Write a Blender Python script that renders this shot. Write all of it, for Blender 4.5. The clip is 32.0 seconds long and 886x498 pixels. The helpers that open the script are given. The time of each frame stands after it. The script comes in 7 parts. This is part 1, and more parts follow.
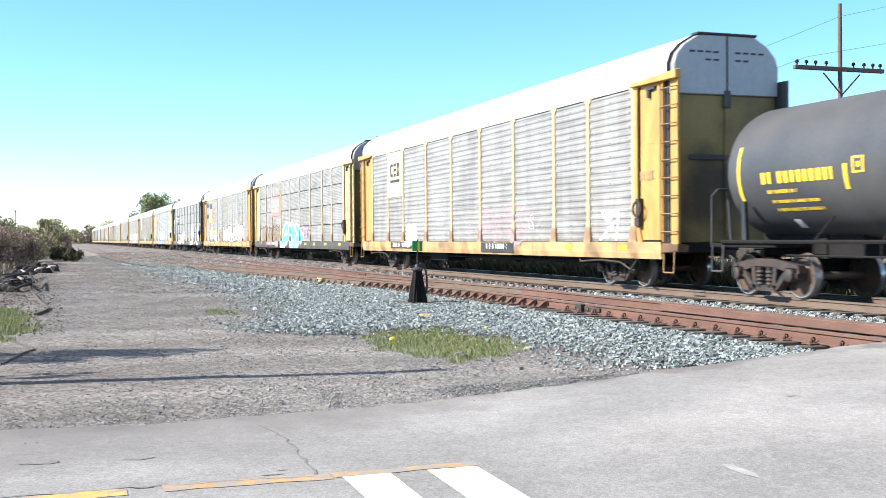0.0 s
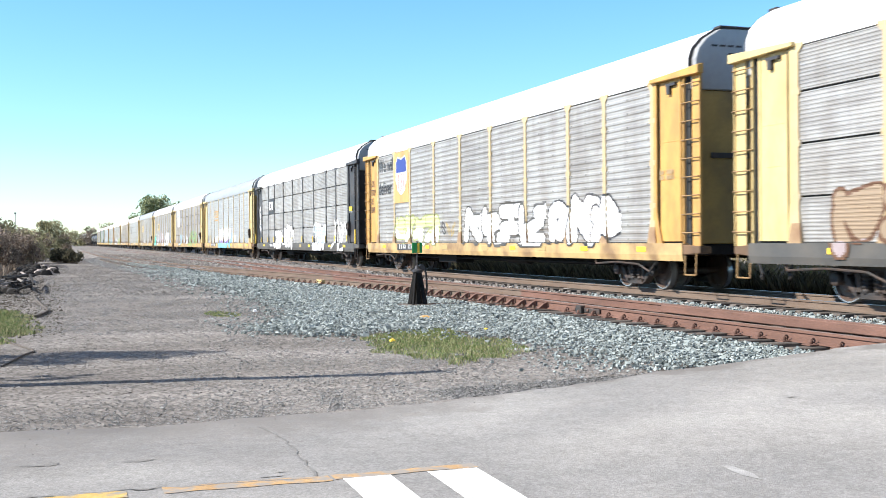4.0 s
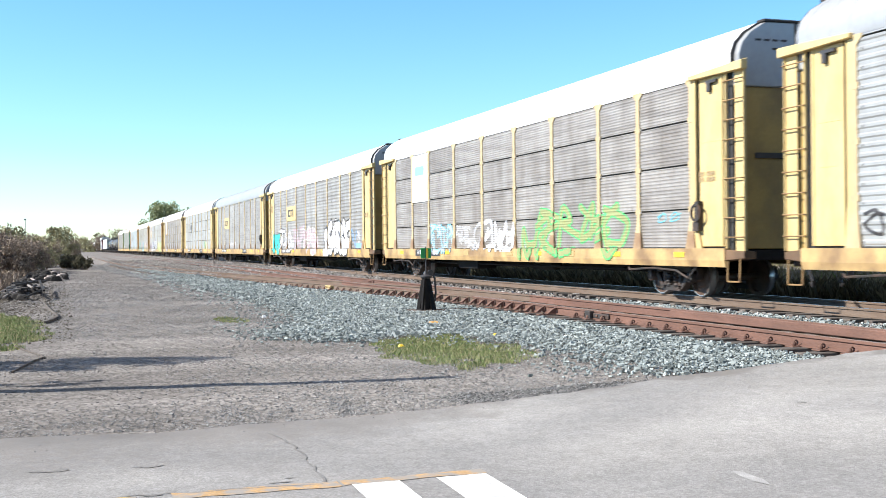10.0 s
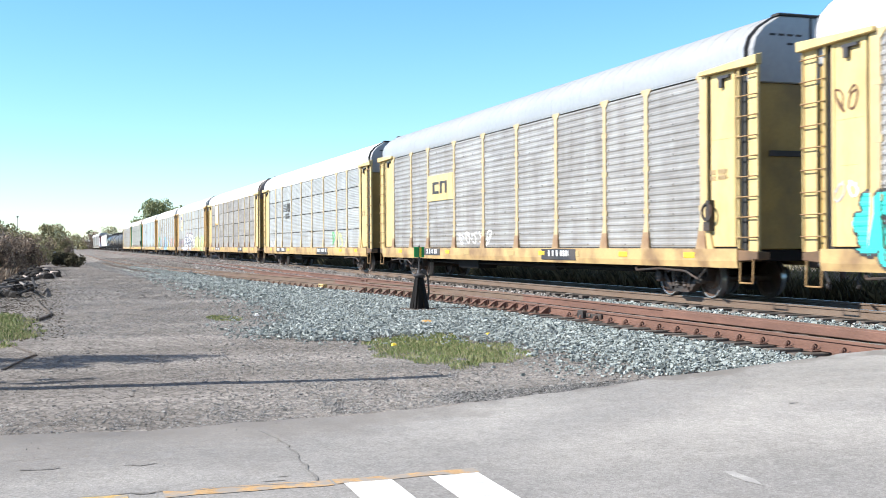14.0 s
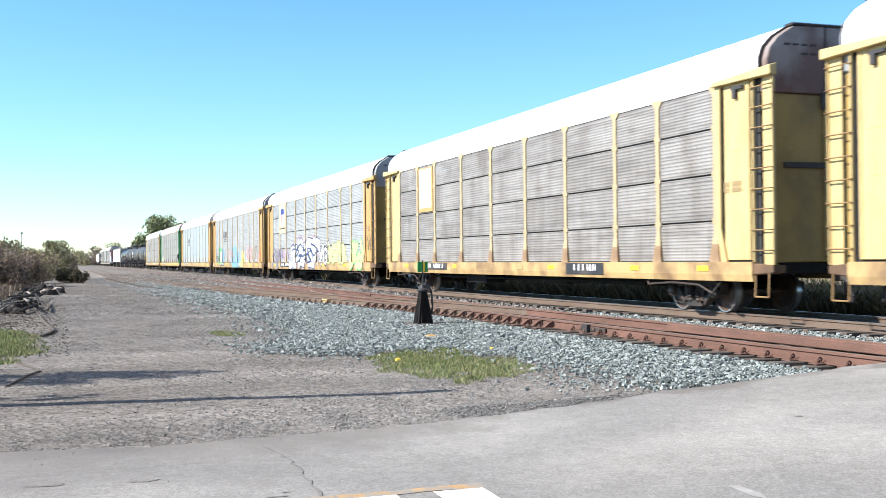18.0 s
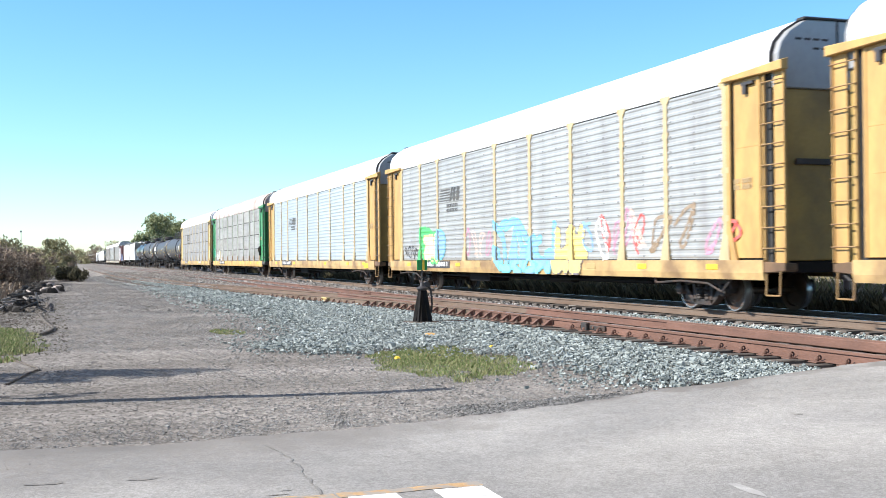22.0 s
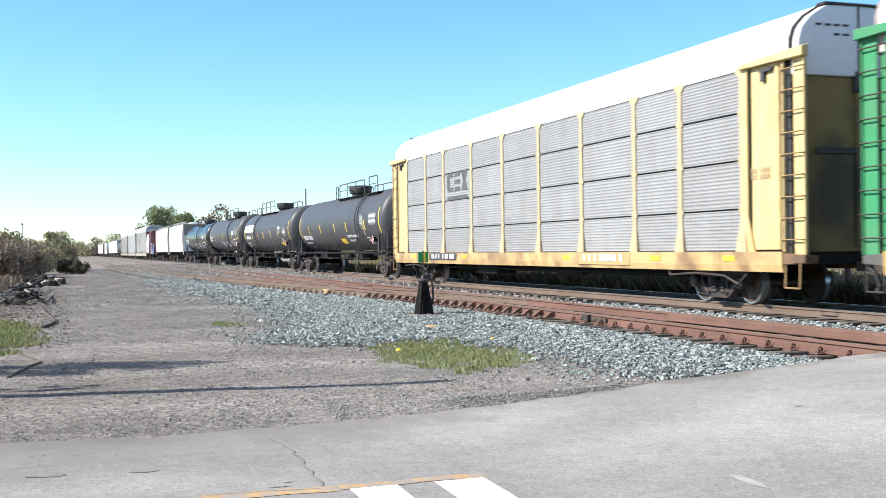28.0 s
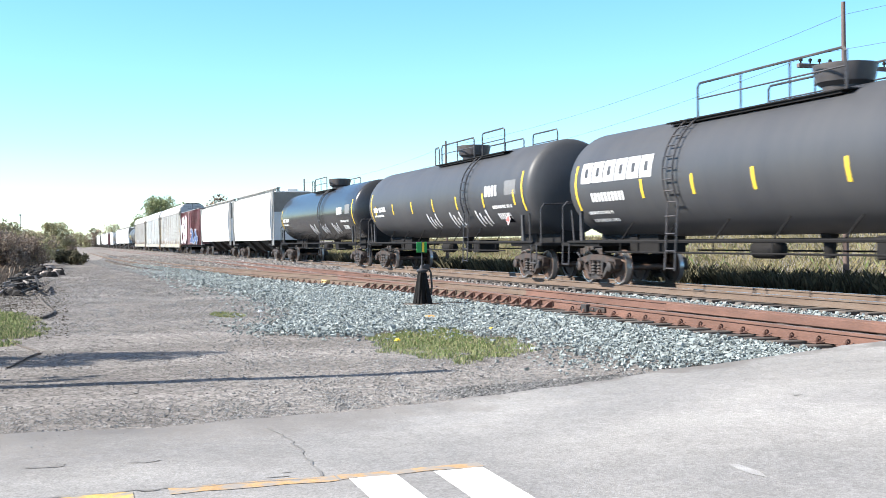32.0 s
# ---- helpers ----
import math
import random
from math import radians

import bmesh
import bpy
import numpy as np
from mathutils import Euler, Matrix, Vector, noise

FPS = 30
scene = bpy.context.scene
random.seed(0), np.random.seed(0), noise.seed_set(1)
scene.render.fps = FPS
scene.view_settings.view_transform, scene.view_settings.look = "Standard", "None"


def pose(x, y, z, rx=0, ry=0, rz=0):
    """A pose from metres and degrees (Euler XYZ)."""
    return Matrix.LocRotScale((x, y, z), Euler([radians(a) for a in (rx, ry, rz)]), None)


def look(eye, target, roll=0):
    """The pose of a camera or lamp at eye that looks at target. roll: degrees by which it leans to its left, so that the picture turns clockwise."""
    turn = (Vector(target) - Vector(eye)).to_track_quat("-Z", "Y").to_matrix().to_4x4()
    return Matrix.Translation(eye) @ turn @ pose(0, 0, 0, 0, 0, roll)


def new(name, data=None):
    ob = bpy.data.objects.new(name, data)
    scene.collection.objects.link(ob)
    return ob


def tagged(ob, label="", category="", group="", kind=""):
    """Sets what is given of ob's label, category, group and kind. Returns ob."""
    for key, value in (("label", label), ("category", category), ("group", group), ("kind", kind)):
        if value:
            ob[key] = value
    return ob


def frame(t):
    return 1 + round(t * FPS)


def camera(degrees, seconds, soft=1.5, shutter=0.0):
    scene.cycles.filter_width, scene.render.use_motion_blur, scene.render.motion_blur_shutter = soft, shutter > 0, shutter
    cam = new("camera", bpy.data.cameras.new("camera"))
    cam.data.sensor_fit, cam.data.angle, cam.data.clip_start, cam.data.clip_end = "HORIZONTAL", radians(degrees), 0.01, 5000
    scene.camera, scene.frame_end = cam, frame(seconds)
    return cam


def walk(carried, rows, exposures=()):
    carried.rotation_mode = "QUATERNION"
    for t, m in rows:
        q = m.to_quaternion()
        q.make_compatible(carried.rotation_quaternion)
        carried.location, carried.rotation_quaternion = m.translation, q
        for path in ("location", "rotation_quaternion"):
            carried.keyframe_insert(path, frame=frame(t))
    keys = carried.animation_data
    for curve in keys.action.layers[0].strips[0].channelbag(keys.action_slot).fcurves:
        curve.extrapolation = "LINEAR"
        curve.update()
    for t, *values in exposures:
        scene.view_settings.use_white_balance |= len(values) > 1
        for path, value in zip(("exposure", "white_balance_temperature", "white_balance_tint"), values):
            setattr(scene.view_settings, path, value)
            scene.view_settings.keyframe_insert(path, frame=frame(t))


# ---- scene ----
# A freight train passes a level crossing. x runs along the track, y away from the camera, z = 0 at the rail heads.
EYE = (0.0, 0.0, 1.249)
TURNS = [(0, 70.597, -0.575, -0.449), (0.5, 70.552, -0.381, -0.467), (1, 70.479, -0.417, -0.451), (1.5, 70.570, -0.662, -0.459), (2, 70.564, -0.744, -0.571), (2.5, 70.575, -0.768, -0.517), (3, 70.587, -0.636, -0.496), (3.5, 70.590, -0.456, -0.489), (5.5, 70.578, -0.684, -0.646), (6, 70.516, -0.679, -0.526), (6.5, 70.562, -0.642, -0.462), (7, 70.657, -0.516, -0.373), (7.5, 70.691, -0.411, -0.443), (8, 70.681, -0.339, -0.345), (8.5, 70.747, -0.159, -0.339), (9, 70.906, 0.055, -0.443), (9.5, 70.976, -0.095, -0.570), (10, 71.037, -0.196, -0.617), (10.5, 71.206, -0.198, -0.612), (11, 71.219, -0.228, -0.642), (11.5, 71.220, -0.215, -0.635), (12, 71.203, -0.372, -0.737), (12.5, 71.270, -0.401, -0.562), (13, 71.239, -0.415, -0.324), (13.5, 70.900, -0.530, -0.072), (14, 70.688, -0.250, -0.355), (14.5, 70.676, 0.135, -0.423), (16.5, 70.714, 0.113, -0.854), (17, 70.758, 0.159, -0.727), (17.5, 70.856, 0.299, -0.657), (18, 70.862, 0.510, -0.602), (18.5, 70.872, 0.641, -0.701), (19, 70.837, 0.606, -0.741), (19.5, 70.909, 0.477, -0.756), (20, 70.899, 0.605, -0.884), (20.5, 70.831, 0.510, -0.834), (21, 70.888, 0.511, -0.769), (21.5, 70.927, 0.522, -0.673), (22, 70.838, 0.419, -0.616), (22.5, 70.842, 0.305, -0.636), (23, 70.686, 0.258, -0.637), (23.5, 70.708, 0.344, -0.684), (24, 70.830, 0.298, -0.782), (24.5, 70.881, 0.167, -0.804), (25, 70.880, 0.018, -0.737), (25.5, 70.824, -0.057, -0.808), (27.5, 70.834, -0.040, -0.726), (28, 70.899, 0.008, -0.699), (28.5, 70.920, -0.002, -0.682), (29, 70.991, -0.107, -0.749), (29.5, 70.931, -0.240, -0.782), (30, 70.919, -0.253, -0.898), (30.5, 70.870, -0.331, -1.010), (31, 70.828, -0.467, -0.969), (31.5, 70.840, -0.545, -0.915), (32, 70.834, -0.514, -0.830)]
cam = camera(43.98, 32.0, soft=0.9, shutter=0.2)
walk(cam, [(t, pose(*EYE, 90 + pitch, 0, yaw) @ pose(0, 0, 0, 0, 0, lean)) for t, yaw, pitch, lean in TURNS],
     exposures=[(0, 1.25), (1.5, 1.12), (6, 1.08), (12, 1.06), (18, 1.04), (25, 1.02), (28, 1.06), (29.3, 1.12), (30.5, 1.28), (32, 1.32)])

# ---- light ----
SUN_EL, SUN_AZ = 36.0, 188.6
world = bpy.data.worlds.new("world")
scene.world = world
world.use_nodes = True
nt = world.node_tree
sky = nt.nodes.new("ShaderNodeTexSky")
sky.sky_type, sky.sun_disc = "NISHITA", False
sky.sun_elevation, sky.sun_rotation = radians(SUN_EL), radians(SUN_AZ)
sky.air_density, sky.dust_density, sky.ozone_density = 1.0, 0.1, 2.0
hs = nt.nodes.new("ShaderNodeHueSaturation")
hs.inputs["Saturation"].default_value = 1.25
tn = nt.nodes.new("ShaderNodeVectorMath")
tn.operation = "MULTIPLY"
tn.inputs[1].default_value = (0.83, 0.985, 1.06)
nt.links.new(sky.outputs[0], hs.inputs["Color"])
nt.links.new(hs.outputs[0], tn.inputs[0])
bw = nt.nodes.new("ShaderNodeRGBToBW")
hz = nt.nodes.new("ShaderNodeMapRange")
hz.inputs["From Min"].default_value, hz.inputs["From Max"].default_value = 2.6, 5.0
cool = nt.nodes.new("ShaderNodeMix")
cool.data_type, cool.blend_type = "RGBA", "MULTIPLY"
cool.inputs[7].default_value = (0.85, 0.89, 1.02, 1)
nt.links.new(tn.outputs[0], bw.inputs[0])
nt.links.new(bw.outputs[0], hz.inputs["Value"])
nt.links.new(hz.outputs[0], cool.inputs[0])
nt.links.new(tn.outputs[0], cool.inputs[6])
# the high sky is hazier and paler than the band above the horizon
pale = nt.nodes.new("ShaderNodeHueSaturation")
pale.inputs["Saturation"].default_value, pale.inputs["Value"].default_value = 0.25, 0.9
up = nt.nodes.new("ShaderNodeMapRange")
up.inputs["From Min"].default_value, up.inputs["From Max"].default_value = 1.2, 2.1
high = nt.nodes.new("ShaderNodeMix")
high.data_type = "RGBA"
nt.links.new(bw.outputs[0], up.inputs["Value"])
nt.links.new(tn.outputs[0], pale.inputs["Color"])
nt.links.new(up.outputs[0], high.inputs[0])
nt.links.new(pale.outputs[0], high.inputs[6])
nt.links.new(cool.outputs[2], high.inputs[7])
nt.links.new(high.outputs[2], nt.nodes["Background"].inputs[0])
nt.nodes["Background"].inputs[1].default_value = 0.109
sun = new("sun", bpy.data.lights.new("sun", "SUN"))
sun.data.energy, sun.data.angle, sun.data.color = 4.9, radians(0.55), (1.0, 0.95, 0.86)
sd = Vector((math.sin(radians(SUN_AZ)) * math.cos(radians(SUN_EL)), math.cos(radians(SUN_AZ)) * math.cos(radians(SUN_EL)), math.sin(radians(SUN_EL))))
sun.matrix_world = look(sd * 60, (0, 0, 0))


# ---- materials ----
def mat(name, color, rough=0.6, metal=0.0, vary=0.25, scale=3.0, fine=40.0, bump=0.15, dirt=None, dirt_amount=0.0, dirt_scale=1.2,
        stretch=(1, 1, 1), spec=0.4, per_object=0.0, ramp=(0.42, 0.7), bump_dist=0.02):
    """A painted or mineral surface: base colour, large patches, fine grain, dirt of its own colour, light relief."""
    m = bpy.data.materials.new(name)
    m.use_nodes = True
    n, l = m.node_tree.nodes, m.node_tree.links
    b = n["Principled BSDF"]
    b.inputs["Roughness"].default_value, b.inputs["Metallic"].default_value = rough, metal
    b.inputs["Specular IOR Level"].default_value = spec
    tc = n.new("ShaderNodeTexCoord")
    mp = n.new("ShaderNodeMapping")
    mp.inputs["Scale"].default_value = stretch
    l.new(tc.outputs["Object"], mp.inputs["Vector"])
    if per_object:
        oi = n.new("ShaderNodeObjectInfo")
        far = n.new("ShaderNodeVectorMath")
        far.operation = "SCALE"
        far.inputs[0].default_value = (61.0, 17.0, 37.0)
        l.new(oi.outputs["Random"], far.inputs["Scale"])
        l.new(far.outputs[0], mp.inputs["Location"])

    def tex(s, detail=4.0):
        t = n.new("ShaderNodeTexNoise")
        t.inputs["Scale"].default_value, t.inputs["Detail"].default_value = s, detail
        l.new(mp.outputs[0], t.inputs["Vector"])
        return t

    big, small = tex(scale), tex(fine, 3.0)
    add = n.new("ShaderNodeMath")
    add.operation = "ADD"
    l.new(big.outputs["Fac"], add.inputs[0])
    l.new(small.outputs["Fac"], add.inputs[1])
    rng = n.new("ShaderNodeMapRange")
    rng.inputs["From Min"].default_value, rng.inputs["From Max"].default_value = 0.6, 1.4
    rng.inputs["To Min"].default_value, rng.inputs["To Max"].default_value = 1 - vary, 1 + vary
    l.new(add.outputs[0], rng.inputs["Value"])
    mul = n.new("ShaderNodeVectorMath")
    mul.operation = "SCALE"
    mul.inputs[0].default_value = color
    l.new(rng.outputs[0], mul.inputs["Scale"])
    out = mul.outputs[0]
    if per_object:
        r2 = n.new("ShaderNodeMapRange")
        r2.inputs["To Min"].default_value, r2.inputs["To Max"].default_value = 1 - per_object, 1 + per_object
        l.new(oi.outputs["Random"], r2.inputs["Value"])
        m2 = n.new("ShaderNodeVectorMath")
        m2.operation = "SCALE"
        l.new(out, m2.inputs[0])
        l.new(r2.outputs[0], m2.inputs["Scale"])
        out = m2.outputs[0]
    if dirt:
        d = tex(dirt_scale, 6.0)
        cr = n.new("ShaderNodeValToRGB")
        cr.color_ramp.elements[0].position, cr.color_ramp.elements[1].position = ramp
        cr.color_ramp.elements[1].color = (dirt_amount,) * 3 + (1,)
        l.new(d.outputs["Fac"], cr.inputs["Fac"])
        mix = n.new("ShaderNodeMix")
        mix.data_type = "RGBA"
        l.new(cr.outputs["Color"], mix.inputs[0])
        l.new(out, mix.inputs[6])
        mix.inputs[7].default_value = (*dirt, 1)
        out = mix.outputs[2]
    l.new(out, b.inputs["Base Color"])
    if bump:
        bp = n.new("ShaderNodeBump")
        bp.inputs["Strength"].default_value, bp.inputs["Distance"].default_value = bump, bump_dist
        l.new(small.outputs["Fac"], bp.inputs["Height"])
        l.new(bp.outputs[0], b.inputs["Normal"])
    return m


def paint(name, c, **k):
    return mat(name, c, rough=k.pop("rough", 0.5), vary=k.pop("vary", 0.12), scale=0.8, fine=14, bump=0.05, **k)


RUST = (0.16, 0.075, 0.04)
GRIME = (0.09, 0.075, 0.06)
YELLOW = paint("railcar_yellow", (0.47, 0.295, 0.105), dirt=RUST, dirt_amount=0.45, dirt_scale=1.6, stretch=(1.5, 1.5, 0.5))
POST_Y = paint("sun_bleached_posts", (0.465, 0.37, 0.215), dirt=RUST, dirt_amount=0.35, dirt_scale=1.6, stretch=(1.5, 1.5, 0.5))
PALE_YELLOW = paint("faded_yellow", (0.56, 0.43, 0.20), dirt=RUST, dirt_amount=0.35, dirt_scale=1.6, stretch=(1.5, 1.5, 0.5))
ORANGE = paint("orange_yellow", (0.50, 0.29, 0.085), dirt=RUST, dirt_amount=0.5, dirt_scale=1.6, stretch=(1.5, 1.5, 0.5))
BLACK = paint("black_paint", (0.03, 0.03, 0.034), dirt=(0.12, 0.1, 0.09), dirt_amount=0.5)
GREEN = paint("green_paint", (0.035, 0.21, 0.085), dirt=(0.09, 0.18, 0.09), dirt_amount=0.5)
DARK_SILL = paint("dark_sill", (0.07, 0.068, 0.065), dirt=(0.14, 0.12, 0.1), dirt_amount=0.5)
BLACK_G = paint("charcoal_posts", (0.07, 0.068, 0.068), dirt=(0.14, 0.13, 0.12), dirt_amount=0.4)
YELLOW_D = paint("dirty_yellow", (0.52, 0.34, 0.12), dirt=RUST, dirt_amount=0.7, dirt_scale=1.2)
SILL_Y = paint("sill_yellow", (0.45, 0.31, 0.14), dirt=(0.14, 0.08, 0.05), dirt_amount=0.75, dirt_scale=1.4, ramp=(0.4, 0.66))
POST_G = paint("tan_posts", (0.33, 0.31, 0.275), dirt=GRIME, dirt_amount=0.3)
RUNG = paint("rung_rust", (0.27, 0.17, 0.075), dirt=RUST, dirt_amount=0.6)
RUST_HOOD = paint("rusty_hood", (0.15, 0.085, 0.075), dirt=(0.42, 0.40, 0.39), dirt_amount=0.7, dirt_scale=1.0)
RUSTY_END = paint("rusty_end_bracket", (0.17, 0.10, 0.055), dirt=(0.05, 0.035, 0.025), dirt_amount=0.8)
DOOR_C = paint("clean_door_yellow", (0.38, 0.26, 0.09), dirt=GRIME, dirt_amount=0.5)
# Base yellow and grime both darkened to put the shaded end into the colour.
DOOR_SHADED = paint("end_door_shaded_yellow", (0.24, 0.165, 0.055), dirt=(0.05, 0.038, 0.028), dirt_amount=0.9, dirt_scale=0.5, ramp=(0.38, 0.6))
FOOT = paint("rusty_post_foot", (0.37, 0.27, 0.15), dirt=RUST, dirt_amount=0.8)
TANK_S = mat("tank_gloss", (0.028, 0.029, 0.032), 0.26, 0, 0.15, 0.6, 12, 0.02, spec=0.4)
GALV = [mat("galvanised_cool", (0.385, 0.392, 0.39), 0.42, 0.28, 0.09, 0.5, 5, 0.03, (0.24, 0.225, 0.21), 0.5, 0.7, (2.2, 1, 0.4), per_object=0.07),
        mat("galvanised_warm", (0.345, 0.335, 0.32), 0.45, 0.25, 0.11, 0.5, 5, 0.03, (0.19, 0.165, 0.14), 0.6, 0.7, (2.2, 1, 0.4), per_object=0.08),
        mat("galvanised_brown", (0.295, 0.277, 0.26), 0.48, 0.2, 0.13, 0.5, 5, 0.03, (0.14, 0.115, 0.095), 0.6, 0.7, (2.2, 1, 0.4), per_object=0.1),
        mat("galvanised_light", (0.375, 0.43, 0.47), 0.42, 0.25, 0.07, 0.5, 5, 0.03, (0.32, 0.34, 0.37), 0.4, 0.7, (2.2, 1, 0.4), per_object=0.05)]
GALV_M = mat("galvanised_mid", (0.322, 0.312, 0.30), 0.45, 0.25, 0.11, 0.5, 5, 0.03, (0.18, 0.16, 0.14), 0.6, 0.7, (2.2, 1, 0.4), per_object=0.08)
ROOF = [mat("white_roof", (0.74, 0.75, 0.77), 0.45, 0.0, 0.08, 0.6, 8, 0.03, (0.45, 0.42, 0.40), 0.3, 0.5),
        mat("grey_roof", (0.34, 0.355, 0.375), 0.45, 0.3, 0.1, 0.6, 8, 0.03, (0.4, 0.38, 0.36), 0.3, 0.5),
        mat("rusty_roof", (0.52, 0.46, 0.44), 0.6, 0.0, 0.2, 0.6, 8, 0.03, RUST, 0.7, 0.9)]
DARK = mat("underframe_dark", (0.015, 0.014, 0.014), 0.8, 0, 0.3, 3, 30, 0.2, spec=0.15)
STEEL = mat("cast_steel", (0.036, 0.033, 0.032), 0.65, 0.1, 0.3, 4, 40, 0.2, RUST, 0.3, 3)
WHEEL = mat("wheel_steel", (0.095, 0.07, 0.058), 0.5, 0.3, 0.25, 4, 30, 0.1, RUST, 0.5, 3)
TREAD = mat("bright_tread", (0.45, 0.44, 0.43), 0.3, 0.8, 0.1, 4, 30, 0.02)
# Near-black that paints the shade inside slits and gaps of the auto carriers.
GAP = mat("gap_shade_black", (0.03, 0.03, 0.03), 0.8, 0, 0.2, 3, 20, 0.05)
TANK = mat("tank_black", (0.046, 0.047, 0.052), 0.5, 0, 0.1, 0.6, 12, 0.04, (0.07, 0.068, 0.066), 0.4, 0.6, stretch=(2, 1, 0.4), spec=0.4)
TANK_GREY = mat("tank_charcoal", (0.055, 0.057, 0.062), 0.45, 0, 0.18, 0.6, 12, 0.04, (0.11, 0.1, 0.09), 0.5, 0.6)
MIST = paint("misty_spray", (0.345, 0.34, 0.345))
BLUSH = paint("blush_spray", (0.38, 0.295, 0.315))
WHITE = paint("white_paint", (0.66, 0.66, 0.66), vary=0.06)
CREAM = paint("cream_placard", (0.74, 0.68, 0.48), vary=0.08)
MARK_Y = paint("marking_yellow", (0.75, 0.52, 0.04), vary=0.08)
RED = paint("red_paint", (0.62, 0.10, 0.09))
BLUE = paint("blue_paint", (0.03, 0.05, 0.22))
TEAL = paint("teal_spray", (0.04, 0.50, 0.46))
CYAN = paint("cyan_spray", (0.13, 0.42, 0.54))
SKYB = paint("sky_spray", (0.20, 0.34, 0.52))
PINK = paint("pink_spray", (0.48, 0.24, 0.33))
VIOLET = paint("violet_spray", (0.19, 0.11, 0.32))
LIME = paint("lime_spray", (0.46, 0.50, 0.24))
SGREEN = paint("green_spray", (0.08, 0.42, 0.14))
BROWN = paint("brown_spray", (0.25, 0.185, 0.125))
NAVY = paint("navy_spray", (0.02, 0.05, 0.16))
SYEL = paint("yellow_spray", (0.60, 0.50, 0.18))
PEACH = paint("peach_spray", (0.62, 0.46, 0.40))
SILVER = paint("silver_spray", (0.6, 0.6, 0.62))


def weathered(m, amount, stain, tint):
    """Old galvanised sheet: broken smears along the ribs, runs from the rivets, a few brown scabs."""
    n, l = m.node_tree.nodes, m.node_tree.links
    b = n["Principled BSDF"]
    base = [q for q in n if q.type == "MAPPING"][0]

    def noise_tex(stretch, scale, detail, lo, hi):
        mp = n.new("ShaderNodeMapping")
        mp.inputs["Scale"].default_value = stretch
        l.new(base.outputs[0], mp.inputs["Vector"])
        t = n.new("ShaderNodeTexNoise")
        t.inputs["Scale"].default_value, t.inputs["Detail"].default_value, t.inputs["Roughness"].default_value = scale, detail, 0.65
        l.new(mp.outputs[0], t.inputs["Vector"])
        r = n.new("ShaderNodeMapRange")
        r.inputs["From Min"].default_value, r.inputs["From Max"].default_value = lo, hi
        l.new(t.outputs["Fac"], r.inputs["Value"])
        return r

    def blend(fac, k, color, mode="MIX"):
        s = n.new("ShaderNodeMath")
        s.operation = "MULTIPLY"
        s.inputs[1].default_value = k
        l.new(fac.outputs[0], s.inputs[0])
        x = n.new("ShaderNodeMix")
        x.data_type, x.blend_type = "RGBA", mode
        l.new(s.outputs[0], x.inputs[0])
        l.new(b.inputs["Base Color"].links[0].from_socket, x.inputs[6])
        x.inputs[7].default_value = (*color, 1)
        l.new(x.outputs[2], b.inputs["Base Color"])

    smear = noise_tex((0.22, 1.0, 14.0), 1.0, 5.0, 0.46, 0.66)
    runs = noise_tex((4.2, 1.0, 0.5), 1.0, 6.0, 0.52, 0.74)
    wash = noise_tex((0.35, 1.0, 2.4), 1.0, 3.0, 0.5, 0.72)
    scab = noise_tex((2.0, 1.0, 7.0), 1.0, 6.0, 0.66, 0.76)
    blend(wash, 0.7 * amount, tint)
    blend(smear, 0.65 * amount, stain)
    blend(runs, 0.28 * amount, stain)
    blend(scab, 0.8 * amount, (0.13, 0.10, 0.085))


for m, k, stain, tint in ((GALV[0], 0.55, (0.20, 0.195, 0.19), (0.45, 0.46, 0.46)), (GALV[1], 0.75, (0.15, 0.135, 0.125), (0.42, 0.42, 0.42)), (GALV[2], 0.75, (0.115, 0.10, 0.09), (0.37, 0.36, 0.35)),
                          (GALV[3], 0.4, (0.25, 0.27, 0.29), (0.43, 0.46, 0.49)), (GALV_M, 0.7, (0.14, 0.125, 0.115), (0.40, 0.40, 0.40))):
    weathered(m, k, stain, tint)
GALV_C = mat("galvanised_clean", (0.285, 0.28, 0.276), 0.48, 0.2, 0.07, 0.5, 5, 0.03, (0.22, 0.205, 0.19), 0.4, 0.7, (2.2, 1, 0.4), per_object=0.06)
weathered(GALV_C, 0.28, (0.16, 0.15, 0.14), (0.34, 0.34, 0.34))
HOPPER = mat("hopper_white", (0.76, 0.75, 0.73), 0.5, 0, 0.06, 0.5, 8, 0.03, (0.55, 0.5, 0.45), 0.3, 0.6)
MAROON = paint("boxcar_maroon", (0.14, 0.05, 0.055), dirt=GRIME, dirt_amount=0.5)
ASPHALT = mat("old_asphalt", (0.268, 0.259, 0.252), 0.92, 0, 0.45, 0.4, 150, 0.5, (0.20, 0.196, 0.197), 0.75, 0.55, stretch=(1, 0.6, 1), spec=0.15, bump_dist=0.01)
RAIL = mat("rusty_rail", (0.140, 0.073, 0.054), 0.8, 0.0, 0.35, 2, 30, 0.2, (0.085, 0.046, 0.034), 0.8, 1.5, stretch=(0.5, 1, 3))
RAILTOP = mat("rail_head", (0.25, 0.18, 0.165), 0.45, 0.5, 0.2, 3, 30, 0.05)
RAILTAN = mat("rusty_rail_main", (0.135, 0.098, 0.074), 0.8, 0.0, 0.3, 2, 30, 0.2, (0.10, 0.062, 0.042), 0.7, 1.5, stretch=(0.5, 1, 3))
RAILSHINE = mat("polished_rail_head", (0.42, 0.42, 0.43), 0.3, 0.9, 0.1, 3, 30, 0.02)
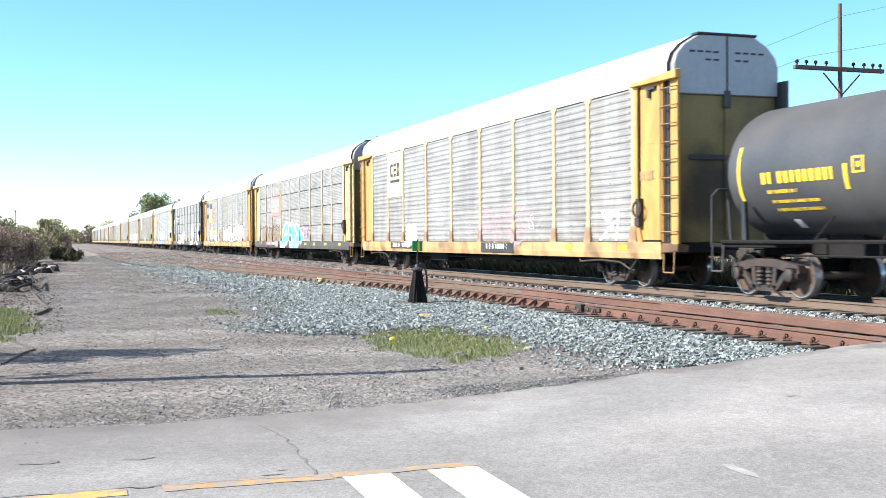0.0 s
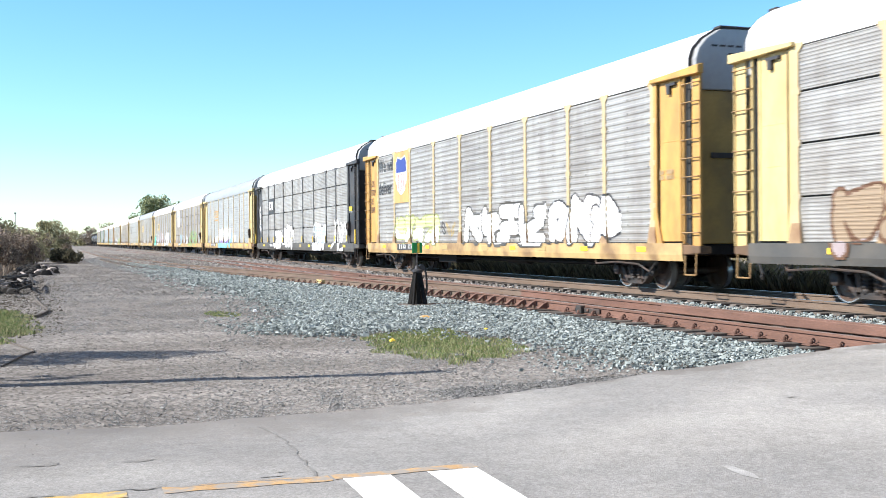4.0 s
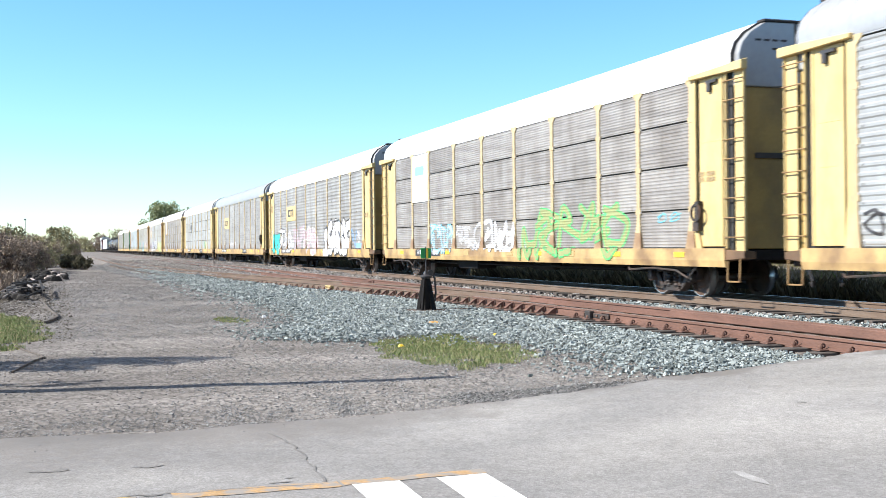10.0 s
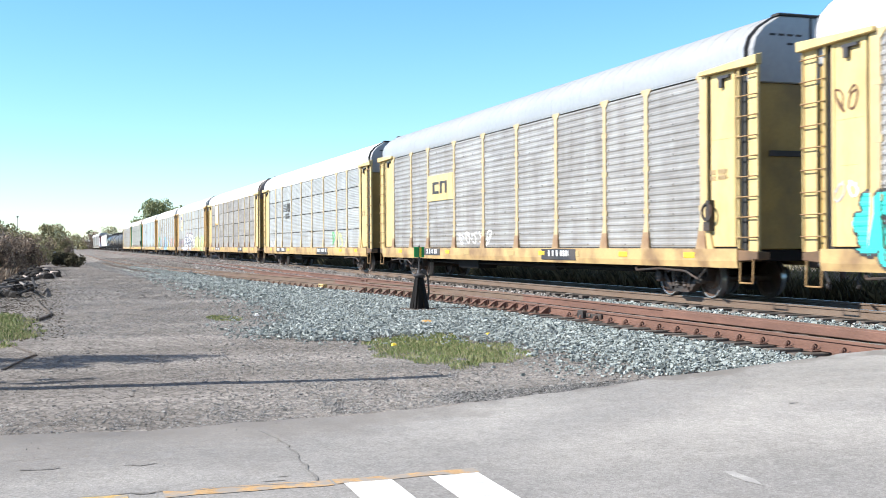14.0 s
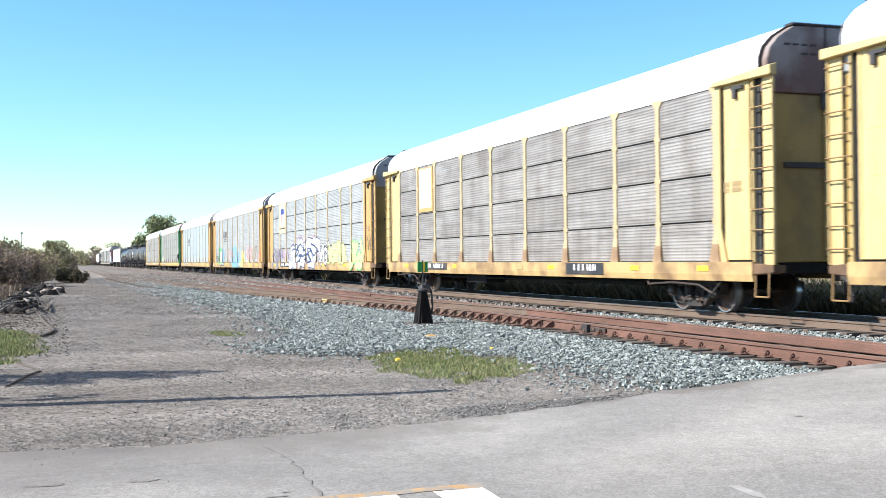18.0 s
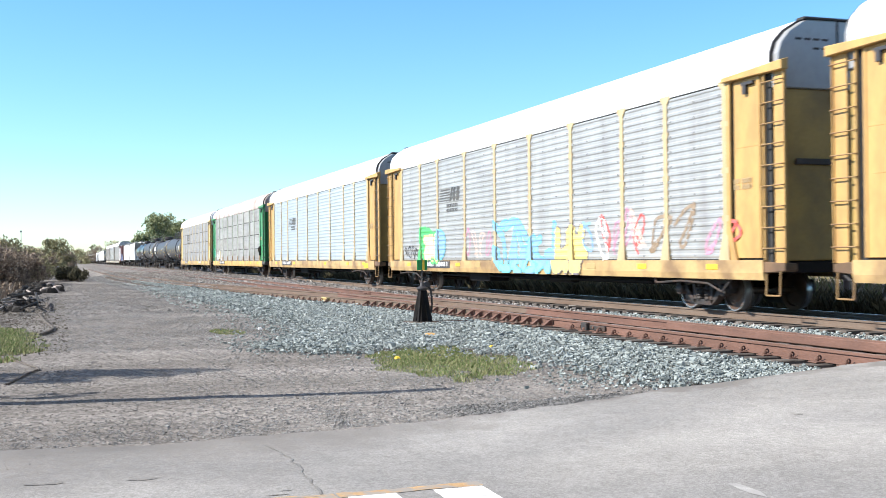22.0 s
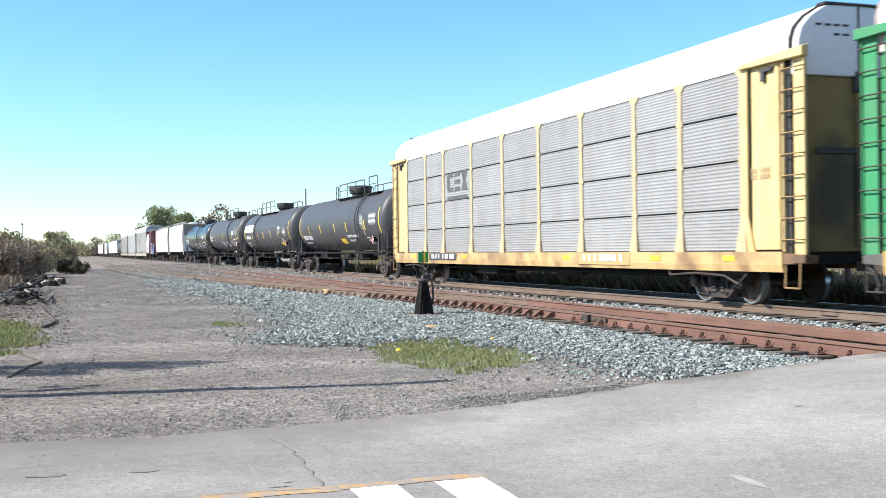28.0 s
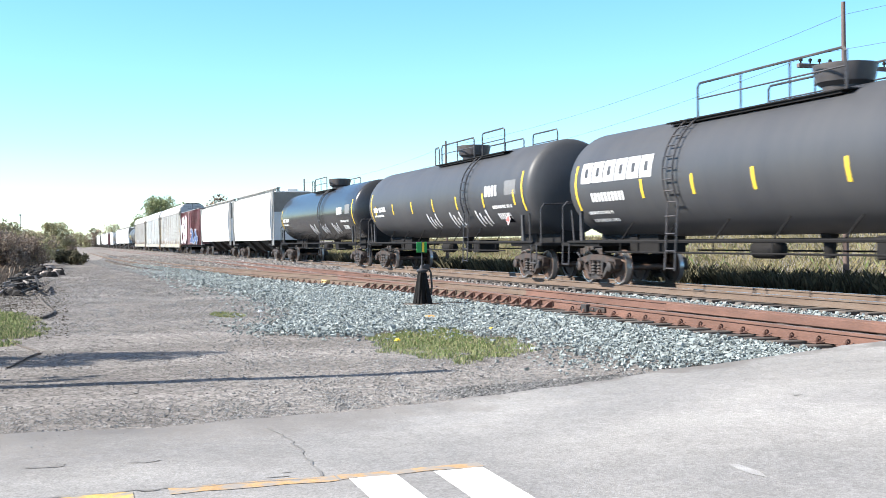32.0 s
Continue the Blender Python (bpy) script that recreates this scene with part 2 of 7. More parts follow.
TIE = mat("creosoted_tie", (0.075, 0.062, 0.055), 0.9, 0, 0.35, 3, 40, 0.4, (0.16, 0.14, 0.12), 0.6, 2, stretch=(3, 0.7, 1), per_object=0.2)
WOOD = mat("weathered_pole", (0.13, 0.095, 0.085), 0.85, 0, 0.3, 2, 40, 0.3, stretch=(4, 4, 0.3))
LOG = mat("grey_timber", (0.17, 0.155, 0.145), 0.9, 0, 0.35, 2, 30, 0.3, per_object=0.3)
PAINTW = mat("road_white", (0.74, 0.74, 0.74), 0.7, 0, 0.12, 4, 60, 0.15, (0.34, 0.335, 0.33), 0.8, 11, ramp=(0.52, 0.68))
PAINTY = mat("road_yellow", (0.50, 0.33, 0.10), 0.75, 0, 0.3, 4, 60, 0.15, (0.25, 0.235, 0.21), 0.9, 9, ramp=(0.48, 0.62))
PAINTO = mat("road_orange_worn", (0.42, 0.265, 0.125), 0.8, 0, 0.3, 4, 60, 0.15, (0.25, 0.23, 0.21), 0.95, 8, ramp=(0.44, 0.6))
PAINTFADE = mat("road_white_worn", (0.33, 0.325, 0.32), 0.9, 0, 0.35, 4, 150, 0.3, (0.285, 0.278, 0.277), 1.0, 7, ramp=(0.36, 0.56))
TAR = mat("tar", (0.185, 0.178, 0.172), 0.8, 0, 0.3, 5, 40, 0.2)
PATCH = mat("broken_asphalt", (0.18, 0.172, 0.166), 0.95, 0, 0.4, 4, 60, 0.5)
DATA_P = mat("data_panel_grey", (0.15, 0.15, 0.15), 0.6, 0, 0.2, 8, 30, 0.05)
CONC = mat("concrete_grey", (0.3, 0.3, 0.29), 0.9, 0, 0.2, 2, 40, 0.2)


def speckle(m, scale, lo, hi):
    """Multiplies a material's colour cell by cell, as stones or aggregate do."""
    n, l = m.node_tree.nodes, m.node_tree.links
    b = n["Principled BSDF"]
    src = b.inputs["Base Color"].links[0].from_socket
    v = n.new("ShaderNodeTexVoronoi")
    v.inputs["Scale"].default_value = scale
    tc = [q for q in n if q.type == "TEX_COORD"][0]
    l.new(tc.outputs["Object"], v.inputs["Vector"])
    sep = n.new("ShaderNodeSeparateColor")
    l.new(v.outputs["Color"], sep.inputs[0])
    r = n.new("ShaderNodeMapRange")
    r.inputs["To Min"].default_value, r.inputs["To Max"].default_value = lo, hi
    l.new(sep.outputs[0], r.inputs["Value"])
    s = n.new("ShaderNodeVectorMath")
    s.operation = "SCALE"
    l.new(src, s.inputs[0])
    l.new(r.outputs[0], s.inputs["Scale"])
    l.new(s.outputs[0], b.inputs["Base Color"])
    return m


speckle(ASPHALT, 75, 0.87, 1.13)
speckle(ASPHALT, 38, 0.91, 1.09)
speckle(ASPHALT, 9, 0.94, 1.06)


def dusty_edge(m, dust):
    """Dirt carried onto the crumbling edge of the asphalt, in ragged tongues."""
    n, l = m.node_tree.nodes, m.node_tree.links
    b = n["Principled BSDF"]
    src = b.inputs["Base Color"].links[0].from_socket
    tc = [q for q in n if q.type == "TEX_COORD"][0]

    def math_node(op, a, c):
        q = n.new("ShaderNodeMath")
        q.operation = op
        for i, v in enumerate((a, c)):
            if isinstance(v, (int, float)):
                q.inputs[i].default_value = v
            else:
                l.new(v, q.inputs[i])
        return q.outputs[0]

    sep = n.new("ShaderNodeSeparateXYZ")
    l.new(tc.outputs["Object"], sep.inputs[0])
    nz = n.new("ShaderNodeTexNoise")
    nz.inputs["Scale"].default_value, nz.inputs["Detail"].default_value = 1.3, 8.0
    l.new(tc.outputs["Object"], nz.inputs["Vector"])
    u = math_node("ADD", math_node("ADD", sep.outputs[0], math_node("MULTIPLY", sep.outputs[1], 0.09)), 9.68)
    u = math_node("ADD", u, math_node("MULTIPLY", math_node("SUBTRACT", nz.outputs["Fac"], 0.5), -2.6))
    wide = n.new("ShaderNodeMapRange")
    for k, v in (("From Min", 1.0), ("From Max", 4.5), ("To Min", 2.4), ("To Max", 0.35)):
        wide.inputs[k].default_value = v
    l.new(sep.outputs[1], wide.inputs["Value"])
    k = math_node("SUBTRACT", 0.85, math_node("DIVIDE", u, wide.outputs[0]))
    k = math_node("MAXIMUM", math_node("MINIMUM", k, 0.85), 0.0)
    mix = n.new("ShaderNodeMix")
    mix.data_type = "RGBA"
    l.new(k, mix.inputs[0])
    l.new(src, mix.inputs[6])
    mix.inputs[7].default_value = (*dust, 1)
    l.new(mix.outputs[2], b.inputs["Base Color"])


dusty_edge(ASPHALT, (0.165, 0.153, 0.146))


# ---- mesh tools ----
class Shape:
    """Collects vertices and faces of one mesh."""

    def __init__(self):
        self.v, self.f = [], []

    def add(self, v, f):
        o = len(self.v)
        self.v += v
        self.f += [[i + o for i in q] for q in f]
        return self

    def box(self, x0, x1, y0, y1, z0, z1):
        v = [(x, y, z) for z in (z0, z1) for y in (y0, y1) for x in (x0, x1)]
        return self.add(v, [(0, 2, 3, 1), (4, 5, 7, 6), (0, 1, 5, 4), (2, 6, 7, 3), (0, 4, 6, 2), (1, 3, 7, 5)])

    def hexa(self, a, b):
        """A solid between two quads of four corners each."""
        return self.add(list(a) + list(b), [(3, 2, 1, 0), (4, 5, 6, 7), (0, 1, 5, 4), (1, 2, 6, 5), (2, 3, 7, 6), (3, 0, 4, 7)])

    def loft(self, prof, x0, x1, caps=True):
        """A closed (y, z) outline, drawn out along x."""
        n = len(prof)
        v = [(x0, y, z) for y, z in prof] + [(x1, y, z) for y, z in prof]
        f = [(i, (i + 1) % n, n + (i + 1) % n, n + i) for i in range(n)]
        if caps:
            f += [tuple(range(n - 1, -1, -1)), tuple(range(n, 2 * n))]
        return self.add(v, f)

    def rod(self, p, q, r, n=6, r2=None):
        p, q = Vector(p), Vector(q)
        r2 = r if r2 is None else r2
        d = (q - p).normalized()
        a = d.orthogonal().normalized()
        b = d.cross(a)
        ring = lambda c, s: [tuple(c + (a * math.cos(t) + b * math.sin(t)) * s) for t in [2 * math.pi * i / n for i in range(n)]]
        f = [(i, (i + 1) % n, n + (i + 1) % n, n + i) for i in range(n)]
        f += [tuple(range(n - 1, -1, -1)), tuple(range(n, 2 * n))]
        return self.add(ring(p, r) + ring(q, r2), f)

    def path(self, pts, r, n=6):
        for a, b in zip(pts, pts[1:]):
            self.rod(a, b, r, n)
        return self

    def lathe(self, c, axis, prof, n=24, caps=True):
        """Rings of (along, radius) about an axis ('x', 'y' or 'z') through c."""
        rows = []
        for s, r in prof:
            for i in range(n):
                t = 2 * math.pi * i / n
                u, w = r * math.cos(t), r * math.sin(t)
                rows.append({"x": (c[0] + s, c[1] + u, c[2] + w), "y": (c[0] + w, c[1] + s, c[2] + u), "z": (c[0] + u, c[1] + w, c[2] + s)}[axis])
        f = [(k * n + i, k * n + (i + 1) % n, (k + 1) * n + (i + 1) % n, (k + 1) * n + i) for k in range(len(prof) - 1) for i in range(n)]
        if caps:
            f += [tuple(range(n - 1, -1, -1)), tuple(range((len(prof) - 1) * n, len(prof) * n))]
        return self.add(rows, f)

    def poly(self, pts):
        return self.add([tuple(p) for p in pts], [tuple(range(len(pts)))])

    def mesh(self, name, bevel=0.0, smooth=False):
        me = bpy.data.meshes.new(name)
        me.from_pydata(self.v, [], self.f)
        bm = bmesh.new()
        bm.from_mesh(me)
        bmesh.ops.recalc_face_normals(bm, faces=bm.faces)
        if bevel:
            bmesh.ops.bevel(bm, geom=[e for e in bm.edges if len(e.link_faces) == 2 and e.calc_face_angle(0) > 0.6], offset=bevel, segments=1, affect="EDGES")
        bm.to_mesh(me)
        bm.free()
        if smooth:
            for p in me.polygons:
                p.use_smooth = True
            me.set_sharp_from_angle(angle=radians(40))
        me.materials.append(None)
        return me


def part(name, me, material, parent=None, at=(0, 0, 0), label=""):
    """One mesh object, under a thing or under a part."""
    ob = new(name, me)
    ob.location = at
    ob.parent = parent
    ob.material_slots[0].link = "OBJECT"
    ob.material_slots[0].material = material
    if label:
        tagged(ob, label)
    return ob


def empty(name, at=(0, 0, 0)):
    ob = new(name)
    ob.location = at
    ob.empty_display_size = 0.3
    return ob


CACHE = {}


def cached(key, make):
    if key not in CACHE:
        CACHE[key] = make()
    return CACHE[key]


def text_mesh(words, size, bold=0.0):
    cu = bpy.data.curves.new("lettering", "FONT")
    cu.body, cu.size, cu.offset = words, size, bold
    cu.resolution_u = 3
    ob = bpy.data.objects.new("lettering", cu)
    scene.collection.objects.link(ob)
    bpy.context.view_layer.update()
    me = bpy.data.meshes.new_from_object(ob)
    bpy.data.objects.remove(ob)
    me.materials.clear()
    me.materials.append(None)
    return me


# ---- ground, road and tracks ----
def mix_steps(x, xs, ys):
    return float(np.interp(x, xs, ys))


def road_z(y):
    return mix_steps(y, [3.0, 8.6, 9.4, 16.2, 24.0], [-0.33, -0.04, -0.015, -0.015, -0.45])


def road_left(y):
    return mix_steps(y, [-40, -0.5, 0.9, 1.9, 3.0, 4.3, 6.5, 9.0, 20, 40], [-10.6, -9.85, -9.7, -9.8, -9.92, -10.0, -10.2, -10.5, -11.0, -12])


def turn_edge(x):
    return mix_steps(-x, [36, 45, 56, 66, 85, 110, 400], [7.0, 5.9, 4.9, 4.2, 3.6, 3.2, 3.2])


def ground_z(x, y):
    z = mix_steps(y, [-400, -30, -3, 4.5, 7.6, 8.5, 16.6, 17.3, 18.5, 22, 27, 60, 400], [0.5, 0.2, -0.28, -0.30, -0.29, -0.27, -0.25, -0.35, -0.5, 0.05, 1.1, 1.2, 1.4])
    if x < -38 and turn_edge(x) < y < 16.6:
        k = min(1.0, (y - turn_edge(x)) / 0.9)
        z = max(z, z + (mix_steps(-x, [38, 62, 90], [-0.27, -0.10, -0.05]) - z) * k * k * (3 - 2 * k))
    e = road_left(y)
    if e - 1.4 < x < 10:
        k = min(1.0, (x - e + 1.4) / 1.2)
        z += (min(z, road_z(y) - 0.012) - z) * k - (0.1 if x > e + 0.2 else 0.0)
    if -60 < x < -8 and -4 < y < 8:
        z += 0.018 * noise.noise((x * 0.6, y * 1.3, 0.0))
    return z


def ground_mat():
    """Trodden dirt and fine gravel, browner and paler patches, small stones as grain."""
    m = mat("dirt_and_gravel", (0.138, 0.126, 0.118), 0.95, 0, 0.4, 0.5, 45, 0.6, (0.24, 0.222, 0.21), 0.85, 0.42, stretch=(1.0, 0.38, 1), spec=0.1, ramp=(0.40, 0.66))
    speckle(m, 26, 0.62, 1.4)
    return speckle(m, 8, 0.85, 1.15)


def island_mat(name, a, b, c, rough=0.85, spec=0.3):
    """Loose pieces that differ from one another in colour."""
    m = bpy.data.materials.new(name)
    m.use_nodes = True
    n, l = m.node_tree.nodes, m.node_tree.links
    g = n.new("ShaderNodeNewGeometry")
    cr = n.new("ShaderNodeValToRGB")
    e = cr.color_ramp.elements
    e[0].color, e[1].color = (*a, 1), (*c, 1)
    e.new(0.5).color = (*b, 1)
    l.new(g.outputs["Random Per Island"], cr.inputs["Fac"])
    p = n["Principled BSDF"]
    l.new(cr.outputs["Color"], p.inputs["Base Color"])
    p.inputs["Roughness"].default_value, p.inputs["Specular IOR Level"].default_value = rough, spec
    return m


DIRT = ground_mat()
STONE = island_mat("crushed_stone", (0.10, 0.118, 0.118), (0.22, 0.247, 0.244), (0.335, 0.368, 0.36))
STONE_D = island_mat("grey_gravel", (0.145, 0.142, 0.14), (0.20, 0.197, 0.194), (0.275, 0.271, 0.267))
STONE_B = island_mat("old_stone", (0.12, 0.11, 0.10), (0.22, 0.20, 0.185), (0.36, 0.34, 0.32))
PEBBLE = island_mat("pebbles", (0.13, 0.12, 0.113), (0.18, 0.167, 0.158), (0.245, 0.23, 0.218))
DARK_GRIT = island_mat("dark_grit", (0.05, 0.05, 0.051), (0.105, 0.104, 0.104), (0.20, 0.198, 0.196))
GRASS = island_mat("grass_blades", (0.085, 0.14, 0.04), (0.175, 0.215, 0.08), (0.35, 0.30, 0.18))
# Dark scraps; the tone covers leaf litter, dark soil and shade.
LITTER = island_mat("leaf_litter", (0.03, 0.026, 0.02), (0.07, 0.058, 0.045), (0.13, 0.11, 0.085))
WEEDS = island_mat("dry_weeds", (0.13, 0.115, 0.055), (0.19, 0.165, 0.085), (0.26, 0.225, 0.13))
LEAF_G = island_mat("leaves_green", (0.13, 0.16, 0.08), (0.22, 0.25, 0.125), (0.34, 0.34, 0.19))
LEAF_B = island_mat("leaves_brown", (0.11, 0.085, 0.068), (0.225, 0.17, 0.13), (0.33, 0.27, 0.21))
LEAF_O = island_mat("leaves_olive", (0.13, 0.13, 0.07), (0.26, 0.245, 0.135), (0.40, 0.34, 0.20))
# Dark brush; its tone also stands for shade behind the main track.
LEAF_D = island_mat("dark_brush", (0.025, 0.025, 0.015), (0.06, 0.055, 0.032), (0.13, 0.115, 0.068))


def soup(name, verts, faces, material, kind="stuff", label="", category="", flat=False):
    me = bpy.data.meshes.new(name)
    nv, nf, k = len(verts), len(faces), faces.shape[1]
    me.vertices.add(nv)
    me.vertices.foreach_set("co", verts.astype(np.float32).ravel())
    me.loops.add(nf * k)
    me.loops.foreach_set("vertex_index", faces.astype(np.int32).ravel())
    me.polygons.add(nf)
    me.polygons.foreach_set("loop_start", np.arange(0, nf * k, k, dtype=np.int32))
    me.update(calc_edges=True)
    if flat:
        me.shade_flat()
    me.materials.append(material)
    ob = new(name, me)
    return tagged(ob, label, category, kind=kind) if kind else ob


def axis_grid(parts):
    out = []
    for a, b, s in parts:
        out += list(np.arange(a, b, s))
    return out + [parts[-1][1]]


gx = axis_grid([(-3000, -400, 200), (-400, -60, 20), (-60, -12, 0.5), (-12, -9, 0.12), (-9, 12, 1.0), (12, 60, 8), (60, 400, 60), (400, 3000, 200)])
gy = axis_grid([(-3000, -400, 200), (-400, -40, 30), (-40, -6, 2), (-6, 20, 0.35), (20, 60, 3), (60, 400, 40), (400, 3000, 200)])
V = np.array([(x, y, ground_z(x, y)) for y in gy for x in gx])
nx = len(gx)
F = np.array([(j * nx + i, j * nx + i + 1, (j + 1) * nx + i + 1, (j + 1) * nx + i) for j in range(len(gy) - 1) for i in range(nx - 1)])
soup("ground", V, F, DIRT, "structure", "trodden grey-brown dirt and gravel lot beside the tracks", "ground")

ry = list(np.arange(-40, 24, 0.25))
rv, rf = [], []
for y in ry:
    e = road_left(y) + 0.16 * noise.noise((y * 0.9, 3.1, 0)) + 0.1 * noise.noise((y * 3.1, 9.0, 0))
    xs = [e - 0.05] + list(np.linspace(e, 9.0, 14)) + [9.05]
    for i, x in enumerate(xs):
        rv.append((x, y, road_z(y) - (0.12 if i in (0, len(xs) - 1) else 0)))
k = 16
rf = [(j * k + i, j * k + i + 1, (j + 1) * k + i + 1, (j + 1) * k + i) for j in range(len(ry) - 1) for i in range(k - 1)]
soup("road", np.array(rv), np.array(rf), ASPHALT, "structure", "worn pale grey asphalt road rising to the level crossing", "road")


def road_mark(name, pts, material, label, lift=0.004):
    s = Shape()
    s.poly([(x, y, road_z(y) + lift) for x, y in pts])
    return tagged(part(name, s.mesh(name), material), label, "road marking")


def line_strip(y1, y0, w, material, label):
    """A stretch of the edge line with ragged borders."""
    n = int((y1 - y0) / 0.05)
    s = Shape()
    vs = []
    for i in range(n + 1):
        y = y1 - (y1 - y0) * i / n
        for k in (-1, 1):
            vs.append((-7.135 + k * w * (1 + 0.5 * noise.noise((y * 5.0, k * 3.0, 0.5))) + 0.03 * noise.noise((y * 0.9, 0, 4)), y, road_z(y) + 0.004))
    s.add(vs, [(2 * i, 2 * i + 1, 2 * i + 3, 2 * i + 2) for i in range(n)])
    tagged(part("edge_line", s.mesh("edge_line"), material), label, "road marking")


line_strip(2.74, 1.72, 0.07, PAINTO, "thin faded orange end of the road edge line")
line_strip(1.7, 0.62, 0.085, PAINTO, "worn orange-brown road edge line, cracked")
line_strip(0.4, -6.0, 0.08, PAINTY, "yellow road edge line, cracked")
road_mark("hatch_stripe", [(-7.06, 2.36), (-7.06, 2.72), (-4.2, 2.62), (-4.2, 2.26)], PAINTW, "bold white hatch stripe on the asphalt")
road_mark("hatch_stripe", [(-7.06, 1.77), (-7.06, 2.1), (-4.2, 2.02), (-4.2, 1.7)], PAINTW, "bold white hatch stripe on the asphalt")
road_mark("worn_marking", [(-6.25, 4.15), (-6.2, 4.2), (-5.95, 4.19), (-5.8, 4.14), (-5.95, 4.11), (-6.1, 4.12)], PAINTFADE, "worn white road marking, nearly gone")


def crack(pts, w, label):
    rnd = random.Random(len(pts) * 7 + int(pts[0][0] * 10))
    s = Shape()
    fine = []
    for (a, b), (c, d) in zip(pts, pts[1:]):
        m = max(2, int(math.hypot(c - a, d - b) / 0.12))
        fine += [(a + (c - a) * q / m + rnd.uniform(-0.025, 0.025), b + (d - b) * q / m + rnd.uniform(-0.025, 0.025)) for q in range(m)]
    fine.append(pts[-1])
    for i in range(len(fine) - 1):
        (a, b), (c, d) = fine[i], fine[i + 1]
        t = Vector((c - a, d - b)).normalized()
        p = Vector((-t.y, t.x)) * w * rnd.uniform(0.6, 1.2)
        s.poly([(a - p.x, b - p.y, road_z(b) + 0.005), (a + p.x, b + p.y, road_z(b) + 0.005), (c + p.x, d + p.y, road_z(d) + 0.005), (c - p.x, d - p.y, road_z(d) + 0.005)])
    tagged(part("road_crack", s.mesh("crack"), TAR), label, "road crack")


crack([(-9.3, 1.62), (-8.7, 1.7), (-8.0, 1.66), (-7.2, 1.62)], 0.011, "thin dark crack across the asphalt")
crack([(-7.25, -0.6), (-7.25, 0.4), (-7.2, 1.0), (-7.15, 1.6)], 0.009, "thin dark crack along the yellow line")


def broken(cx, cy, rx, ry, seed):
    rnd = random.Random(seed)
    pts = [(cx + rx * rnd.uniform(0.3, 1.2) * math.cos(a), cy + ry * rnd.uniform(0.3, 1.2) * math.sin(a)) for a in [2 * math.pi * q / 14 for q in range(14)]]
    s = Shape().poly([(x, y, road_z(y) + 0.004) for x, y in pts])
    tagged(part("asphalt_patch", s.mesh("patch"), PATCH), "small dark broken patch in the asphalt", "road patch")


for k, (x, y, a, b) in enumerate(((-7.22, 0.5, 0.035, 0.07), (-8.3, -0.1, 0.07, 0.15), (-8.2, 0.53, 0.05, 0.13), (-7.3, 1.35, 0.015, 0.1), (-7.42, 1.42, 0.012, 0.07),
                                  (-8.1, 6.1, 0.03, 0.06))):
    broken(x, y, a, b, 60 + k)
crack([(-8.6, -1.5), (-8.7, 0.3), (-8.75, 1.5)], 0.0025, "hairline crack in the asphalt")

# rails: head, web and foot
RAILP = [(-0.07, -0.165), (0.07, -0.165), (0.07, -0.155), (0.012, -0.135), (0.012, -0.045), (0.036, -0.035), (0.036, 0.0), (-0.036, 0.0), (-0.036, -0.035), (-0.012, -0.045), (-0.012, -0.135), (-0.07, -0.155)]


def rail_mesh(pts):
    s = Shape()
    n = len(RAILP)
    vs = []
    for i, (x, y) in enumerate(pts):
        a, b = pts[max(0, i - 1)], pts[min(len(pts) - 1, i + 1)]
        t = Vector((b[0] - a[0], b[1] - a[1])).normalized()
        vs += [(x - t.y * u, y + t.x * u, z) for u, z in RAILP]
    f = [(k * n + i, k * n + (i + 1) % n, (k + 1) * n + (i + 1) % n, (k + 1) * n + i) for k in range(len(pts) - 1) for i in range(n)]
    f += [tuple(range(n)), tuple(range((len(pts) - 1) * n, len(pts) * n))]
    return s.add(vs, f).mesh("rail")


def head_mesh(pts, w=0.03):
    s = Shape()
    for (a, b), (c, d) in zip(pts, pts[1:]):
        t = Vector((c - a, d - b)).normalized()
        o = Vector((-t.y, t.x)) * w
        s.hexa([(a - o.x, b - o.y, 0.0), (a + o.x, b + o.y, 0.0), (c + o.x, d + o.y, 0.0), (c - o.x, d - o.y, 0.0)],
               [(a - o.x, b - o.y, 0.003), (a + o.x, b + o.y, 0.003), (c + o.x, d + o.y, 0.003), (c - o.x, d - o.y, 0.003)])
    return s.mesh("rail_head")


YC = 14.66      # centre of the main track
YN = 10.12      # centre of the near track
G = 0.7525


def turnout(x):
    return YN - mix_steps(-x, [25, 30, 36, 45, 56, 66, 85, 110, 400], [0, 0.35, 1.15, 2.45, 3.6, 4.4, 5.1, 5.5, 5.6])


def straight(y, x0=-420, x1=40):
    return [(x, y) for x in np.linspace(x1, x0, 24)]


def curve_pts(side):
    return [(x, turnout(x) + side * G) for x in list(np.linspace(-25, -60, 28)) + list(np.linspace(-65, -180, 16))]


tie_me = Shape().box(-0.115, 0.115, -1.28, 1.28, -0.36, -0.168).mesh("tie", bevel=0.012)


def track(name, label, rails, tie_rows, shine, rail_mat):
    t = tagged(empty(name), label, "railway track", kind="structure")
    for pts in rails:
        r = part("rail", rail_mesh(pts), rail_mat, t)
        part("rail_head", head_mesh(pts), shine, r)
    for x, y, a in tie_rows:
        o = part("tie", tie_me, TIE, t, (x, y, random.uniform(-0.012, 0.006)))
        o.rotation_euler = (0, 0, a + random.uniform(-0.02, 0.02))
    return t


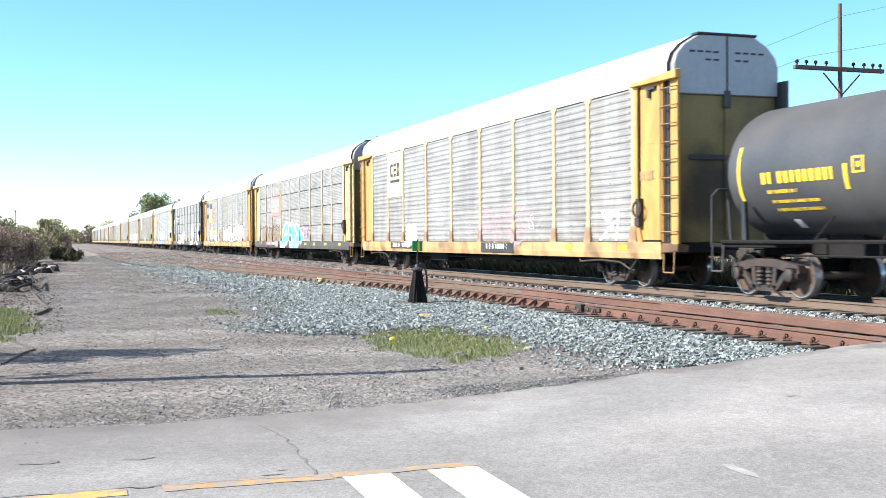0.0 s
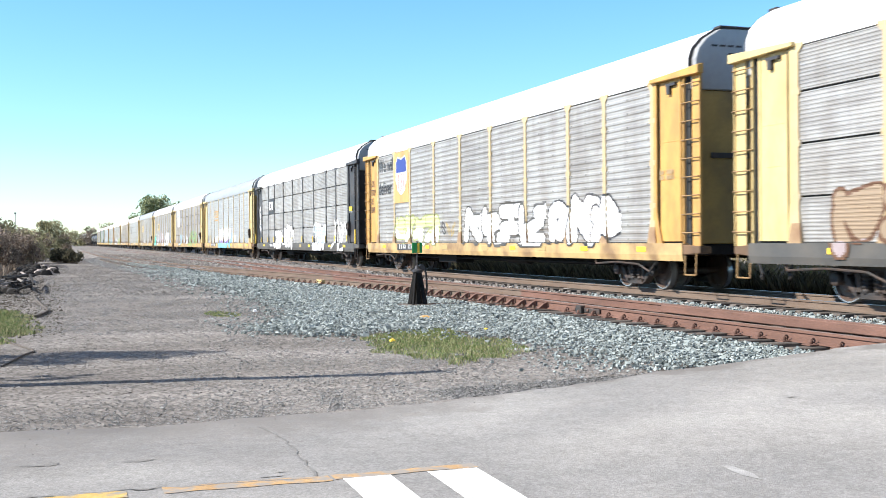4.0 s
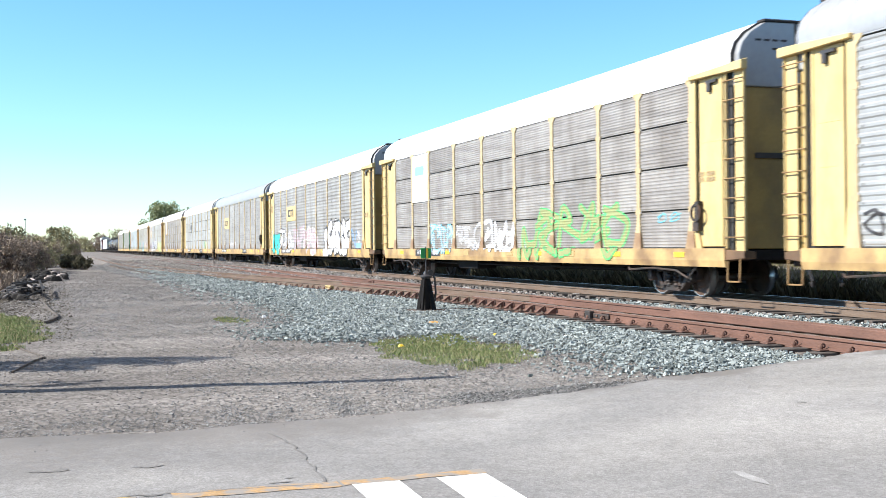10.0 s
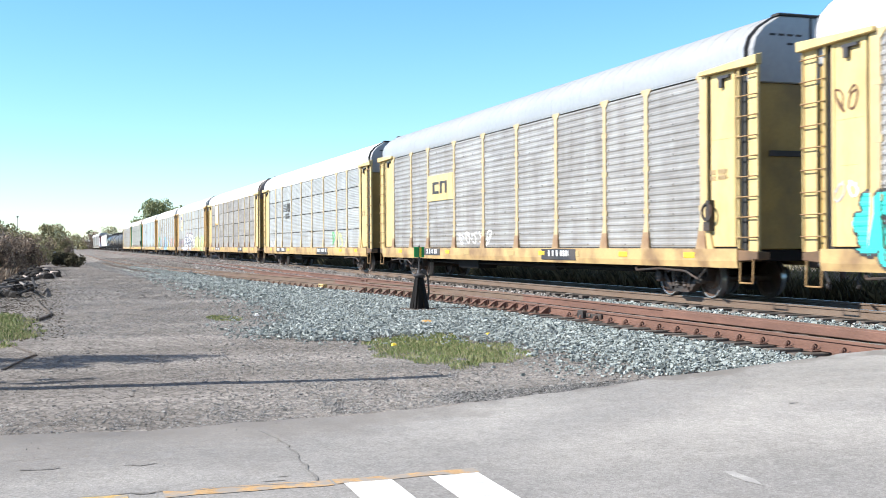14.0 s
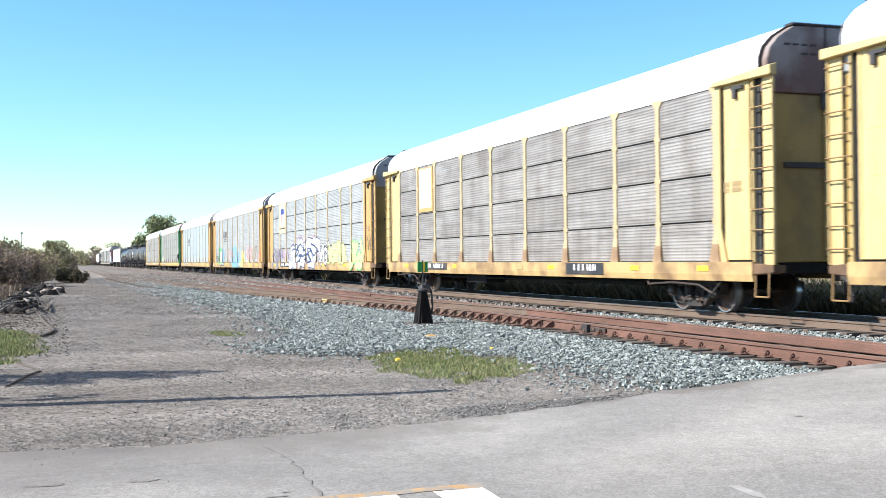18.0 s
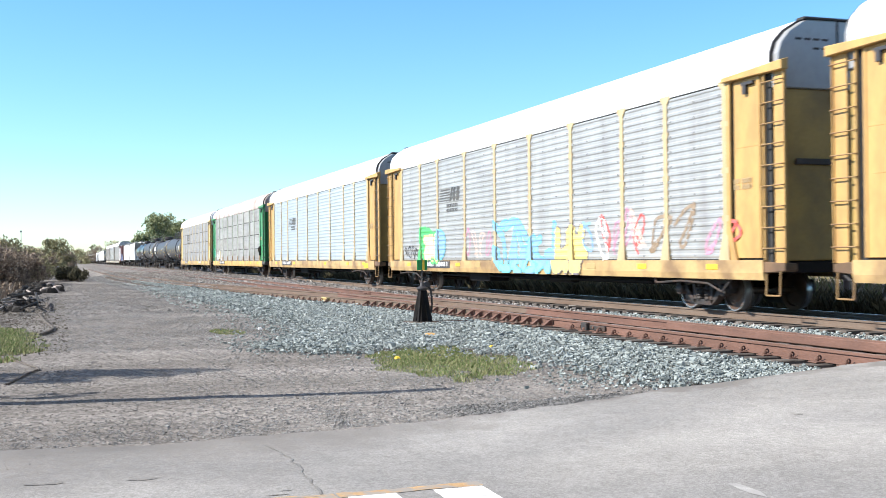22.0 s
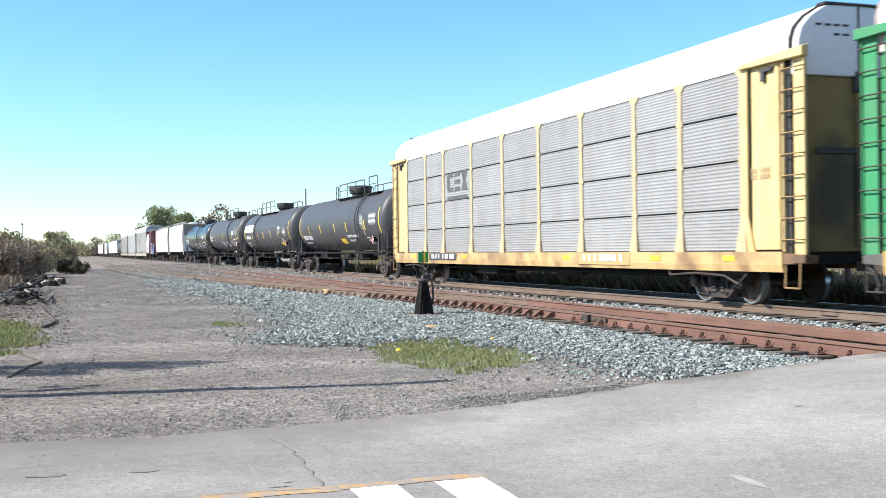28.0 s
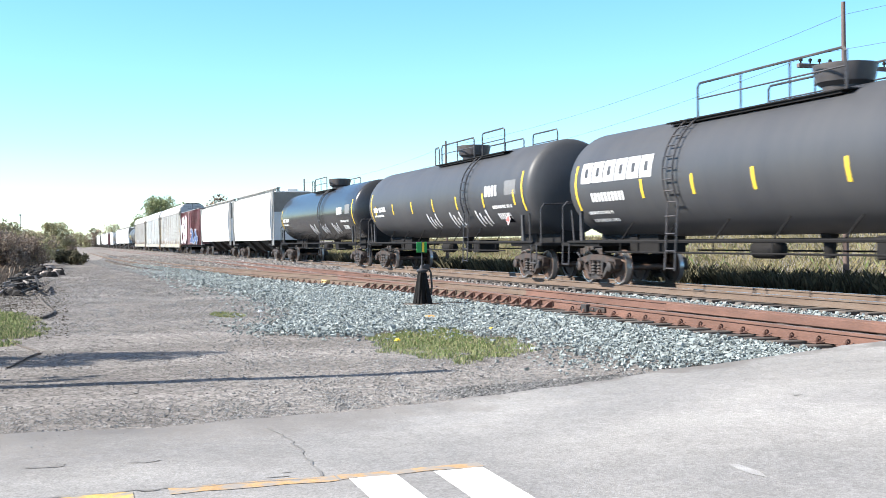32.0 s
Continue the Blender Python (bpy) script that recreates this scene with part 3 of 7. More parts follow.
random.seed(4)
main = track("main_track", "main railway track with polished rail heads, the train on it", [straight(YC - G), straight(YC + G)],
             [(-11.5 - 0.55 * i, YC + random.uniform(-0.05, 0.05), 0) for i in range(150)], RAILSHINE, RAILTAN)
near = track("near_track", "rusty siding track with heavy brown rails and dark ties", [straight(YN - G, -25.2), straight(YN + G), straight(YN - G, -420, -27.5)],
             [(-11.2 - 0.56 * i, YN + random.uniform(-0.06, 0.06), 0) for i in range(130)], RAILTOP, RAIL)
branch = track("turnout_track", "rusty diverging track curving away toward the gravel lot", [curve_pts(-1), curve_pts(1)],
               [(x, turnout(x), 0.1) for x in np.arange(-46, -100, -0.6)], RAIL, RAILTAN)
slide_me = Shape().box(-0.09, 0.09, -0.42, 0.05, -0.168, -0.150).mesh("slide_plate", bevel=0.004)
lug_me = Shape().hexa([(-0.032, -0.02, -0.15), (0.032, -0.02, -0.15), (0.032, -0.02, -0.025), (-0.032, -0.02, -0.025)],
                      [(-0.05, -0.22, -0.15), (0.05, -0.22, -0.15), (0.04, -0.1, -0.06), (-0.04, -0.1, -0.06)]).mesh("rail_brace", bevel=0.006)
bolt_me = Shape().lathe((0, 0, -0.15), "z", [(0, 0.035), (0.03, 0.035), (0.032, 0.02), (0.06, 0.02)], 6).mesh("brace_bolt")
for i in range(22):
    x = -20.2 - 0.56 * i
    y = (YN if x > -25.2 else turnout(x)) - G - 0.02
    pl = part("slide_plate", slide_me, RAIL, near, (x, y, 0))
    part("rail_brace", lug_me, RAIL, pl)
    part("brace_bolt", bolt_me, RAILTAN, pl, (random.uniform(-0.01, 0.01), -0.31, 0))
part("heel_block", Shape().box(-18.72, -18.5, YN - G - 0.13, YN - G - 0.012, -0.165, -0.01).box(-18.5, -17.9, YN - G - 0.06, YN - G - 0.014, -0.14, -0.05).mesh("heel_block", bevel=0.012), STEEL, near)
spike_me = Shape().box(-0.09, 0.09, -0.2, 0.1, -0.17, -0.152).lathe((0, -0.12, -0.155), "z", [(0, 0.03), (0.03, 0.034), (0.055, 0.028), (0.06, 0.012)], 8).path([(0, -0.12, -0.1), (0.0, -0.085, -0.075), (0, -0.05, -0.105), (0, -0.07, -0.14)], 0.013, 6).mesh("spike", bevel=0.004)
for i in range(15):
    part("spike", spike_me, RAIL, near, (-11.3 - 0.56 * i, YN - G - 0.01, 0))
for i in range(26):
    x = -33.0 - 0.56 * i
    part("spike", spike_me, RAIL, branch, (x, turnout(x) - G - 0.01, 0))
bar_me = Shape().box(-0.45, 0.45, -0.05, -0.014, -0.13, -0.045).box(-0.3, -0.24, -0.08, -0.05, -0.11, -0.07).box(-0.1, -0.04, -0.08, -0.05, -0.11, -0.07).box(0.04, 0.1, -0.08, -0.05, -0.11, -0.07).box(0.24, 0.3, -0.08, -0.05, -0.11, -0.07).mesh("joint_bar", bevel=0.005)
for x, y in ((-18.6, YN - G), (-16.2, YN + G), (-40.0, YN + G)):
    part("joint_bar", bar_me, RAIL, near, (x, y, 0))
part("guard_rail", Shape().box(-18.1, -11.5, YN + G - 0.16, YN + G - 0.1, -0.15, -0.01).box(-18.0, -11.5, YN - G + 0.09, YN - G + 0.14, -0.15, -0.01).mesh("guard_rail", bevel=0.01), RAIL, near)

# ballast and loose stones
CUBE = np.array([(x, y, z) for z in (-1, 1) for y in (-1, 1) for x in (-1, 1)], float)
CUBEF = np.array([(0, 2, 3, 1), (4, 5, 7, 6), (0, 1, 5, 4), (2, 6, 7, 3), (0, 4, 6, 2), (1, 3, 7, 5)])


def stones(name, pts, size, material, label, seed):
    rng = np.random.default_rng(seed)
    n = len(pts)
    r = size * rng.lognormal(0, 0.35, n)
    v = CUBE[None] * (0.45 + 0.8 * rng.random((n, 8, 3)))
    v = v * np.stack([np.ones(n) * 1.15, 0.55 + 0.4 * rng.random(n), 0.4 + 0.35 * rng.random(n)], 1)[:, None] * r[:, None, None]
    a, b = rng.random(n) * 6.283, (rng.random(n) - 0.5) * 2.4
    ca, sa, cb, sb = np.cos(a), np.sin(a), np.cos(b), np.sin(b)
    x, y, z = v[..., 0], v[..., 1], v[..., 2]
    y, z = y * cb[:, None] - z * sb[:, None], y * sb[:, None] + z * cb[:, None]
    x, y = x * ca[:, None] - y * sa[:, None], x * sa[:, None] + y * ca[:, None]
    v = np.stack([x, y, z], -1) + np.asarray(pts)[:, None]
    f = (CUBEF[None] + (np.arange(n) * 8)[:, None, None]).reshape(-1, 4)
    return soup(name, v.reshape(-1, 3), f, material, "stuff", label, "gravel", flat=True)


def ballast_edge(x):
    return mix_steps(-x, [9, 11, 11.9, 13.6, 15.2, 16.6, 17.6, 18.4, 19.8, 21.5, 25, 30, 56, 90], [7.0, 6.4, 6.2, 6.3, 6.1, 4.8, 3.5, 2.8, 3.3, 4.1, 4.7, 5.0, 4.6, 4.0])


rng = np.random.default_rng(5)


def scatter(n, x0, x1, y0, y1, test, lift):
    out = []
    while len(out) < n:
        x, y = rng.uniform(x0, x1), rng.uniform(y0, y1)
        if test(x, y) and x < road_left(y) - 0.1:
            out.append((x, y, ground_z(x, y) + lift(x, y)))
    return out


def heap(x, y):
    return 0.015 + 0.05 * max(0.0, min(1.0, (y - ballast_edge(x)) / 1.2)) * (y < 9.0) + 0.05 * math.exp(-((x + 22.6) / 2.2) ** 2 - ((y - 6.7) / 1.0) ** 2) + rng.uniform(-0.012, 0.04)


def grassy(x, y):
    """True inside the tongue of grass at the foot of the ballast."""
    u, v = x + 15.2, y - 5.3
    a, b = (1.1 * u - 0.9 * v) / 3.46, (0.55 * u + 2.7 * v) / 3.46
    return math.hypot(a, b) < 0.85 + 0.3 * noise.noise((x * 1.4, y * 1.4, 5.0))


def fresh(x, y):
    """Where new stone was dumped: clear of the switch stand, of the road's edge and mostly of the grass."""
    if abs(x + 22.9) < 0.6 and abs(y - 7.4) < 0.42 or x > road_left(y) - mix_steps(y, [4, 6.5, 8.5], [0.8, 0.7, 0.3]):
        return False
    return not grassy(x, y) or rng.random() < 0.12


def grade(d):
    """Share of ground covered with fresh stone, d metres inside the edge of the spread."""
    return mix_steps(d, [-1.6, -0.5, 0.0, 0.5, 1.0], [0.0, 0.035, 0.16, 0.6, 1.0])


stones("ballast", scatter(52000, -32, -10.6, 2.6, 8.8, lambda x, y: fresh(x, y) and rng.random() < grade(y - ballast_edge(x)), heap), 0.0158, STONE, "fresh blue-grey crushed stone beside the siding", 1)
stones("ballast", scatter(12000, -75, -32, 3.6, 9.0, lambda x, y: rng.random() < grade((y - ballast_edge(x)) * 0.8) and y < turnout(x) - 0.6, heap), 0.025, STONE, "blue-grey crushed stone along the diverging track", 2)
stones("track_ballast", scatter(6500, -45, -10.8, 9.5, 16.6, lambda x, y: abs(y - YN - G) > 0.1 and abs(y - YC + G) > 0.1, lambda x, y: rng.uniform(0.0, 0.05)), 0.028, STONE_B, "old grey-brown stone between the rails", 3)
stones("track_ballast", scatter(9000, -125, -45, 4.0, 16.4, lambda x, y: y > turn_edge(x) + 0.2, lambda x, y: rng.uniform(0.0, 0.03)), 0.032, STONE_B, "old grey-brown stone along the far tracks", 17)
stones("track_ballast", scatter(4200, -26, -10.8, 11.2, 13.4, lambda x, y: True, lambda x, y: rng.uniform(0.02, 0.06)), 0.021, STONE, "pale crushed stone between the two tracks", 6)
stones("pebbles", scatter(26000, -34, -9.2, -3.0, 6.0, lambda x, y: y < ballast_edge(x) + 0.4 and rng.random() < 0.35 + 0.65 * (noise.noise((x * 0.5, y * 0.8, 2)) > 0), lambda x, y: 0.002), 0.0065, PEBBLE, "small stones strewn over the dirt", 4)
stones("road_grit", [(x, y, road_z(y) + 0.004) for x, y in zip(rng.uniform(-10.4, -6.0, 6000), rng.uniform(-3.0, 8, 6000)) if x > road_left(y) + 0.05 and rng.random() < math.exp(-(x - road_left(y)) / mix_steps(y, [0.5, 3.5], [0.5, 0.25]))], 0.0026, STONE_D, "grit along the edge of the asphalt", 8)


stones("edge_gravel", scatter(10000, -21, -9.6, 1.0, 6.6, lambda x, y: y < ballast_edge(x) + 0.5 and rng.random() < mix_steps(x + 0.35 * y, [-19, -15, -12, -8], [0.1, 0.35, 1.0, 1.0]) * mix_steps(y, [1.0, 2.5], [0.15, 1.0]) * (0.6 + 0.4 * (noise.noise((x * 1.1, y * 1.1, 7)) > 0)), lambda x, y: 0.001), 0.0075, STONE_D, "dark grey gravel along the road's edge", 15)
stones("lot_gravel", scatter(20000, -46, -19, -0.4, 5.0, lambda x, y: y < ballast_edge(x) + 0.3 and rng.random() < 0.35 + 0.65 * (noise.noise((x * 0.4, y * 0.9, 9)) > -0.1), lambda x, y: 0.001), 0.009, STONE_D, "loose grey gravel over the dirt lot", 16)
stones("lot_gravel", scatter(13000, -80, -33, -1.8, 6.0, lambda x, y: y < ballast_edge(x) + 0.4 and rng.random() < 0.4 + 0.6 * (noise.noise((x * 0.3, y * 0.6, 4)) > 0), lambda x, y: 0.003), 0.017, PEBBLE, "loose grey stones further down the lot", 14)
stones("edge_gravel", scatter(9000, -11.3, -9.7, -4.0, 5.5, lambda x, y: rng.random() < mix_steps(road_left(y) - x, [0.1, 0.5, 1.3], [1.0, 0.8, 0.2]), lambda x, y: 0.001), 0.0055, STONE_D, "fine pale grit along the road's edge", 19)
stones("lot_gravel", scatter(6000, -110, -38, 2.0, 8.0, lambda x, y: -1.2 < y - turn_edge(x) < 0.7, lambda x, y: 0.004), 0.026, STONE_D, "grey stones along the foot of the far tracks", 18)
stones("edge_gravel", scatter(7000, -12.4, -9.9, 3.6, 8.2, lambda x, y: road_left(y) - 0.75 < x, lambda x, y: 0.002), 0.0065, DARK_GRIT, "dark fine grit between ballast and asphalt", 21)
# Added dark bits that put dark soil and shade beside the grass.
stones("leaf_litter", scatter(7000, -42, -19, -2.6, 0.1, lambda x, y: rng.random() < 0.9 * math.exp(-(y + 2.6) / 1.6), lambda x, y: 0.003), 0.011, LITTER, "dark bits for soil and shade round the grass at the lot's edge", 22)
stones("leaf_litter", scatter(9000, -85, -26, -3.4, 0.2, lambda x, y: rng.random() < 0.75 * math.exp(-(y + 3.4) / 1.2), lambda x, y: 0.003), 0.012, LITTER, "dark leaf litter and scraps at the lot's edge", 9)


def blades(name, pts, h, w, material, label, seed, category="grass"):
    rg = np.random.default_rng(seed)
    n = len(pts)
    p = np.asarray(pts)
    a = rg.random(n) * 6.283
    hh = h * rg.uniform(0.5, 1.3, n)
    dx, dy = np.cos(a) * w, np.sin(a) * w
    lx, ly = rg.normal(0, 0.35, n) * hh, rg.normal(0, 0.35, n) * hh
    v = np.stack([p + np.stack([-dx, -dy, 0 * a], 1), p + np.stack([dx, dy, 0 * a], 1),
                  p + np.stack([dx * 0.6 + lx * 0.4, dy * 0.6 + ly * 0.4, hh * 0.6], 1), p + np.stack([lx, ly, hh], 1)], 1)
    f = (np.array([[0, 1, 2, 3]]) + (np.arange(n) * 4)[:, None])
    return soup(name, v.reshape(-1, 3), f, material, "stuff", label, category)


def in_patch(c, a, b, n):
    out = []
    while len(out) < n:
        u, v = rng.uniform(-1, 1), rng.uniform(-1, 1)
        x, y = c[0] + a[0] * u + b[0] * v, c[1] + a[1] * u + b[1] * v
        if math.hypot(u, v) < 0.8 + 0.35 * noise.noise((x * 1.4, y * 1.4, 5.0)) and rng.random() < (1.25 - math.hypot(u, v)) * (0.55 + 0.9 * noise.noise((x * 3.1, y * 3.1, 1.0))):
            out.append((x, y, ground_z(x, y)))
    return out


blades("grass", in_patch((-15.2, 5.3), (2.8, -0.57), (0.93, 1.15), 17000), 0.045, 0.0036, GRASS, "low patch of green and yellow grass by the ballast", 1)
blades("grass", in_patch((-16.9, 5.6), (1.5, -0.3), (0.35, 0.6), 4500), 0.065, 0.0038, GRASS, "taller fresh green grass at the foot of the ballast", 8)
blades("grass", in_patch((-23.0, -1.6), (6.6, 0.4), (0.2, 1.35), 20000), 0.06, 0.007, GRASS, "green grass at the edge of the dirt lot", 2)
blades("grass", in_patch((-23.6, 3.3), (1.3, 0.0), (0.1, 0.45), 1200), 0.035, 0.006, GRASS, "small tuft of grass in the gravel", 3)
blades("dry_weeds", [(x, y, ground_z(x, y)) for x, y in zip(rng.uniform(-110, 2, 110000), 18.6 + 9.0 * rng.random(110000) ** 1.1)], 0.25, 0.0045, WEEDS, "tall dry yellow weeds behind the main track", 4, "weeds")
# Added blades, coloured dark to stand for the shade under and behind the train.
blades("dark_brush", [(x, y, ground_z(x, y)) for x, y in zip(rng.uniform(-120, 2, 60000), 17.2 + 2.4 * rng.random(60000))], 0.6, 0.007, LEAF_D, "brush coloured dark for the shade at the foot of the weeds", 7, "weeds")
blades("green_weeds", [(x, y, ground_z(x, y)) for x, y in zip(rng.uniform(-110, 2, 9000), 17.6 + 8 * rng.random(9000))], 0.3, 0.009, GRASS, "green undergrowth behind the main track", 5, "weeds")
blades("undergrowth", [(x, y, ground_z(x, y)) for x, y in zip(-34 - 80 * rng.random(16000) ** 1.2, -2.3 - 4.5 * rng.random(16000))], 0.4, 0.018, LEAF_B, "brown undergrowth below the shrubs", 6, "weeds")


# ---- things beside the track ----
def switch_stand(at):
    t = tagged(empty("switch_stand", at), "black iron switch stand with a green and yellow target", "switch stand")
    base = Shape().box(-0.4, 0.4, -0.3, 0.3, -0.1, 0.03).mesh("base_timber", bevel=0.015)
    part("base_timber", base, TIE, t)
    leg = Shape().hexa([(-0.025, -0.24, 0.03), (0.025, -0.24, 0.03), (0.025, -0.15, 0.03), (-0.025, -0.15, 0.03)], [(-0.02, -0.1, 0.72), (0.02, -0.1, 0.72), (0.02, -0.02, 0.72), (-0.02, -0.02, 0.72)])
    leg = leg.mesh("leg", bevel=0.006)
    for a in (45, 135, 225, 315):
        o = part("leg", leg, DARK, t)
        o.rotation_euler = (0, 0, radians(a))
    body = Shape().hexa([(-0.05, -0.05, 0.03), (0.05, -0.05, 0.03), (0.05, 0.05, 0.03), (-0.05, 0.05, 0.03)], [(-0.05, -0.05, 0.72), (0.05, -0.05, 0.72), (0.05, 0.05, 0.72), (-0.05, 0.05, 0.72)])
    part("tower", body.mesh("tower", bevel=0.01), DARK, t)
    part("head_casting", Shape().lathe((0, 0, 0.72), "z", [(0, 0.1), (0.03, 0.13), (0.06, 0.13), (0.09, 0.06), (0.16, 0.045)], 12).mesh("head", smooth=True), BLACK, t)
    part("hand_lever", Shape().path([(0, 0.05, 0.8), (0, 0.14, 0.84), (0, 0.2, 0.72), (0.01, 0.22, 0.4), (0.01, 0.2, 0.22)], 0.022, 8).lathe((0, 0.1, 0.84), "x", [(-0.03, 0.07), (0.03, 0.07)], 10).mesh("lever"), BLACK, t)
    part("mast", Shape().rod((0, 0, 0.85), (0, 0, 1.42), 0.016, 8).mesh("mast"), BLACK, t)
    tg = part("target", Shape().box(-0.012, 0.012, -0.115, 0.115, 1.16, 1.39).mesh("target", bevel=0.006), GREEN_T, t, label="flat green target plate")
    part("yellow_stripe", Shape().box(0.013, 0.019, 0.005, 0.05, 1.17, 1.38).mesh("stripe"), MARK_Y, tg, label="yellow stripe on the target")
    tg.rotation_euler = (0, 0, radians(-8))
    rod = Shape().rod((0.1, 0.2, 0.02), (0.1, 2.4, 0.02), 0.025, 8).mesh("throw_rod")
    part("throw_rod", rod, RAIL, t)
    part("head_block", Shape().box(-0.7, -0.45, -0.3, 2.2, -0.12, 0.02).mesh("head_block", bevel=0.015), TIE, t)
    return t


GREEN_T = paint("target_green", (0.02, 0.26, 0.06))
switch_stand((-23.0, 7.5, -0.2))


def pole(at, height, lean=0.0):
    t = tagged(empty("utility_pole", at), "weathered wooden utility pole with a crossarm and insulators", "utility pole")
    part("shaft", Shape().rod((0, 0, -0.5), (lean, 0, height), 0.085, 10, 0.055).mesh("shaft", smooth=True), WOOD, t)
    arm = part("crossarm", Shape().box(-0.06, 0.06, -1.5, 1.45, height - 1.84, height - 1.73).mesh("crossarm", bevel=0.01), WOOD, t)
    part("brace", Shape().rod((0.07, -0.6, height - 1.92), (0.07, 0, height - 2.5), 0.02).rod((0.07, 0.6, height - 1.92), (0.07, 0, height - 2.5), 0.02).mesh("brace"), WOOD, t)
    for y in (-1.4, -1.1, -0.8, -0.45, 0.45, 0.8, 1.1, 1.35):
        part("insulator", cached("ins", lambda: Shape().lathe((0, 0, 0), "z", [(0, 0.02), (0.06, 0.02), (0.07, 0.05), (0.13, 0.045), (0.15, 0.02)], 8).mesh("ins")), DARK, arm, (0, y, height - 1.73))
    return t


POLES = [(-24.65, 20.2, -0.4, 7.95), (-57.4, 20.2, -0.5, 7.2), (-95.0, 20.2, -0.5, 7.2), (12.0, 20.2, -0.4, 7.95)]
for x, y, z, h in POLES:
    pole((x, y, z), h)
for k in range(3):
    a, b = ((12.0, 8.0), (-24.65, 8.0)) if k == 0 else ((-24.65, 8.0), (-57.4, 7.2)) if k == 1 else ((-57.4, 7.2), (-95.0, 7.2))
    for dy, dz in ((-1.1, -1.5), (0.0, -0.35)):
        w = Shape()
        w.path([(a[0] + (b[0] - a[0]) * q / 14, 20.2 + dy, a[1] - 0.45 + (b[1] - a[1]) * q / 14 + dz - 0.5 * 4 * (q / 14) * (1 - q / 14)) for q in range(15)], 0.006, 4)
        tagged(part("overhead_wire", w.mesh("wire"), BLACK), "thin sagging overhead wire between the poles", "wire")

# a lamp post and a bare shrub that stand out of view and throw the shadows on the lot
t = tagged(empty("lamp_post", (-13.2, -3.3, -0.3)), "slim wooden post beside the dirt lot", "post")
part("shaft", Shape().rod((0, 0, -0.3), (0, 0, 5.55), 0.19, 8, 0.1).mesh("shaft"), WOOD, t)
part("arm", Shape().rod((0, 0, 4.2), (0.1, 0.5, 4.35), 0.04).mesh("arm"), WOOD, t)


def leaf_cloud(n, centres, radius, size, seed):
    rg = np.random.default_rng(seed)
    c = np.asarray(centres)[rg.integers(0, len(centres), n)]
    d = rg.normal(0, 1, (n, 3))
    d /= np.linalg.norm(d, axis=1)[:, None]
    p = c + d * (radius * rg.random(n) ** 0.5)[:, None]
    a, b = rg.normal(0, 1, (n, 3)), rg.normal(0, 1, (n, 3))
    a /= np.linalg.norm(a, axis=1)[:, None]
    b -= a * (a * b).sum(1)[:, None]
    b /= np.linalg.norm(b, axis=1)[:, None]
    s = size * rg.uniform(0.5, 1.4, n)[:, None]
    v = np.stack([p - a * s, p + b * s * 0.5, p + a * s, p - b * s * 0.5], 1)
    return v.reshape(-1, 3), np.array([[0, 1, 2, 3]]) + (np.arange(n) * 4)[:, None]


def tree(name, at, height, spread, leaf_mat, label, seed, leaves=2500, leaf=0.14, clumps=26, low=0.3, category="tree"):
    rnd = random.Random(seed)
    t = tagged(empty(name, at), label, category)
    s = Shape()
    top = (rnd.uniform(-0.3, 0.3), rnd.uniform(-0.3, 0.3), height * 0.7)
    r = height * 0.022
    s.rod((0, 0, -0.3), (top[0] * 0.5, top[1] * 0.5, height * 0.4), r, 8, r * 0.7)
    s.rod((top[0] * 0.5, top[1] * 0.5, height * 0.4), top, r * 0.7, 8, r * 0.3)
    cs = []
    for i in range(clumps):
        a = rnd.uniform(0, 6.283)
        z = height * rnd.uniform(low, 0.93)
        k = math.sin(math.pi * min(1, max(0.12, (z / height - low * 0.6) / (1.05 - low * 0.6)))) ** 0.7
        q = spread * k * rnd.uniform(0.25, 1.0)
        c = (math.cos(a) * q, math.sin(a) * q, z)
        cs.append(c)
        z0 = z * rnd.uniform(0.45, 0.75)
        s.rod((top[0] * z0 / height, top[1] * z0 / height, z0), c, r * 0.35, 5, r * 0.08)
    part("trunk", s.mesh("trunk"), WOOD, t)
    v, f = leaf_cloud(leaves, cs, spread * 0.34, leaf, seed)
    cr = soup("crown", v, f, leaf_mat, "", "", "")
    cr.parent = t
    return t


def shrub(at, h, w, m, label, seed, leaves=1400, leaf=0.06):
    rnd = random.Random(seed)
    t = tagged(empty("shrub", at), label, "shrub")
    s = Shape()
    cs = []
    for i in range(16):
        a, q = rnd.uniform(0, 6.283), w * rnd.uniform(0.1, 1) * 0.8
        c = (math.cos(a) * q, math.sin(a) * q, h * rnd.uniform(0.35, 0.95))
        s.rod((c[0] * 0.2, c[1] * 0.2, -0.1), c, 0.022, 4, 0.006)
        cs.append(c)
    for i in range(22):
        c = cs[i % 16]
        s.rod(c, (c[0] + rnd.uniform(-0.4, 0.4) * w, c[1] + rnd.uniform(-0.4, 0.4) * w, c[2] + rnd.uniform(0, 0.3) * h), 0.012, 4, 0.004)
    part("branching_stem", s.mesh("stem"), WOOD, t)
    v, f = leaf_cloud(leaves, cs, w * 0.38, leaf, seed)
    cr = soup("foliage", v, f, m, "", "", "")
    cr.parent = t
    return t


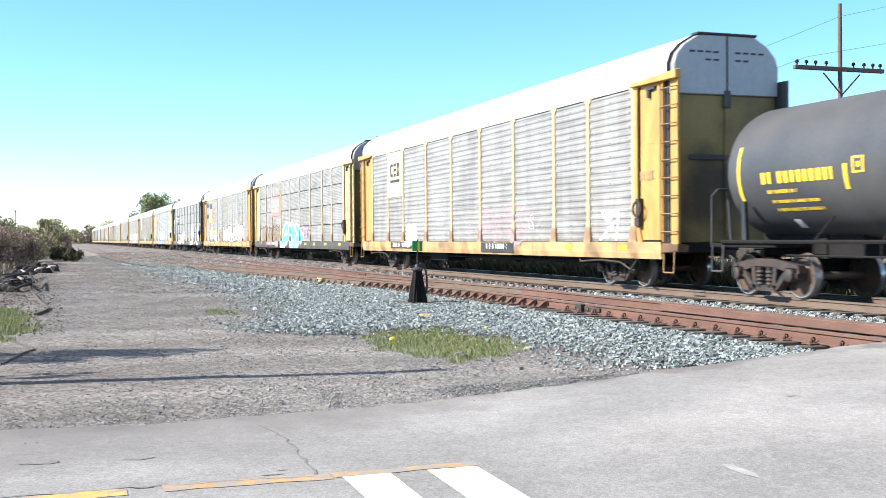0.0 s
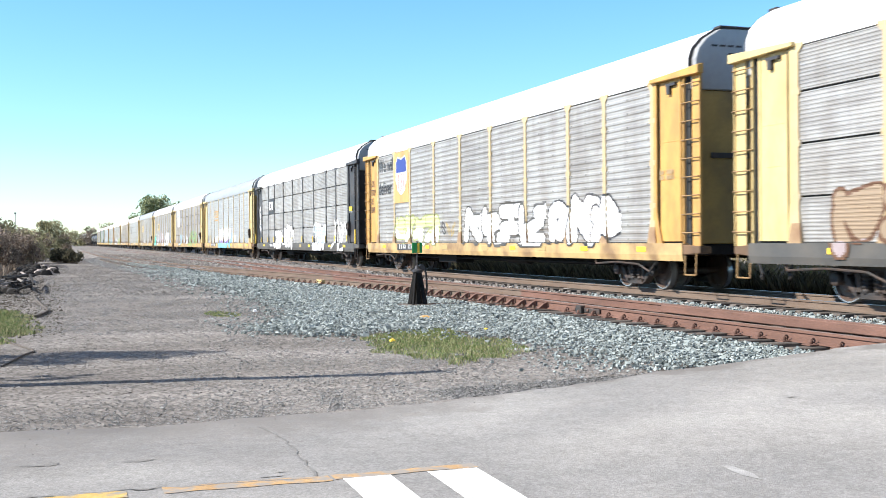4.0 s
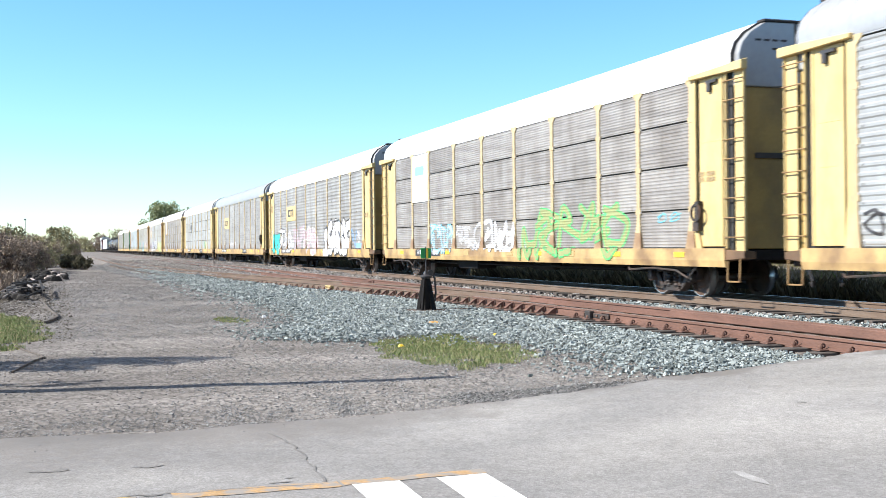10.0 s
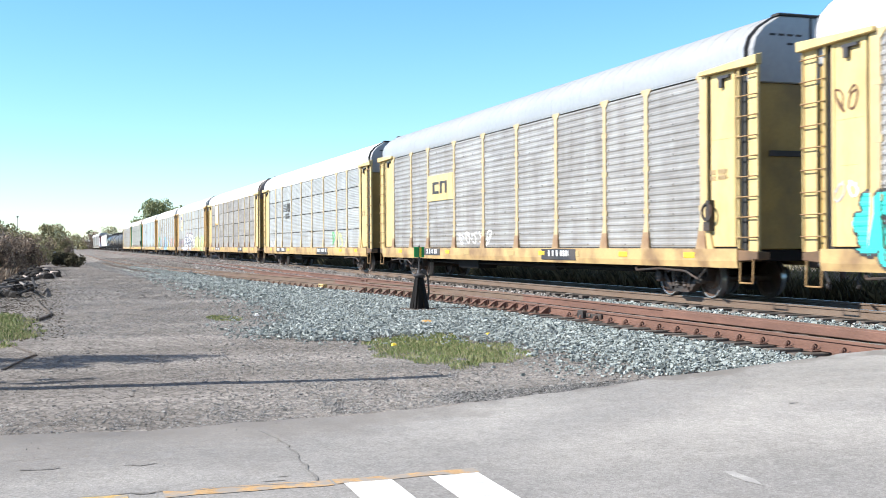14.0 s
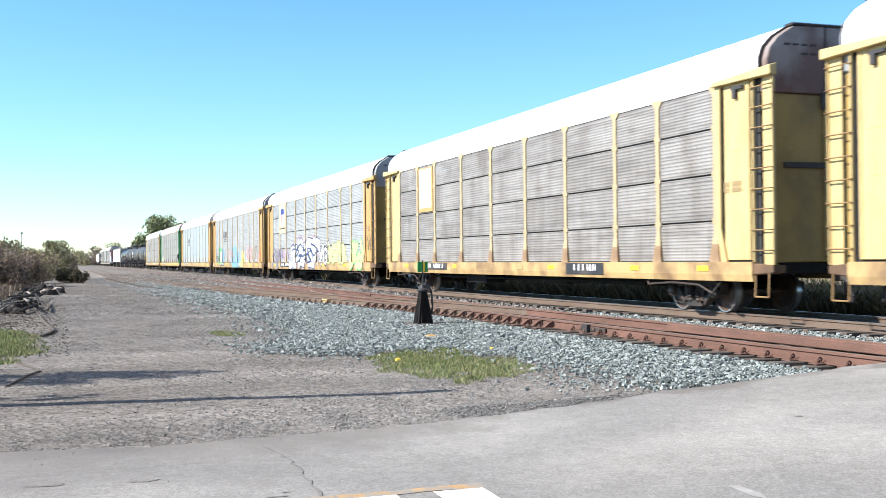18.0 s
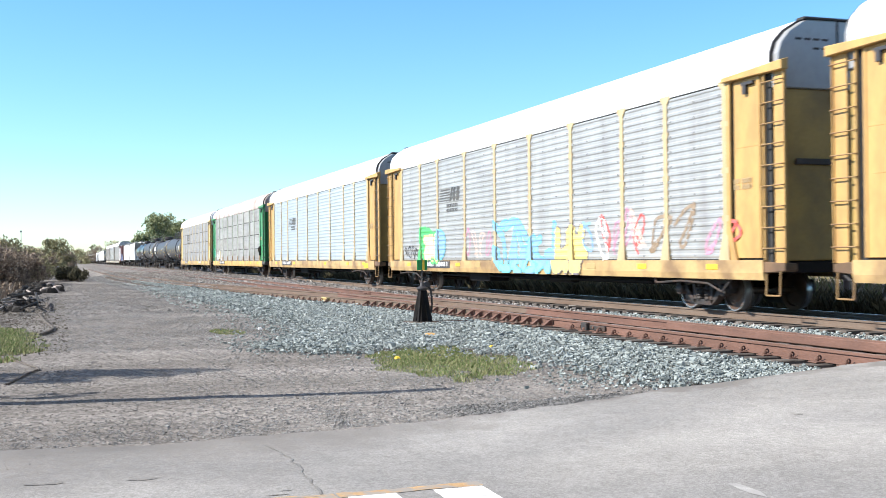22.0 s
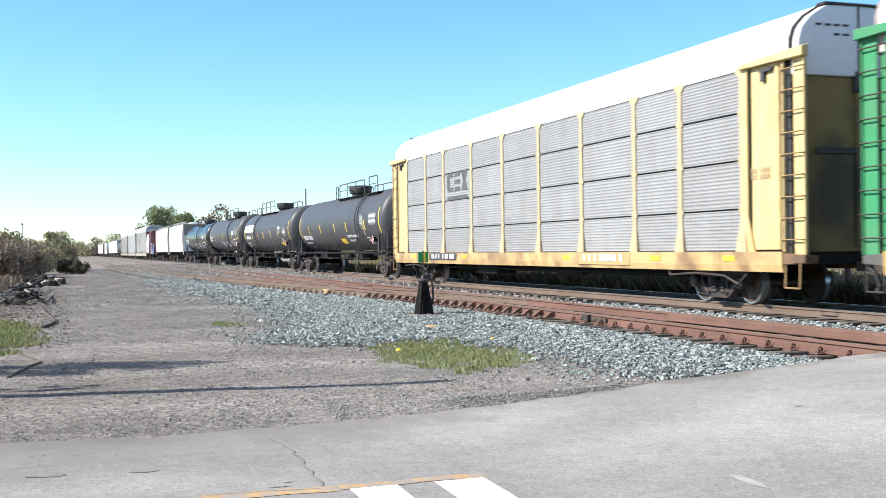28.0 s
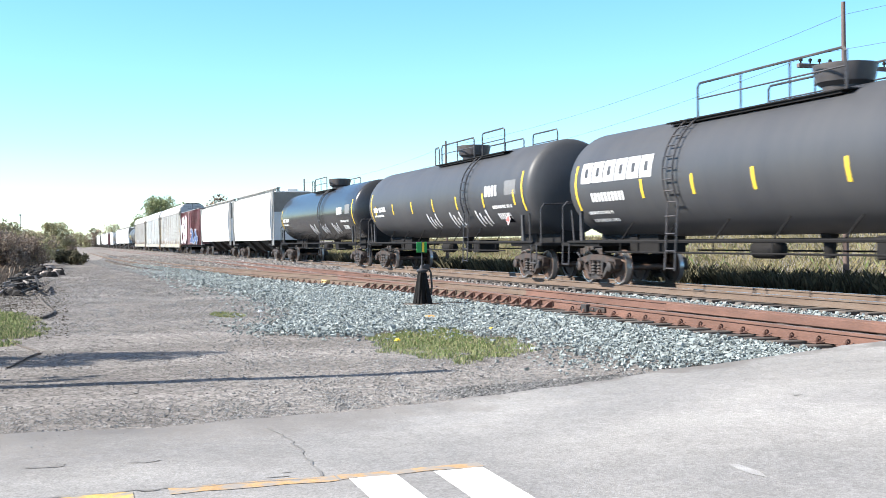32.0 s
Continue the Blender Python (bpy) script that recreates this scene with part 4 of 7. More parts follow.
gz0 = -0.3
tree("tree", (-16.2, -4.6, gz0), 4.8, 0.85, LEAF_B, "tall slim brown tree at the edge of the lot", 3, 3800, 0.06, 40, 0.5)
shrub((-14.0, -4.3, gz0), 3.7, 0.3, LEAF_B, "slim brown shrub beside the post", 4, 450, 0.06)
random.seed(9)
for i in range(26):
    x = -36 - i * 3.4 + random.uniform(-1.5, 1.5)
    y = mix_steps(-x, [36, 60, 90, 125], [-3.9, -3.4, -2.5, -2.6]) - random.uniform(0.0, 2.4)
    h = random.uniform(1.3, 2.1) * mix_steps(-x, [36, 60, 90, 125], [0.9, 1.1, 1.25, 1.6])
    shrub((x, y, gz0), h, h * 0.65, random.choice((LEAF_B, LEAF_O, LEAF_B, LEAF_O)), random.choice(("brown autumn shrub beside the dirt lot", "olive and brown tangled shrub beside the lot")), 30 + i, 3600, 0.06)
for i, (x, y, h) in enumerate(((-74, -2.0, 1.7), (-80, -1.6, 1.6), (-88, -1.7, 1.9), (-97, -1.2, 2.2), (-66, -2.6, 1.5), (-104, -2.2, 2.4))):
    shrub((x, y, gz0), h, h * 0.75, (LEAF_B, LEAF_O)[i % 2], "olive and brown shrub closing the end of the lot", 80 + i, 3000, 0.075)
tree("tree", (-112, -0.6, gz0), 3.7, 1.45, LEAF_O, "round olive-brown tree behind the shrubs", 5, 4200, 0.1, 40, 0.12)
tree("tree", (-118, -5.4, gz0), 3.6, 2.0, LEAF_B, "brown autumn tree behind the shrubs", 6, 2200, 0.12, 24, 0.2)
tree("tree", (-135, -3.0, gz0), 3.2, 1.8, LEAF_O, "low olive tree behind the shrubs", 7, 2000, 0.12, 24, 0.2)
tree("tree", (-150, 0.6, gz0), 2.6, 1.8, LEAF_B, "low brown tree at the end of the lot", 8, 2000, 0.12, 24, 0.2)
tree("tree", (-100, -4.6, gz0), 3.5, 1.8, LEAF_O, "olive tree among the shrubs", 18, 2000, 0.12, 24, 0.2)
for i, (x, y, h, w, m) in enumerate([(-307, 25.0, 14.2, 6.2, LEAF_G), (-318, 31.0, 13.0, 5.6, LEAF_G), (-300, 19.8, 8.8, 3.0, LEAF_G), (-330, 34.0, 11.5, 4.5, LEAF_G), (-240, 32.0, 12.6, 3.0, LEAF_B),
                                  (-246, 29.8, 11.2, 2.4, LEAF_B), (-480, 20.5, 10.0, 4.6, LEAF_O), (-470, 13.0, 7.5, 4.0, LEAF_B), (-500, 8.0, 7.0, 4.0, LEAF_O)]):
    tree("tree", (x, y, -0.4), h, w, m, "leafy green tree behind the tracks" if m == LEAF_G else "thin autumn tree behind the tracks", 40 + i, 6500 if m == LEAF_G else 1300, 0.3, 40, 0.18)
rg = np.random.default_rng(77)
cs = [(-520 + rg.uniform(-60, 60), y, rg.uniform(0, 5.5) * (0.6 + 0.4 * math.sin(y * 0.13))) for y in np.linspace(-160, 160, 260)]
v, f = leaf_cloud(14000, cs, 2.6, 0.7, 78)
soup("far_woods", v, f, LEAF_O, "stuff", "distant line of autumn woods on the horizon", "woods")

POLE_W = mat("pale_timber", (0.36, 0.31, 0.29), 0.9, 0, 0.35, 2, 30, 0.3, per_object=0.3)
DEBRIS = mat("dark_debris", (0.014, 0.012, 0.011), 0.9, 0, 0.4, 3, 20, 0.3)
# old timbers and debris by the lot
random.seed(12)
for i in range(22):
    x, y = -41.0 + random.uniform(-6, 5), -1.2 + random.uniform(-0.7, 0.45)
    L = random.uniform(2.5, 7.0)
    o = part("timber", Shape().box(-L / 2, L / 2, -0.035, 0.035, -0.03, 0.03).mesh("timber", bevel=0.012), random.choice((LOG, POLE_W, DEBRIS, DEBRIS, DEBRIS, DEBRIS)), None, (x, y, -0.24 + 0.1 * (i % 4)))
    o.rotation_euler = (random.uniform(-0.1, 0.1), random.uniform(-0.02, 0.02), radians(random.uniform(-9, 4)))
    tagged(o, "discarded weathered timber on the pile beside the lot", "timber", "pile of old timbers")
for i in range(26):
    x, y = -62 + random.uniform(-12, 9), -1.2 + random.uniform(-0.9, 0.9)
    s = Shape()
    for q in range(5):
        a, b, c = (random.uniform(0.12, 0.32) for _ in range(3))
        ox, oy = random.uniform(-0.3, 0.3), random.uniform(-0.3, 0.3)
        s.hexa([(ox - a, oy - b, 0), (ox + a, oy - b, 0.02), (ox + a, oy + b, 0), (ox - a, oy + b, 0.03)], [(ox - a * 0.5, oy - b * 0.7, c), (ox + a * 0.6, oy - b * 0.4, c * 0.8), (ox + a * 0.4, oy + b * 0.5, c), (ox - a * 0.6, oy + b * 0.6, c * 0.7)])
    tagged(part("debris_lump", s.mesh("lump", bevel=0.03), DEBRIS if i % 6 else POLE_W, None, (x, y, -0.3)), "dark lump of dumped debris at the lot's edge" if i % 6 else "pale lump of dumped debris", "debris", "debris heap")
for i in range(14):
    x, y = -41.5 + random.uniform(-6, 6), -1.35 + random.uniform(-0.7, 0.35)
    s = Shape()
    for q in range(4):
        a, b, c = random.uniform(0.3, 0.7), random.uniform(0.1, 0.25), random.uniform(0.1, 0.26)
        ox, oy = random.uniform(-0.5, 0.5), random.uniform(-0.2, 0.2)
        s.hexa([(ox - a, oy - b, 0), (ox + a, oy - b, 0.02), (ox + a, oy + b, 0), (ox - a, oy + b, 0.03)], [(ox - a * 0.5, oy - b * 0.7, c), (ox + a * 0.6, oy - b * 0.4, c * 0.8), (ox + a * 0.4, oy + b * 0.5, c), (ox - a * 0.6, oy + b * 0.6, c * 0.7)])
    tagged(part("debris_lump", s.mesh("lump", bevel=0.03), DEBRIS, None, (x, y, -0.3)), "dark lump of rotten wood under the timbers", "debris", "debris heap")
for x, y, h in ((-88, 0.25, 0.85), (-86, 1.2, 0.7), (-92, 0.0, 0.9), (-95, 0.9, 0.8), (-90, 0.7, 0.9)):
    shrub((x, y, gz0), h, 0.9, LEAF_D, "dark tangled brush at the end of the lot", int(-x), 1500, 0.09)
t = tagged(empty("marker_post", (-96, -0.3, -0.3)), "short grey marker post at the lot's end", "post")
part("shaft", Shape().box(-0.07, 0.07, -0.1, 0.1, 0, 1.15).mesh("post", bevel=0.02), CONC, t)
t = tagged(empty("concrete_block", (-37.5, -3.15, -0.3)), "upright grey concrete block among the shrubs", "block")
part("block", Shape().box(-0.15, 0.15, -0.45, 0.45, 0, 1.2).mesh("block", bevel=0.03), CONC, t)
t = tagged(empty("white_board", (-100, -1.4, -0.3)), "small white board among the shrubs", "sign")
part("board", Shape().box(-0.05, 0.05, -0.13, 0.13, 1.0, 1.4).mesh("board", bevel=0.02), WHITE, t)
part("stake", Shape().box(-0.04, 0.04, -0.04, 0.04, -0.1, 1.0).mesh("stake"), WOOD, t)


def stick(pts, r, label):
    s = Shape()
    s.path([(x, y, ground_z(x, y) + r) for x, y in pts], r, 5)
    tagged(part("fallen_branch", s.mesh("branch"), TIE), label, "branch")


stick([(-18.6, -0.78), (-17.6, -0.55), (-16.9, -0.36), (-16.4, -0.31)], 0.014, "thin dark crooked branch on the dirt")
stick([(-16.5, -0.33), (-15.9, -0.45), (-15.2, -0.56), (-14.7, -0.66)], 0.014, "thin dark broken twig on the dirt")
stick([(-33.5, -0.62), (-31.0, -0.5), (-28.6, -0.36), (-26.8, -0.22), (-25.6, -0.2), (-24.8, -0.3), (-24.0, -0.42)], 0.034, "dark crooked fallen branch beside the grass")
stick([(-52.0, -0.75), (-47.0, -0.5), (-44.0, -0.62), (-40.0, -0.45), (-37.0, -0.5)], 0.02, "dark fallen branch on the gravel")
# small bright litter
for x, y, m, lab in ((-15.8, 4.75, MARK_Y, "crumpled yellow litter in the grass"), (-16.5, 6.55, MARK_Y, "yellow scrap in the grass"), (-17.0, 8.9, WHITE, "white chunk of stone by the rail"), (-19.3, 6.45, ORANGE, "orange-brown brick fragment"),
                     (-20.2, 9.15, PALE_YELLOW, "pale wooden scrap by the rail"), (-23.8, 4.05, WHITE, "white stone in the gravel")):
    s = Shape().hexa([(-0.09, -0.06, 0), (0.1, -0.07, 0), (0.08, 0.06, 0), (-0.08, 0.07, 0)], [(-0.06, -0.03, 0.06), (0.05, -0.05, 0.075), (0.05, 0.04, 0.05), (-0.05, 0.03, 0.07)])
    o = tagged(part("litter", s.mesh("litter", bevel=0.01), m, None, (x, y, ground_z(x, y) + (0.07 if m is ORANGE or x < -16.4 and m is MARK_Y else 0.02))), lab, "litter")
    o.scale = (0.7, 0.7, 0.6) if m is MARK_Y else (1.9, 1.9, 0.9) if m is ORANGE else (0.8, 0.8, 0.8)
blk = Shape().box(-0.35, 0.35, -0.12, 0.12, 0, 0.05).box(-0.35, 0.35, -0.12, 0.12, 0.09, 0.13)
for i in range(4):
    blk.box(-0.35 + 0.22 * i, -0.29 + 0.22 * i, -0.12, 0.12, 0.05, 0.09)
tagged(part("pallet", blk.mesh("pallet"), PALE_YELLOW, None, (-35.6, 8.3, -0.17)), "small pale yellow wooden block beside the rail", "pallet")
tagged(part("switch_box", Shape().box(-0.5, 0.5, -0.15, 0.15, 0, 0.07).mesh("box", bevel=0.01), PALE_YELLOW, None, (-37.2, 10.3, -0.165)), "flat pale board lying between the rails", "board")
t = tagged(empty("light_mast", (-150, -4.9, -0.3)), "thin distant light mast above the shrubs", "mast")
part("shaft", Shape().rod((0, 0, 0), (0, 0, 5.4), 0.045, 6).mesh("mast"), CONC, t)
part("lamp_head", Shape().box(-0.1, 0.1, -0.12, 0.12, 5.3, 5.5).mesh("lamp_head"), CONC, t)


# ---- the train ----
SPEED = 14.47
CARS = []
WHEELSETS = []


def wheelset(parent, x):
    w = part("wheelset", cached("axle", lambda: Shape().lathe((0, 0, 0), "y", [(-1.1, 0.07), (-0.8, 0.08), (0.8, 0.08), (1.1, 0.07)], 12).mesh("axle", smooth=True)), WHEEL, parent, (x, 0, 0.44))
    me = cached("wheel", lambda: Shape().lathe((0, 0, 0), "y", [(-0.075, 0.12), (-0.075, 0.2), (-0.035, 0.24), (-0.035, 0.35), (-0.075, 0.37), (-0.075, 0.425), (0.055, 0.44), (0.06, 0.465), (0.085, 0.465), (0.085, 0.37), (0.03, 0.35), (0.03, 0.2), (0.075, 0.12)], 28).mesh("wheel", smooth=True))
    rim = cached("rim", lambda: Shape().lathe((0, 0, 0), "y", [(-0.07, 0.426), (-0.076, 0.408), (-0.08, 0.408), (-0.082, 0.427), (0.05, 0.442)], 28, caps=False).mesh("rim", smooth=True))
    for s in (-1, 1):
        o = part("wheel", me, WHEEL, w, (0, s * 0.765, 0))
        if s > 0:
            o.rotation_euler = (0, 0, math.pi)
        o = part("wheel_tread", rim, TREAD, w, (0, s * 0.765, 0))
        if s > 0:
            o.rotation_euler = (0, 0, math.pi)
    WHEELSETS.append(w)


def side_frame_mesh():
    s = Shape()
    y0, y1 = -0.09, 0.09
    pr = lambda pts: s.add([(x, y0, z) for x, z in pts] + [(x, y1, z) for x, z in pts],
                           [tuple(range(len(pts))), tuple(range(2 * len(pts) - 1, len(pts) - 1, -1))] + [(i, (i + 1) % len(pts), len(pts) + (i + 1) % len(pts), len(pts) + i) for i in range(len(pts))])
    pr([(-1.12, 0.5), (-1.08, 0.66), (-0.7, 0.72), (-0.3, 0.78), (0.3, 0.78), (0.7, 0.72), (1.08, 0.66), (1.12, 0.5), (0.72, 0.52), (0.3, 0.62), (-0.3, 0.62), (-0.72, 0.52)])
    for k in (-1, 1):
        pr([(k * 0.3, 0.62), (k * 0.42, 0.6), (k * 0.36, 0.2), (k * 0.26, 0.2)])
        pr([(k * 0.68, 0.56), (k * 0.8, 0.5), (k * 0.42, 0.16), (k * 0.28, 0.16)])
        s.lathe((k * 0.88, -0.12, 0.46), "y", [(-0.07, 0.1), (-0.05, 0.13), (0.12, 0.13)], 12)
        s.box(k * 0.88 - 0.17, k * 0.88 + 0.17, y0, y1, 0.4, 0.6)
    pr([(-0.42, 0.24), (-0.34, 0.12), (0.34, 0.12), (0.42, 0.24)])
    s.box(-0.3, 0.3, -0.06, 0.06, 0.6, 0.64)
    for i in range(4):
        s.lathe((-0.16 + 0.32 * (i % 2), 0.02 - 0.07 * (i // 2), 0.22), "z", [(0.0, 0.08), (0.04, 0.095), (0.08, 0.07), (0.12, 0.095), (0.16, 0.07), (0.2, 0.095), (0.24, 0.07), (0.28, 0.095), (0.32, 0.07), (0.38, 0.09)], 8)
    return s.mesh("side_frame", smooth=True)


def truck(parent, x):
    t = part("truck", cached("bolster", lambda: Shape().box(-0.2, 0.2, -0.98, 0.98, 0.42, 0.76).box(-0.6, 0.6, -0.3, 0.3, 0.45, 0.6).mesh("bolster", bevel=0.03)), DARK, parent, (x, 0, 0))
    for s in (-1, 1):
        o = part("side_frame", cached("sideframe", side_frame_mesh), STEEL, t, (0, s * 0.99, 0))
        if s > 0:
            o.rotation_euler = (0, 0, math.pi)
    for k in (-1, 1):
        wheelset(t, k * 0.88)


def coupler(parent, x, s, m=None):
    me = cached("coupler", lambda: Shape().box(-0.9, -0.12, -0.09, 0.09, 0.72, 0.92).box(-0.18, 0.1, -0.17, 0.14, 0.66, 0.98).box(0.02, 0.16, -0.2, -0.1, 0.7, 0.95).mesh("coupler", bevel=0.025))
    o = part("coupler", me, STEEL, parent, (x, 0, 0))
    if s < 0:
        o.rotation_euler = (0, 0, math.pi)
    h = part("air_hose", cached("hose", lambda: Shape().path([(-0.15, -0.4, 0.8), (0.05, -0.42, 0.7), (0.12, -0.38, 0.45), (0.02, -0.3, 0.33), (-0.1, -0.25, 0.4)], 0.03, 6).mesh("hose")), BLACK, o)
    return o


SEAMED = {}
ROWS4 = ((1.1, 1.985), (2.015, 2.985), (3.015, 3.965), (3.995, 4.83))
RIB_D = {False: 0.016, True: 0.008}


def rib_breaks(seams):
    """(z, y) of the ribbed wall from the floor up."""
    out = []
    for z0, z1, n in [(a, b, 12) for a, b in ROWS4] if seams else [(1.1, 4.83, 22)]:
        p = (z1 - z0) / n
        for i in range(n):
            z = z0 + i * p
            out += [(z + 0.02 * p, -1.458), (z + 0.4 * p, -1.458), (z + 0.58 * p, -1.458 - RIB_D[seams]), (z + 0.84 * p, -1.458 - RIB_D[seams])]
    return out


BREAKS = {k: rib_breaks(k) for k in (False, True)}
BREAK_Z = {k: [q[0] for q in BREAKS[k]] for k in BREAKS}
BREAK_Y = {k: [q[1] for q in BREAKS[k]] for k in BREAKS}


def wall_y(z, lift, ys):
    """Depth of the painted surface: the side sill, the ribbed wall, or a plain wall."""
    if isinstance(ys, float):
        return ys - lift
    if z < 1.13:
        return -1.58 - lift
    return mix_steps(z, BREAK_Z[ys], BREAK_Y[ys]) - 0.002 - lift


def ribbon(s, p, lw, lift, ys):
    fine = []
    for q in range(len(p) - 1):
        a, b, c, d = p[max(0, q - 1)], p[q], p[q + 1], p[min(len(p) - 1, q + 2)]
        for u in range(9):
            k = u / 9
            fine.append(tuple(0.5 * ((2 * b[m]) + (c[m] - a[m]) * k + (2 * a[m] - 5 * b[m] + 4 * c[m] - d[m]) * k * k + (3 * b[m] - a[m] - 3 * c[m] + d[m]) * k ** 3) for m in (0, 1)))
    fine.append(p[-1])
    n = len(fine)
    side = []
    for q in range(n):
        t = Vector((fine[min(n - 1, q + 1)][0] - fine[max(0, q - 1)][0], fine[min(n - 1, q + 1)][1] - fine[max(0, q - 1)][1]))
        t = t.normalized() if t.length > 1e-6 else Vector((1, 0))
        for k in (-1, 1):
            x, z = fine[q][0] - t.y * lw * k, fine[q][1] + t.x * lw * k
            side.append((x, wall_y(z, lift, ys), z))
    s.add(side, [(2 * q, 2 * q + 1, 2 * q + 3, 2 * q + 2) for q in range(n - 1)])


LATTICE = [(x, z) for x in (-0.85, 0.0, 0.85) for z in (-0.9, -0.3, 0.3, 0.9)]


def wild_strokes(rnd):
    """A tangled shape without meaning, as a spray can draws it: one long angular stroke and a short bar."""
    at = rnd.choice((0, 3))
    walk_on, left = [LATTICE[at]], [q for k, q in enumerate(LATTICE) if k != at]
    for k in range(rnd.choice((4, 5, 5))):
        far = sorted(left, key=lambda q: math.hypot(q[0] - walk_on[-1][0], q[1] - walk_on[-1][1]))
        q = rnd.choice(far[2:8])
        left.remove(q)
        walk_on.append((q[0] + rnd.uniform(-0.12, 0.12), q[1] + rnd.uniform(-0.1, 0.1)))
    a = rnd.choice(left)
    return [walk_on, [(a[0] - 0.4, a[1] - 0.1), (a[0] + 0.4, a[1] + rnd.uniform(-0.3, 0.3))]]


def smooth_line(p, steps=5):
    fine = []
    for q in range(len(p) - 1):
        a, b, c, d = p[max(0, q - 1)], p[q], p[q + 1], p[min(len(p) - 1, q + 2)]
        for u in range(steps):
            k = u / steps
            fine.append(tuple(0.5 * ((2 * b[m]) + (c[m] - a[m]) * k + (2 * a[m] - 5 * b[m] + 4 * c[m] - d[m]) * k * k + (3 * b[m] - a[m] - 3 * c[m] + d[m]) * k ** 3) for m in (0, 1)))
    return fine + [p[-1]]


def to_lines(X, Z, lines):
    """Distance of every grid point from a set of smoothed lines."""
    best = np.full(X.shape, 9.0)
    for p in lines:
        for (ax, az), (bx, bz) in zip(p, p[1:]):
            ux, uz = bx - ax, bz - az
            k = np.clip(((X - ax) * ux + (Z - az) * uz) / max(1e-9, ux * ux + uz * uz), 0, 1)
            best = np.minimum(best, np.hypot(X - ax - k * ux, Z - az - k * uz))
    return best


def post_depth(z):
    """Half width and depth of a wall post at height z."""
    if z < 1.75:
        k = (z - 1.12) / 0.63
        return 0.19 - 0.11 * k, -1.545 + 0.041 * k
    return 0.085, -1.504


def paint_rows(shape, mask, xs, zs, lift, ys):
    """Turns the marked cells of a grid into strips that lie on sill, ribs and posts."""
    for j in range(len(zs) - 1):
        row = np.concatenate(([False], mask[j], [False]))
        edge = np.flatnonzero(row[1:] != row[:-1])
        z0, z1 = zs[j], zs[j + 1]
        if isinstance(ys, float):
            y0 = y1 = ys - lift
        else:
            y0, y1 = wall_y(z0 + 2e-4, lift, ys), wall_y(z1 - 2e-4, lift, ys)
            if z1 < 1.1302:
                y0 = y1 = -1.593 - lift
        for a, b in zip(edge[::2], edge[1::2]):
            xa, xb = xs[a], xs[min(b, len(xs) - 1)]
            cuts = [(xa, xb, y0, y1)]
            if not isinstance(ys, float) and z0 > 1.129:
                hw, yp = post_depth((z0 + z1) / 2)
                cuts, at = [], xa
                for px in POSTS:
                    if px + hw > xa and px - hw < xb:
                        lo, hi = max(xa, px - hw), min(xb, px + hw)
                        if lo > at:
                            cuts.append((at, lo, y0, y1))
                        cuts.append((lo, hi, yp - lift, yp - lift))
                        at = hi
                if at < xb:
                    cuts.append((at, xb, y0, y1))
            for u, w, p, q in cuts:
                shape.poly([(u, p, z0), (w, p, z0), (w, q, z1), (u, q, z1)])


